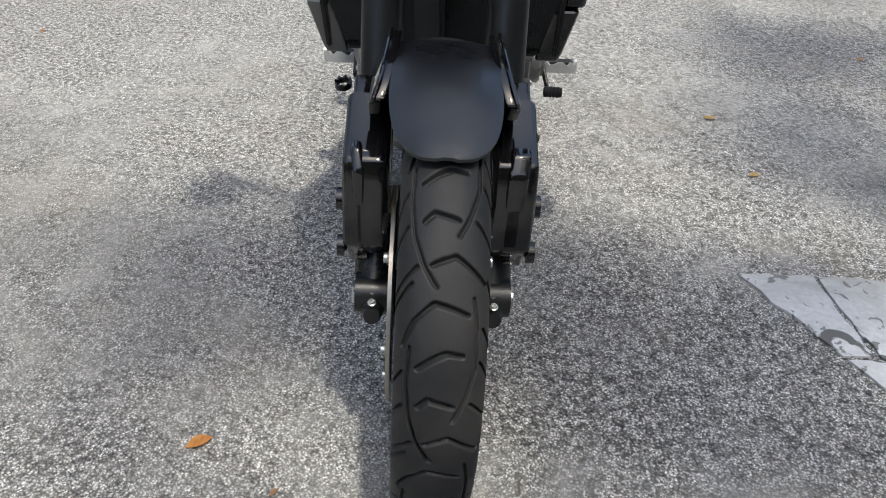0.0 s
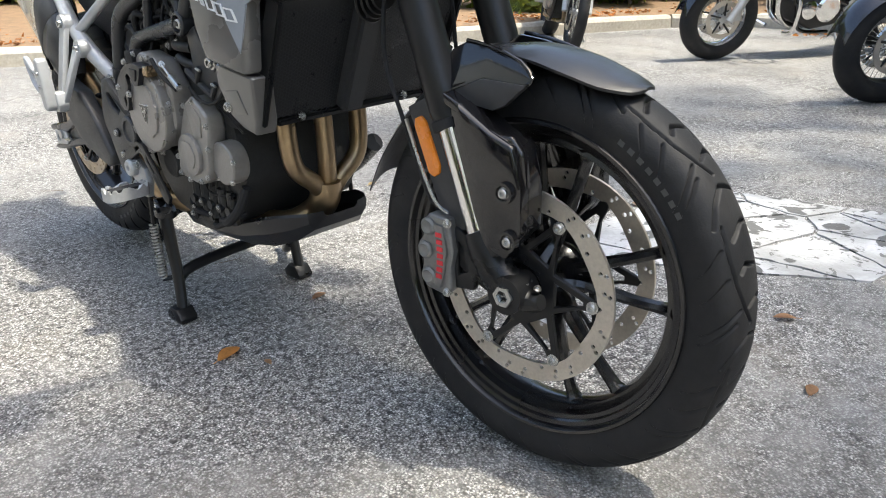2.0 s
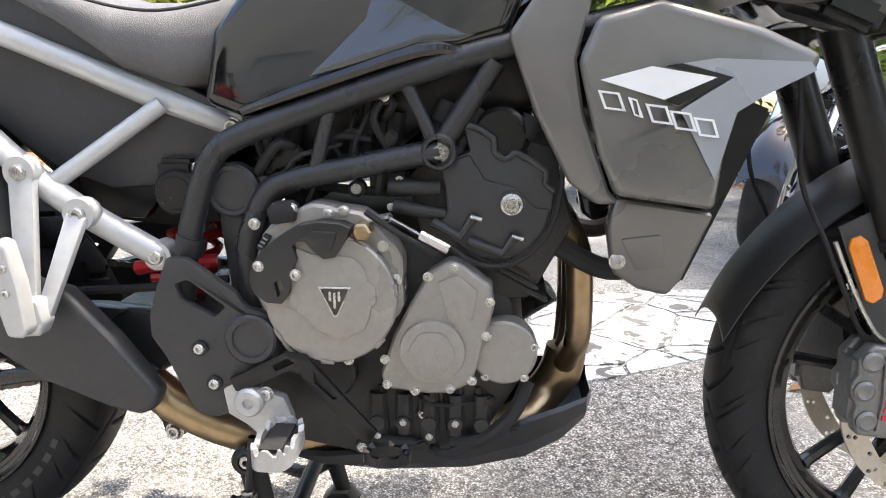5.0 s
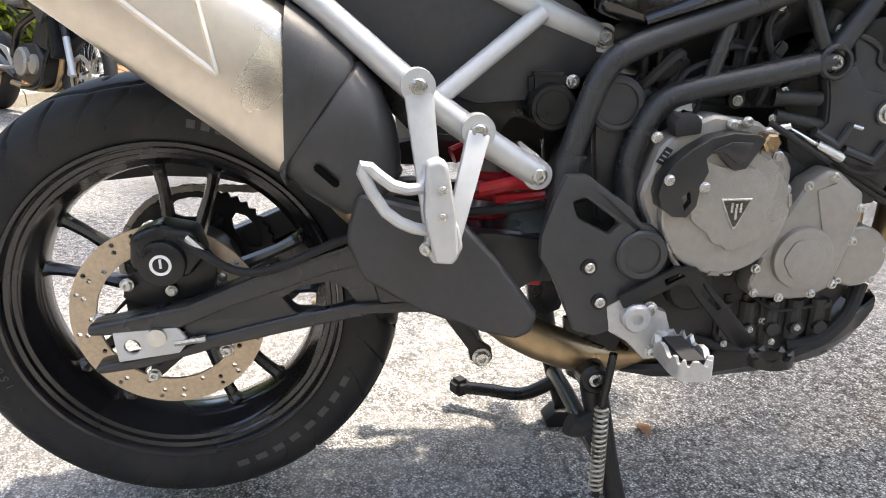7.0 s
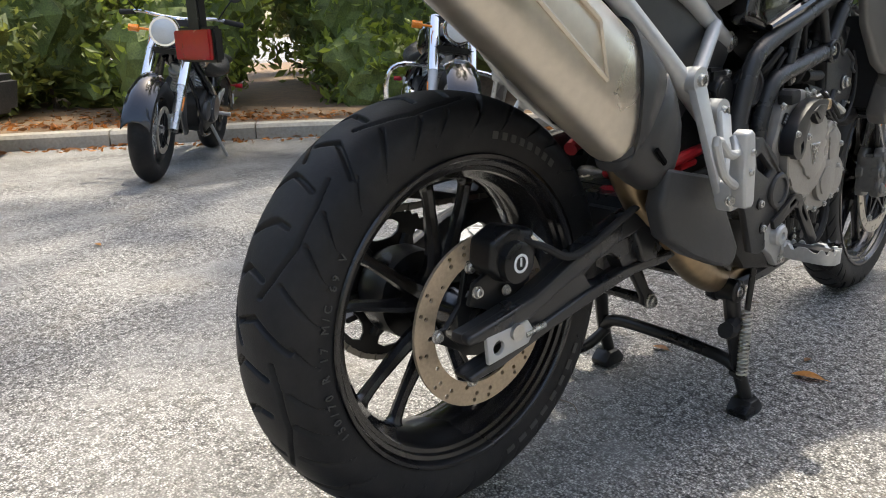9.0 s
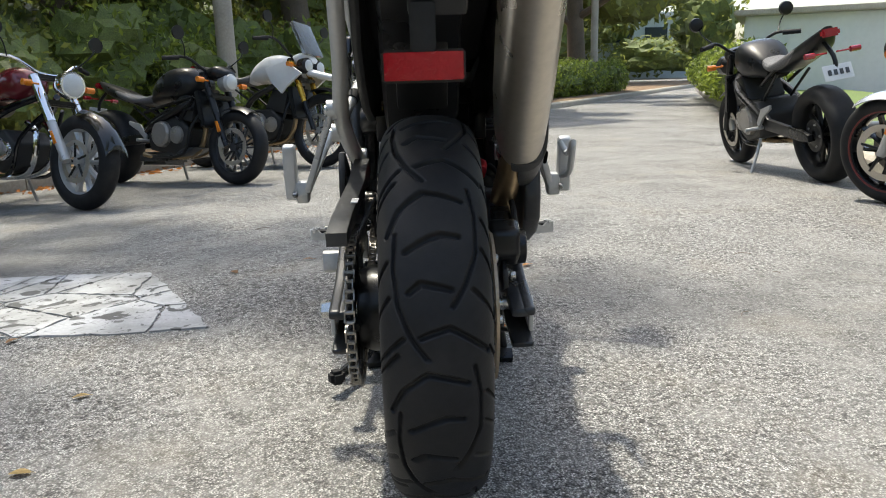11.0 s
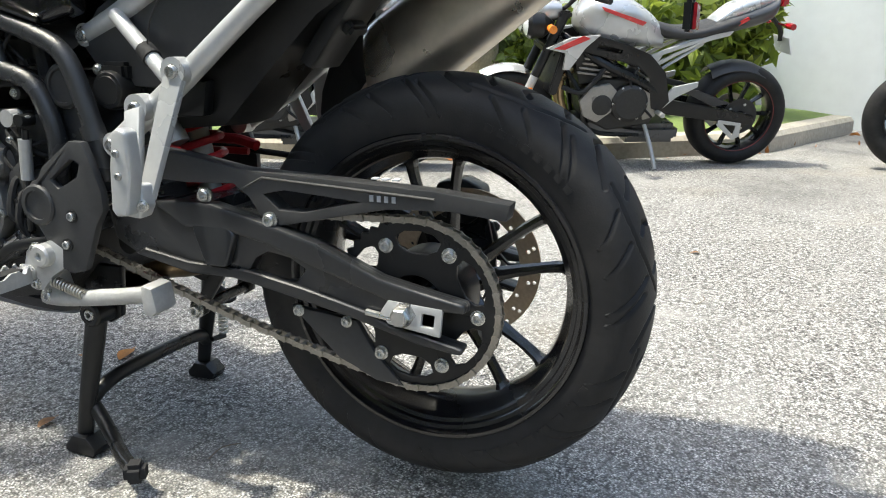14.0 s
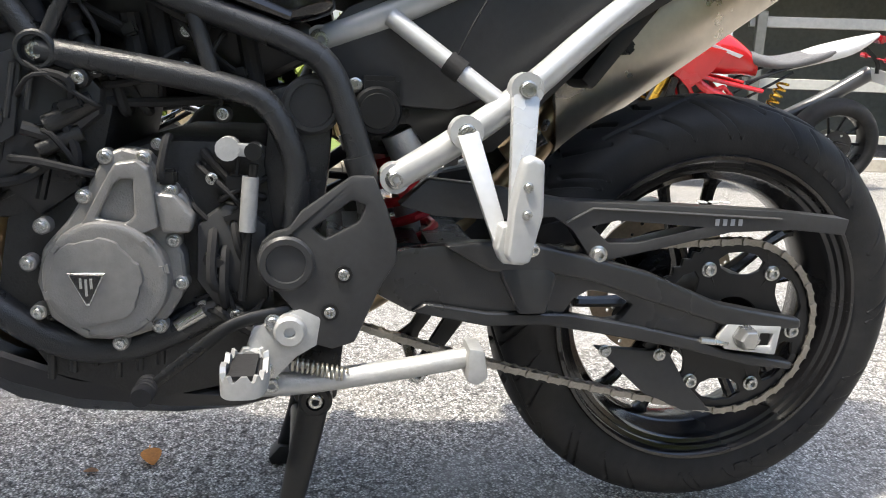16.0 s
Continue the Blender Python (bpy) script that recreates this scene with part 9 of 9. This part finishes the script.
parked_bike((0.95, -4.35), OUT, dict(naked, kind="adv", wb=1.55, Rf=0.345, Rr=0.325, Wf=0.09, Wr=0.15, Hf=0.075, head=1.0, fork="gold", tank="whitep", cowl="whitep", tail="black", spokes=36, rim="black", tank_box=(0.34, 0.86, 0.82, 1.06, 0.17), seat_z=0.86, bar=1.16, barw=0.44, muffler="high", exhaust="dgrey", fender="black"), "white adventure motorcycle with gold fork tubes")
parked_bike((4.55, 3.20), (-0.72, -0.70), dict(naked, kind="adv", wb=1.55, Rf=0.345, Rr=0.325, Wf=0.09, Wr=0.15, Hf=0.075, head=1.0, fork="black", forklow="alloy", tank="dgrey", cowl="dgrey", spokes=36, rim="black", tank_box=(0.34, 0.86, 0.82, 1.06, 0.17), seat_z=0.86, bar=1.16, barw=0.44, muffler="high"), "dark adventure motorcycle with spoked wheels")
parked_bike((-2.68, -3.45), (-0.02, -1.0), dict(naked, wb=1.42, tank="black", tail="black", fender="black", rim="black", spokes=10, lean=9, cowl="black", muffler="side", tank_box=(0.36, 0.84, 0.70, 0.97, 0.17)), "matt black naked motorcycle with a wide rear tyre")
trip = dict(naked, tape=True, Rf=0.288, Rr=0.302, Hr=0.092, Hf=0.078, seatm="leather", tank="silver", stripe="redp", tail="dgrey", tailstripe="redp", fender="silver", cowl="silver", scoop="silver", sub="alloy", freflect=True, spokes=10, rim="rim", hanger="alloy", swing="black", cover="engdark", rsignal="refl", fork="black", forklow="cast", belly="dgrey")
parked_bike((-2.48, -1.09), (0.37, -0.93), dict(trip, wb=1.36), "silver naked motorcycle with red stripes")
parked_bike((-3.25, 0.73), (0.44, -0.90), dict(trip, wb=1.39), "silver naked motorcycle with red stripes")
parked_bike((-3.90, 3.00), (-0.12, -1.0), dict(naked, kind="adv", wb=1.46, Rf=0.30, Rr=0.315, Wf=0.12, Wr=0.18, head=0.98, fork="gold", forklow="dgrey", tank="redp", cowl="redp", tail="whitep", frame="redp", trellis=True, spokes=10, sw=0.008, rim="black", tank_box=(0.32, 0.82, 0.76, 1.03, 0.14), seat_z=0.86, bar=1.13, barw=0.42, muffler="high", freflect=True, fender="black", shock="gold", stripe="whitep", beak=-0.08, disc=0.115, Hf=0.10), "red and white supermoto motorcycle with gold fork tubes")
U = Vector((-0.527, -0.85, 0)).normalized()     # along the left kerb, away from the near corner
NL = Vector((0.85, -0.527, 0)).normalized()     # outwards over the left kerb


def kl(t, w):
    """A place t metres along the left kerb from its corner and w metres behind it."""
    p = Vector((7.4, 2.3, 0)) + U * t + NL * w
    return p.x, p.y


# bank of shrubs and trees behind the left kerb
rs0 = random.Random(11)
for i in range(12):
    t0 = 0.3 + i * 2.3
    cen = []
    for k in range(9):
        x, y = kl(t0 + rs0.uniform(0, 2.2), rs0.uniform(1.0, 3.6))
        h = rs0.uniform(0.5, 1.1)
        cen.append((x, y, ground_z(x, y) + 0.1 + h * rs0.uniform(0.5, 1.3), rs0.uniform(0.5, 0.9), rs0.uniform(0.5, 0.9), h * 0.75))
    if i >= 6:
        continue
    shrub("shrub", cen, 4200, 0.06, "leafb" if i % 3 else "leaf", "dense leafy green shrub behind the kerb")
# taller thicket behind it
thick = []
for i in range(120):
    x, y = kl(rs0.uniform(-4, 24), rs0.uniform(4.0, 9.0))
    thick.append((x, y, rs0.uniform(0.6, 4.6) if i < 70 else rs0.uniform(5, 10), rs0.uniform(0.8, 1.7), rs0.uniform(0.8, 1.7), rs0.uniform(0.7, 1.4)))
tagged(new("thicket", scatter("thicket", 90000, blobs(thick, 0.5), 0.095, M["leaf"], "", False)), "dense green thicket under the trees", "woods", kind="stuff")
# filler lumps behind the leaves close the sky gaps
tagged(part("thicket_filler", cores(thick, 0.6), M["core"], None, "", 0.12), "solid filler inside the thicket, with shade put into its green", "woods", kind="stuff")
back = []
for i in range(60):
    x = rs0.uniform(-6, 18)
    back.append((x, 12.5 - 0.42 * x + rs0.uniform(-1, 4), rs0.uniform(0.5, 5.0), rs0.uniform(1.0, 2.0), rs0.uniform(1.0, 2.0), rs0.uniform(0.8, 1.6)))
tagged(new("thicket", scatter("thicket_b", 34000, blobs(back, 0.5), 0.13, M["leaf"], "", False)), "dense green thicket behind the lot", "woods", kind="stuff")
tagged(part("thicket_filler", cores(back, 0.6), M["core"], None, "", 0.12), "solid filler inside the thicket, with shade put into its green", "woods", kind="stuff")
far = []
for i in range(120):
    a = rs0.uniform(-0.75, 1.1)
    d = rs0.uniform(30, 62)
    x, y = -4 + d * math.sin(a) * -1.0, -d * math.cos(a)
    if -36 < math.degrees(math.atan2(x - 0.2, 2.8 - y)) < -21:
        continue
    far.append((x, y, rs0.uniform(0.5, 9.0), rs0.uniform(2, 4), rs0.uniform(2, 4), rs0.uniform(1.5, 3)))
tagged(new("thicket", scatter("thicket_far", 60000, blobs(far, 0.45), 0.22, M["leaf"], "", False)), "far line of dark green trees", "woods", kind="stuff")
tagged(part("thicket_filler", cores(far, 0.75), M["core"], None, "", 0.12), "solid filler inside the thicket, with shade put into its green", "woods", kind="stuff")
# clipped hedge along the far left kerb
cen = []
for k in range(46):
    x, y = kl(13.0 + k * 0.33, 0.95 + 0.08 * math.sin(k))
    cen.append((x, y, ground_z(x, y) + 0.62, 0.42, 0.42, 0.55))
shrub("hedge", cen, 26000, 0.045, "leafb", "clipped bright green hedge along the kerb", "hedge")
# trees
for (tt, w, r, h, sp, n, sd, lab) in ((6.0, 1.6, 0.33, 8.5, 3.6, 9000, 1, "broad tree with a thick grey trunk behind the kerb"), (15.4, 3.4, 0.3, 9, 3.6, 8000, 2, "tree with a dark trunk behind the hedge"),
                                      (18.8, 3.0, 0.36, 9.5, 4.0, 8000, 3, "tree with a dark trunk behind the hedge"), (-1.2, 3.0, 0.28, 8, 3.4, 8000, 4, "leafy tree near the corner of the kerb"), (11.5, 5.0, 0.25, 8, 3.2, 7000, 5, "slim tree in the thicket"), (27.0, 2.0, 0.3, 9, 4.2, 8000, 6, "tree beside the road")):
    x, y = kl(tt, w)
    big = tree(x, y, r, h, sp, n, sd, lab, dense=sd != 1)
    if sd == 1:
        # long limbs that reach out over the lot
        rs1 = random.Random(5)
        reach = []
        for (ex, ey) in ((3.3, -0.7), (2.6, -2.0), (2.9, -3.6), (4.4, -1.2), (1.3, -2.8), (1.9, -2.5), (0.55, -2.6)):
            s_, e_ = Vector((x, y, 4.2)), Vector((ex, ey, 7.0))
            bm = bmesh.new(); tube(bm, [s_, s_.lerp(e_, 0.5) + Vector((0, 0, 0.5)), e_], [0.14, 0.08, 0.03], 8, 4); part("limb", bm, M["bark"], big)
            for q in range(7):
                c = s_.lerp(e_, rs1.uniform(0.55, 1.08)) + Vector((rs1.uniform(-0.7, 0.5), rs1.uniform(-0.9, 0.9), rs1.uniform(0.2, 0.9)))
                rr = rs1.uniform(0.22, 0.5)
                reach.append((c.x, c.y, c.z, rr, rr, rr * 0.6))
        ob = new("crown", scatter("reach", 6000, blobs(reach, 0.0), 0.08, M["leaf"], "", False)); ob.parent = big
# tall palm-like trunks and a plain pole
def post(x, y, r, h, material, name, label, cat):
    bm = bmesh.new(); z = ground_z(x, y)
    tube(bm, [(x, y, z - 0.1), (x, y, z + h * 0.5), (x + 0.03, y, z + h)], [r * 1.1, r, r * 0.92], 16, 3)
    return tagged(part(name, bm, material), label, cat)


post(*kl(10.6, 0.7), 0.11, 8, M["pole"], "utility_pole", "plain weathered grey utility pole behind the kerb", "pole")
post(*kl(25.0, 0.8), 0.10, 8, M["pole"], "utility_pole", "plain weathered grey utility pole beside the road", "pole")
# right side: trunk, shrubs, wall
tree(-4.75, 0.05, 0.19, 9, 2.2, 2200, 21, "palm-like tree with a straight grey-brown trunk on the grass strip", "bark2", 4.5)
tree(-6.0, -3.8, 0.17, 9, 2.2, 2200, 22, "straight grey-brown trunk on the grass strip", "bark2", 4.5)
for k, (x, y) in enumerate(((-5.3, -1.6), (-5.35, -0.4), (-5.2, 0.7), (-5.35, 1.5), (-5.7, -2.6))):
    cen = [(x + rs0.uniform(-0.35, 0.35), y + rs0.uniform(-0.6, 0.6), 0.32 + rs0.uniform(0, (0.36, 0.34, 0.58, 0.62, 0.40)[k]), rs0.uniform(0.25, 0.45), rs0.uniform(0.25, 0.45), rs0.uniform(0.2, 0.4)) for _ in range(8)]
    shrub("shrub", cen, 3800, 0.075, "leafb", "bright green leafy shrub in front of the wall")
cen = [(-6.3 + rs0.uniform(-0.12, 0.12), -6.2 + rs0.uniform(-0.12, 0.12), 0.3 + k * 0.33, 0.46 - k * 0.02, 0.46 - k * 0.02, 0.4) for k in range(11)]
shrub("cypress", cen, 7000, 0.06, "leafd", "dark dense upright evergreen", "evergreen tree")
cen = [(-5.1 - 0.32 * k, -9 - k * 1.0, 0.6, 0.6, 0.7, 0.5) for k in range(10)]
shrub("hedge", cen, 9000, 0.06, "leafb", "clipped green hedge along the far road", "hedge")

# building on the right: the wall runs beside the strip
WD = Vector((0.27, 0.963, 0)).normalized()
WN = Vector((WD.y, -WD.x, 0))                    # towards the lot
WO = Vector((-6.12, 3.03, 0))
wall = tagged(new("wall_right"), "pale grey painted building wall", "wall", kind="structure")


def wp(t, out, z):
    p = WO + WD * t + WN * out
    return p.x, p.y, z


def wall_box(name, t0, t1, o0, o1, z0, z1, material, parent, label=""):
    bm = bmesh.new()
    lo = [bm.verts.new(wp(t, o, z0)) for t, o in ((t0, o0), (t1, o0), (t1, o1), (t0, o1))]
    hi = [bm.verts.new(wp(t, o, z1)) for t, o in ((t0, o0), (t1, o0), (t1, o1), (t0, o1))]
    bridge(bm, [lo, hi])
    bmesh.ops.bevel(bm, geom=bm.edges[:], offset=0.004, segments=1, affect='EDGES')
    return part(name, bm, material, parent, label)


DOOR0, DOOR1 = 0.13, 1.08
WIN0, WIN1 = -6.7, -5.3
wall_box("wall_section", -14.0, WIN0, -0.2, 0, -0.3, 5.0, M["wall"], wall)
wall_box("wall_section", WIN0, WIN1, -0.2, 0, -0.3, 1.45, M["wall"], wall)
wall_box("wall_section", WIN0, WIN1, -0.2, 0, 2.7, 5.0, M["wall"], wall)
wall_box("wall_section", WIN1, DOOR0, -0.2, 0, -0.3, 5.0, M["wall"], wall)
wall_box("wall_section", DOOR0, DOOR1, -0.2, 0, 2.12, 5.0, M["wall"], wall)
BAY0, BAY1 = 1.75, 5.2
wall_box("wall_section", DOOR1, BAY0, -0.2, 0, -0.3, 5.0, M["wall"], wall)
wall_box("wall_section", BAY0, BAY1, -0.2, 0, 2.6, 5.0, M["wall"], wall)
wall_box("wall_section", BAY1, 9.0, -0.2, 0, -0.3, 5.0, M["wall"], wall)
# bay interior: its darkness is partly in the wall colour
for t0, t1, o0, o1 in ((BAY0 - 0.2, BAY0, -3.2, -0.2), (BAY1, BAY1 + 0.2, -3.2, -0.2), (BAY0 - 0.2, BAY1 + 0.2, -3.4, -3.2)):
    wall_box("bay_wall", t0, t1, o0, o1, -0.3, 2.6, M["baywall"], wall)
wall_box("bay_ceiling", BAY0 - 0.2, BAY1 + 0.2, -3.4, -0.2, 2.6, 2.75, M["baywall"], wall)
rail = tagged(new("guard_rail"), "white painted horizontal rails across a dark open bay", "rail")
for z0, z1 in ((0.16, 0.24), (0.66, 0.76), (1.24, 1.34)):
    wall_box("rail_board", BAY0 + 0.25, BAY1, -0.5, -0.44, z0, z1, M["railp"], rail)
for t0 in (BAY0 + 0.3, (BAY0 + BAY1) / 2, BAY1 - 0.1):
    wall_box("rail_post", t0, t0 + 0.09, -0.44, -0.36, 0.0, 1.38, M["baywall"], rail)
wall_box("wall_section", -14.0, -13.8, -8, -0.2, -0.3, 5.0, M["wall"], wall)
wall_box("roof_edge", -14.1, 9.1, -8, 0.06, 5.0, 5.15, M["wall"], wall)
dr = tagged(new("door_1"), "closed pale blue-grey metal door in the wall", "door", kind="structure")
wall_box("door_leaf", DOOR0 + 0.03, DOOR1 - 0.03, -0.10, -0.055, 0.02, 2.09, M["door"], dr)
for t in (DOOR0, DOOR1 - 0.028):
    wall_box("door_frame", t, t + 0.028, -0.14, 0.012, 0.0, 2.12, M["door"], dr)
bm = bmesh.new(); bmesh.ops.create_uvsphere(bm, u_segments=14, v_segments=8, radius=0.035); o_ = part("door_knob", bm, M["steel"], dr); o_.matrix_basis = Matrix.Translation(wp(DOOR0 + 0.11, -0.01, 0.98))
box_ = tagged(new("letter_box"), "white metal letter box on the door", "letter box")
for (a, b, c, d, e, f_, m_) in ((0.36, 0.66, -0.053, 0.03, 0.93, 1.02, "white"), (0.35, 0.67, -0.053, 0.06, 1.02, 1.035, "white")):
    wall_box("box_panel", a, b, c, d, e, f_, M[m_], box_)
wall_box("lettering_bar", 0.42, 0.58, 0.031, 0.033, 0.975, 0.99, M["letter"], box_)
wn = tagged(new("window_1"), "dark window in the pale wall", "window", kind="structure")
wall_box("window_pane", WIN0 + 0.06, WIN1 - 0.06, -0.12, -0.11, 1.51, 2.64, M["glass"], wn)
for a, b, c, d in ((WIN0, WIN1, 1.45, 1.51), (WIN0, WIN1, 2.64, 2.7)):
    wall_box("window_frame", a, b, -0.15, -0.05, c, d, M["white"], wn)
for a, b in ((WIN0, WIN0 + 0.06), (WIN1 - 0.06, WIN1), ((WIN0 + WIN1) / 2 - 0.03, (WIN0 + WIN1) / 2 + 0.03)):
    wall_box("window_frame", a, b, -0.15, -0.05, 1.51, 2.64, M["white"], wn)
st_ = tagged(new("wheel_stop"), "low weathered concrete wheel stop by the wall", "wheel stop")
wall_box("stop_block", 2.1, 3.6, 0.5, 0.66, 0.0, 0.11, M["kerb"], st_)

# low far building beyond the road
def far_building():
    b = tagged(new("far_building"), "low pale green building with window bands far off", "building")
    bm = bmesh.new(); box(bm, (-15.0, -62, 2.2), (18, 6, 5.0), bev=0.05); part("wall", bm, mat("far_render", (0.50, 0.56, 0.54), 0.8), b)
    bm = bmesh.new(); box(bm, (-15.0, -62, 4.8), (18.8, 6.8, 0.35), bev=0.05); part("roof", bm, M["wall"], b)
    for k in range(6):
        for z in (1.2, 3.3):
            bm = bmesh.new(); box(bm, (-22.0 + k * 2.8, -58.97, z), (1.8, 0.12, 1.1), bev=0.02); part("window", bm, M["glass"], b)
far_building()
# small pale outbuilding beyond the right-hand bikes
shed = tagged(new("outbuilding"), "low pale rendered outbuilding behind the parked bikes", "building")
RZ = Matrix.Rotation(radians(-25), 3, 'Z')
bm = bmesh.new(); box(bm, (-11.2, -17.0, 0.4), (5.0, 4.0, 3.0), RZ, 0.03); part("wall", bm, M["wall"], shed)
bm = bmesh.new(); box(bm, (-11.2, -17.0, 1.96), (5.5, 4.5, 0.14), RZ, 0.03); part("roof", bm, M["kerb"], shed)
# green garden chair behind the kerb
ch = tagged(new("garden_chair"), "dark green slatted garden chair behind the kerb", "chair")
M["green"] = mat("green_plastic", (0.02, 0.10, 0.075), 0.5)
def chair(parent):
    for s in (-1, 1):
        bm = bmesh.new(); box(bm, (s * 0.29, 0.0, 0.26), (0.03, 0.09, 0.52), bev=0.006); part("front_leg", bm, M["green"], parent)
        bm = bmesh.new(); box(bm, (s * 0.31, 0.30, 0.535), (0.12, 0.72, 0.025), bev=0.006); part("arm", bm, M["green"], parent)
        bm = bmesh.new(); box(bm, (s * 0.26, 0.36, 0.18), (0.03, 0.85, 0.10), Matrix.Rotation(-0.25, 3, 'X'), 0.006); part("rear_leg", bm, M["green"], parent)
    for k in range(6):
        bm = bmesh.new(); box(bm, (0, 0.05 + k * 0.09, 0.36 - k * 0.022), (0.54, 0.075, 0.02), Matrix.Rotation(-0.24, 3, 'X'), 0.005); part("seat_slat", bm, M["green"], parent)
    for k in range(5):
        bm = bmesh.new(); box(bm, (-0.22 + k * 0.11, 0.66, 0.68), (0.095, 0.02, 0.80 - 0.06 * abs(k - 2)), Matrix.Rotation(-0.35, 3, 'X'), 0.005); part("back_slat", bm, M["green"], parent)
chair(ch)
_x, _y = 8.25, 2.75
ch.matrix_basis = pose(_x, _y, ground_z(_x, _y) + 0.14, 0, 0, -100)
# leafy shrubs round the corner of the kerb, behind the chair
rs2 = random.Random(31)
for (bx, by) in ((9.6, 1.7), (9.75, 3.0), (9.1, 4.3), (8.0, 5.1), (6.8, 5.6)):
    cen = []
    for k in range(9):
        x, y, h = bx + rs2.uniform(-0.45, 0.45), by + rs2.uniform(-0.6, 0.6), rs2.uniform(0.5, 0.9)
        cen.append((x, y, ground_z(x, y) + 0.05 + h * rs2.uniform(0.4, 1.5), rs2.uniform(0.4, 0.6), rs2.uniform(0.4, 0.6), h * 0.7))
    shrub("shrub", cen, 4200, 0.06, "leafb", "dense leafy green shrub behind the kerb")
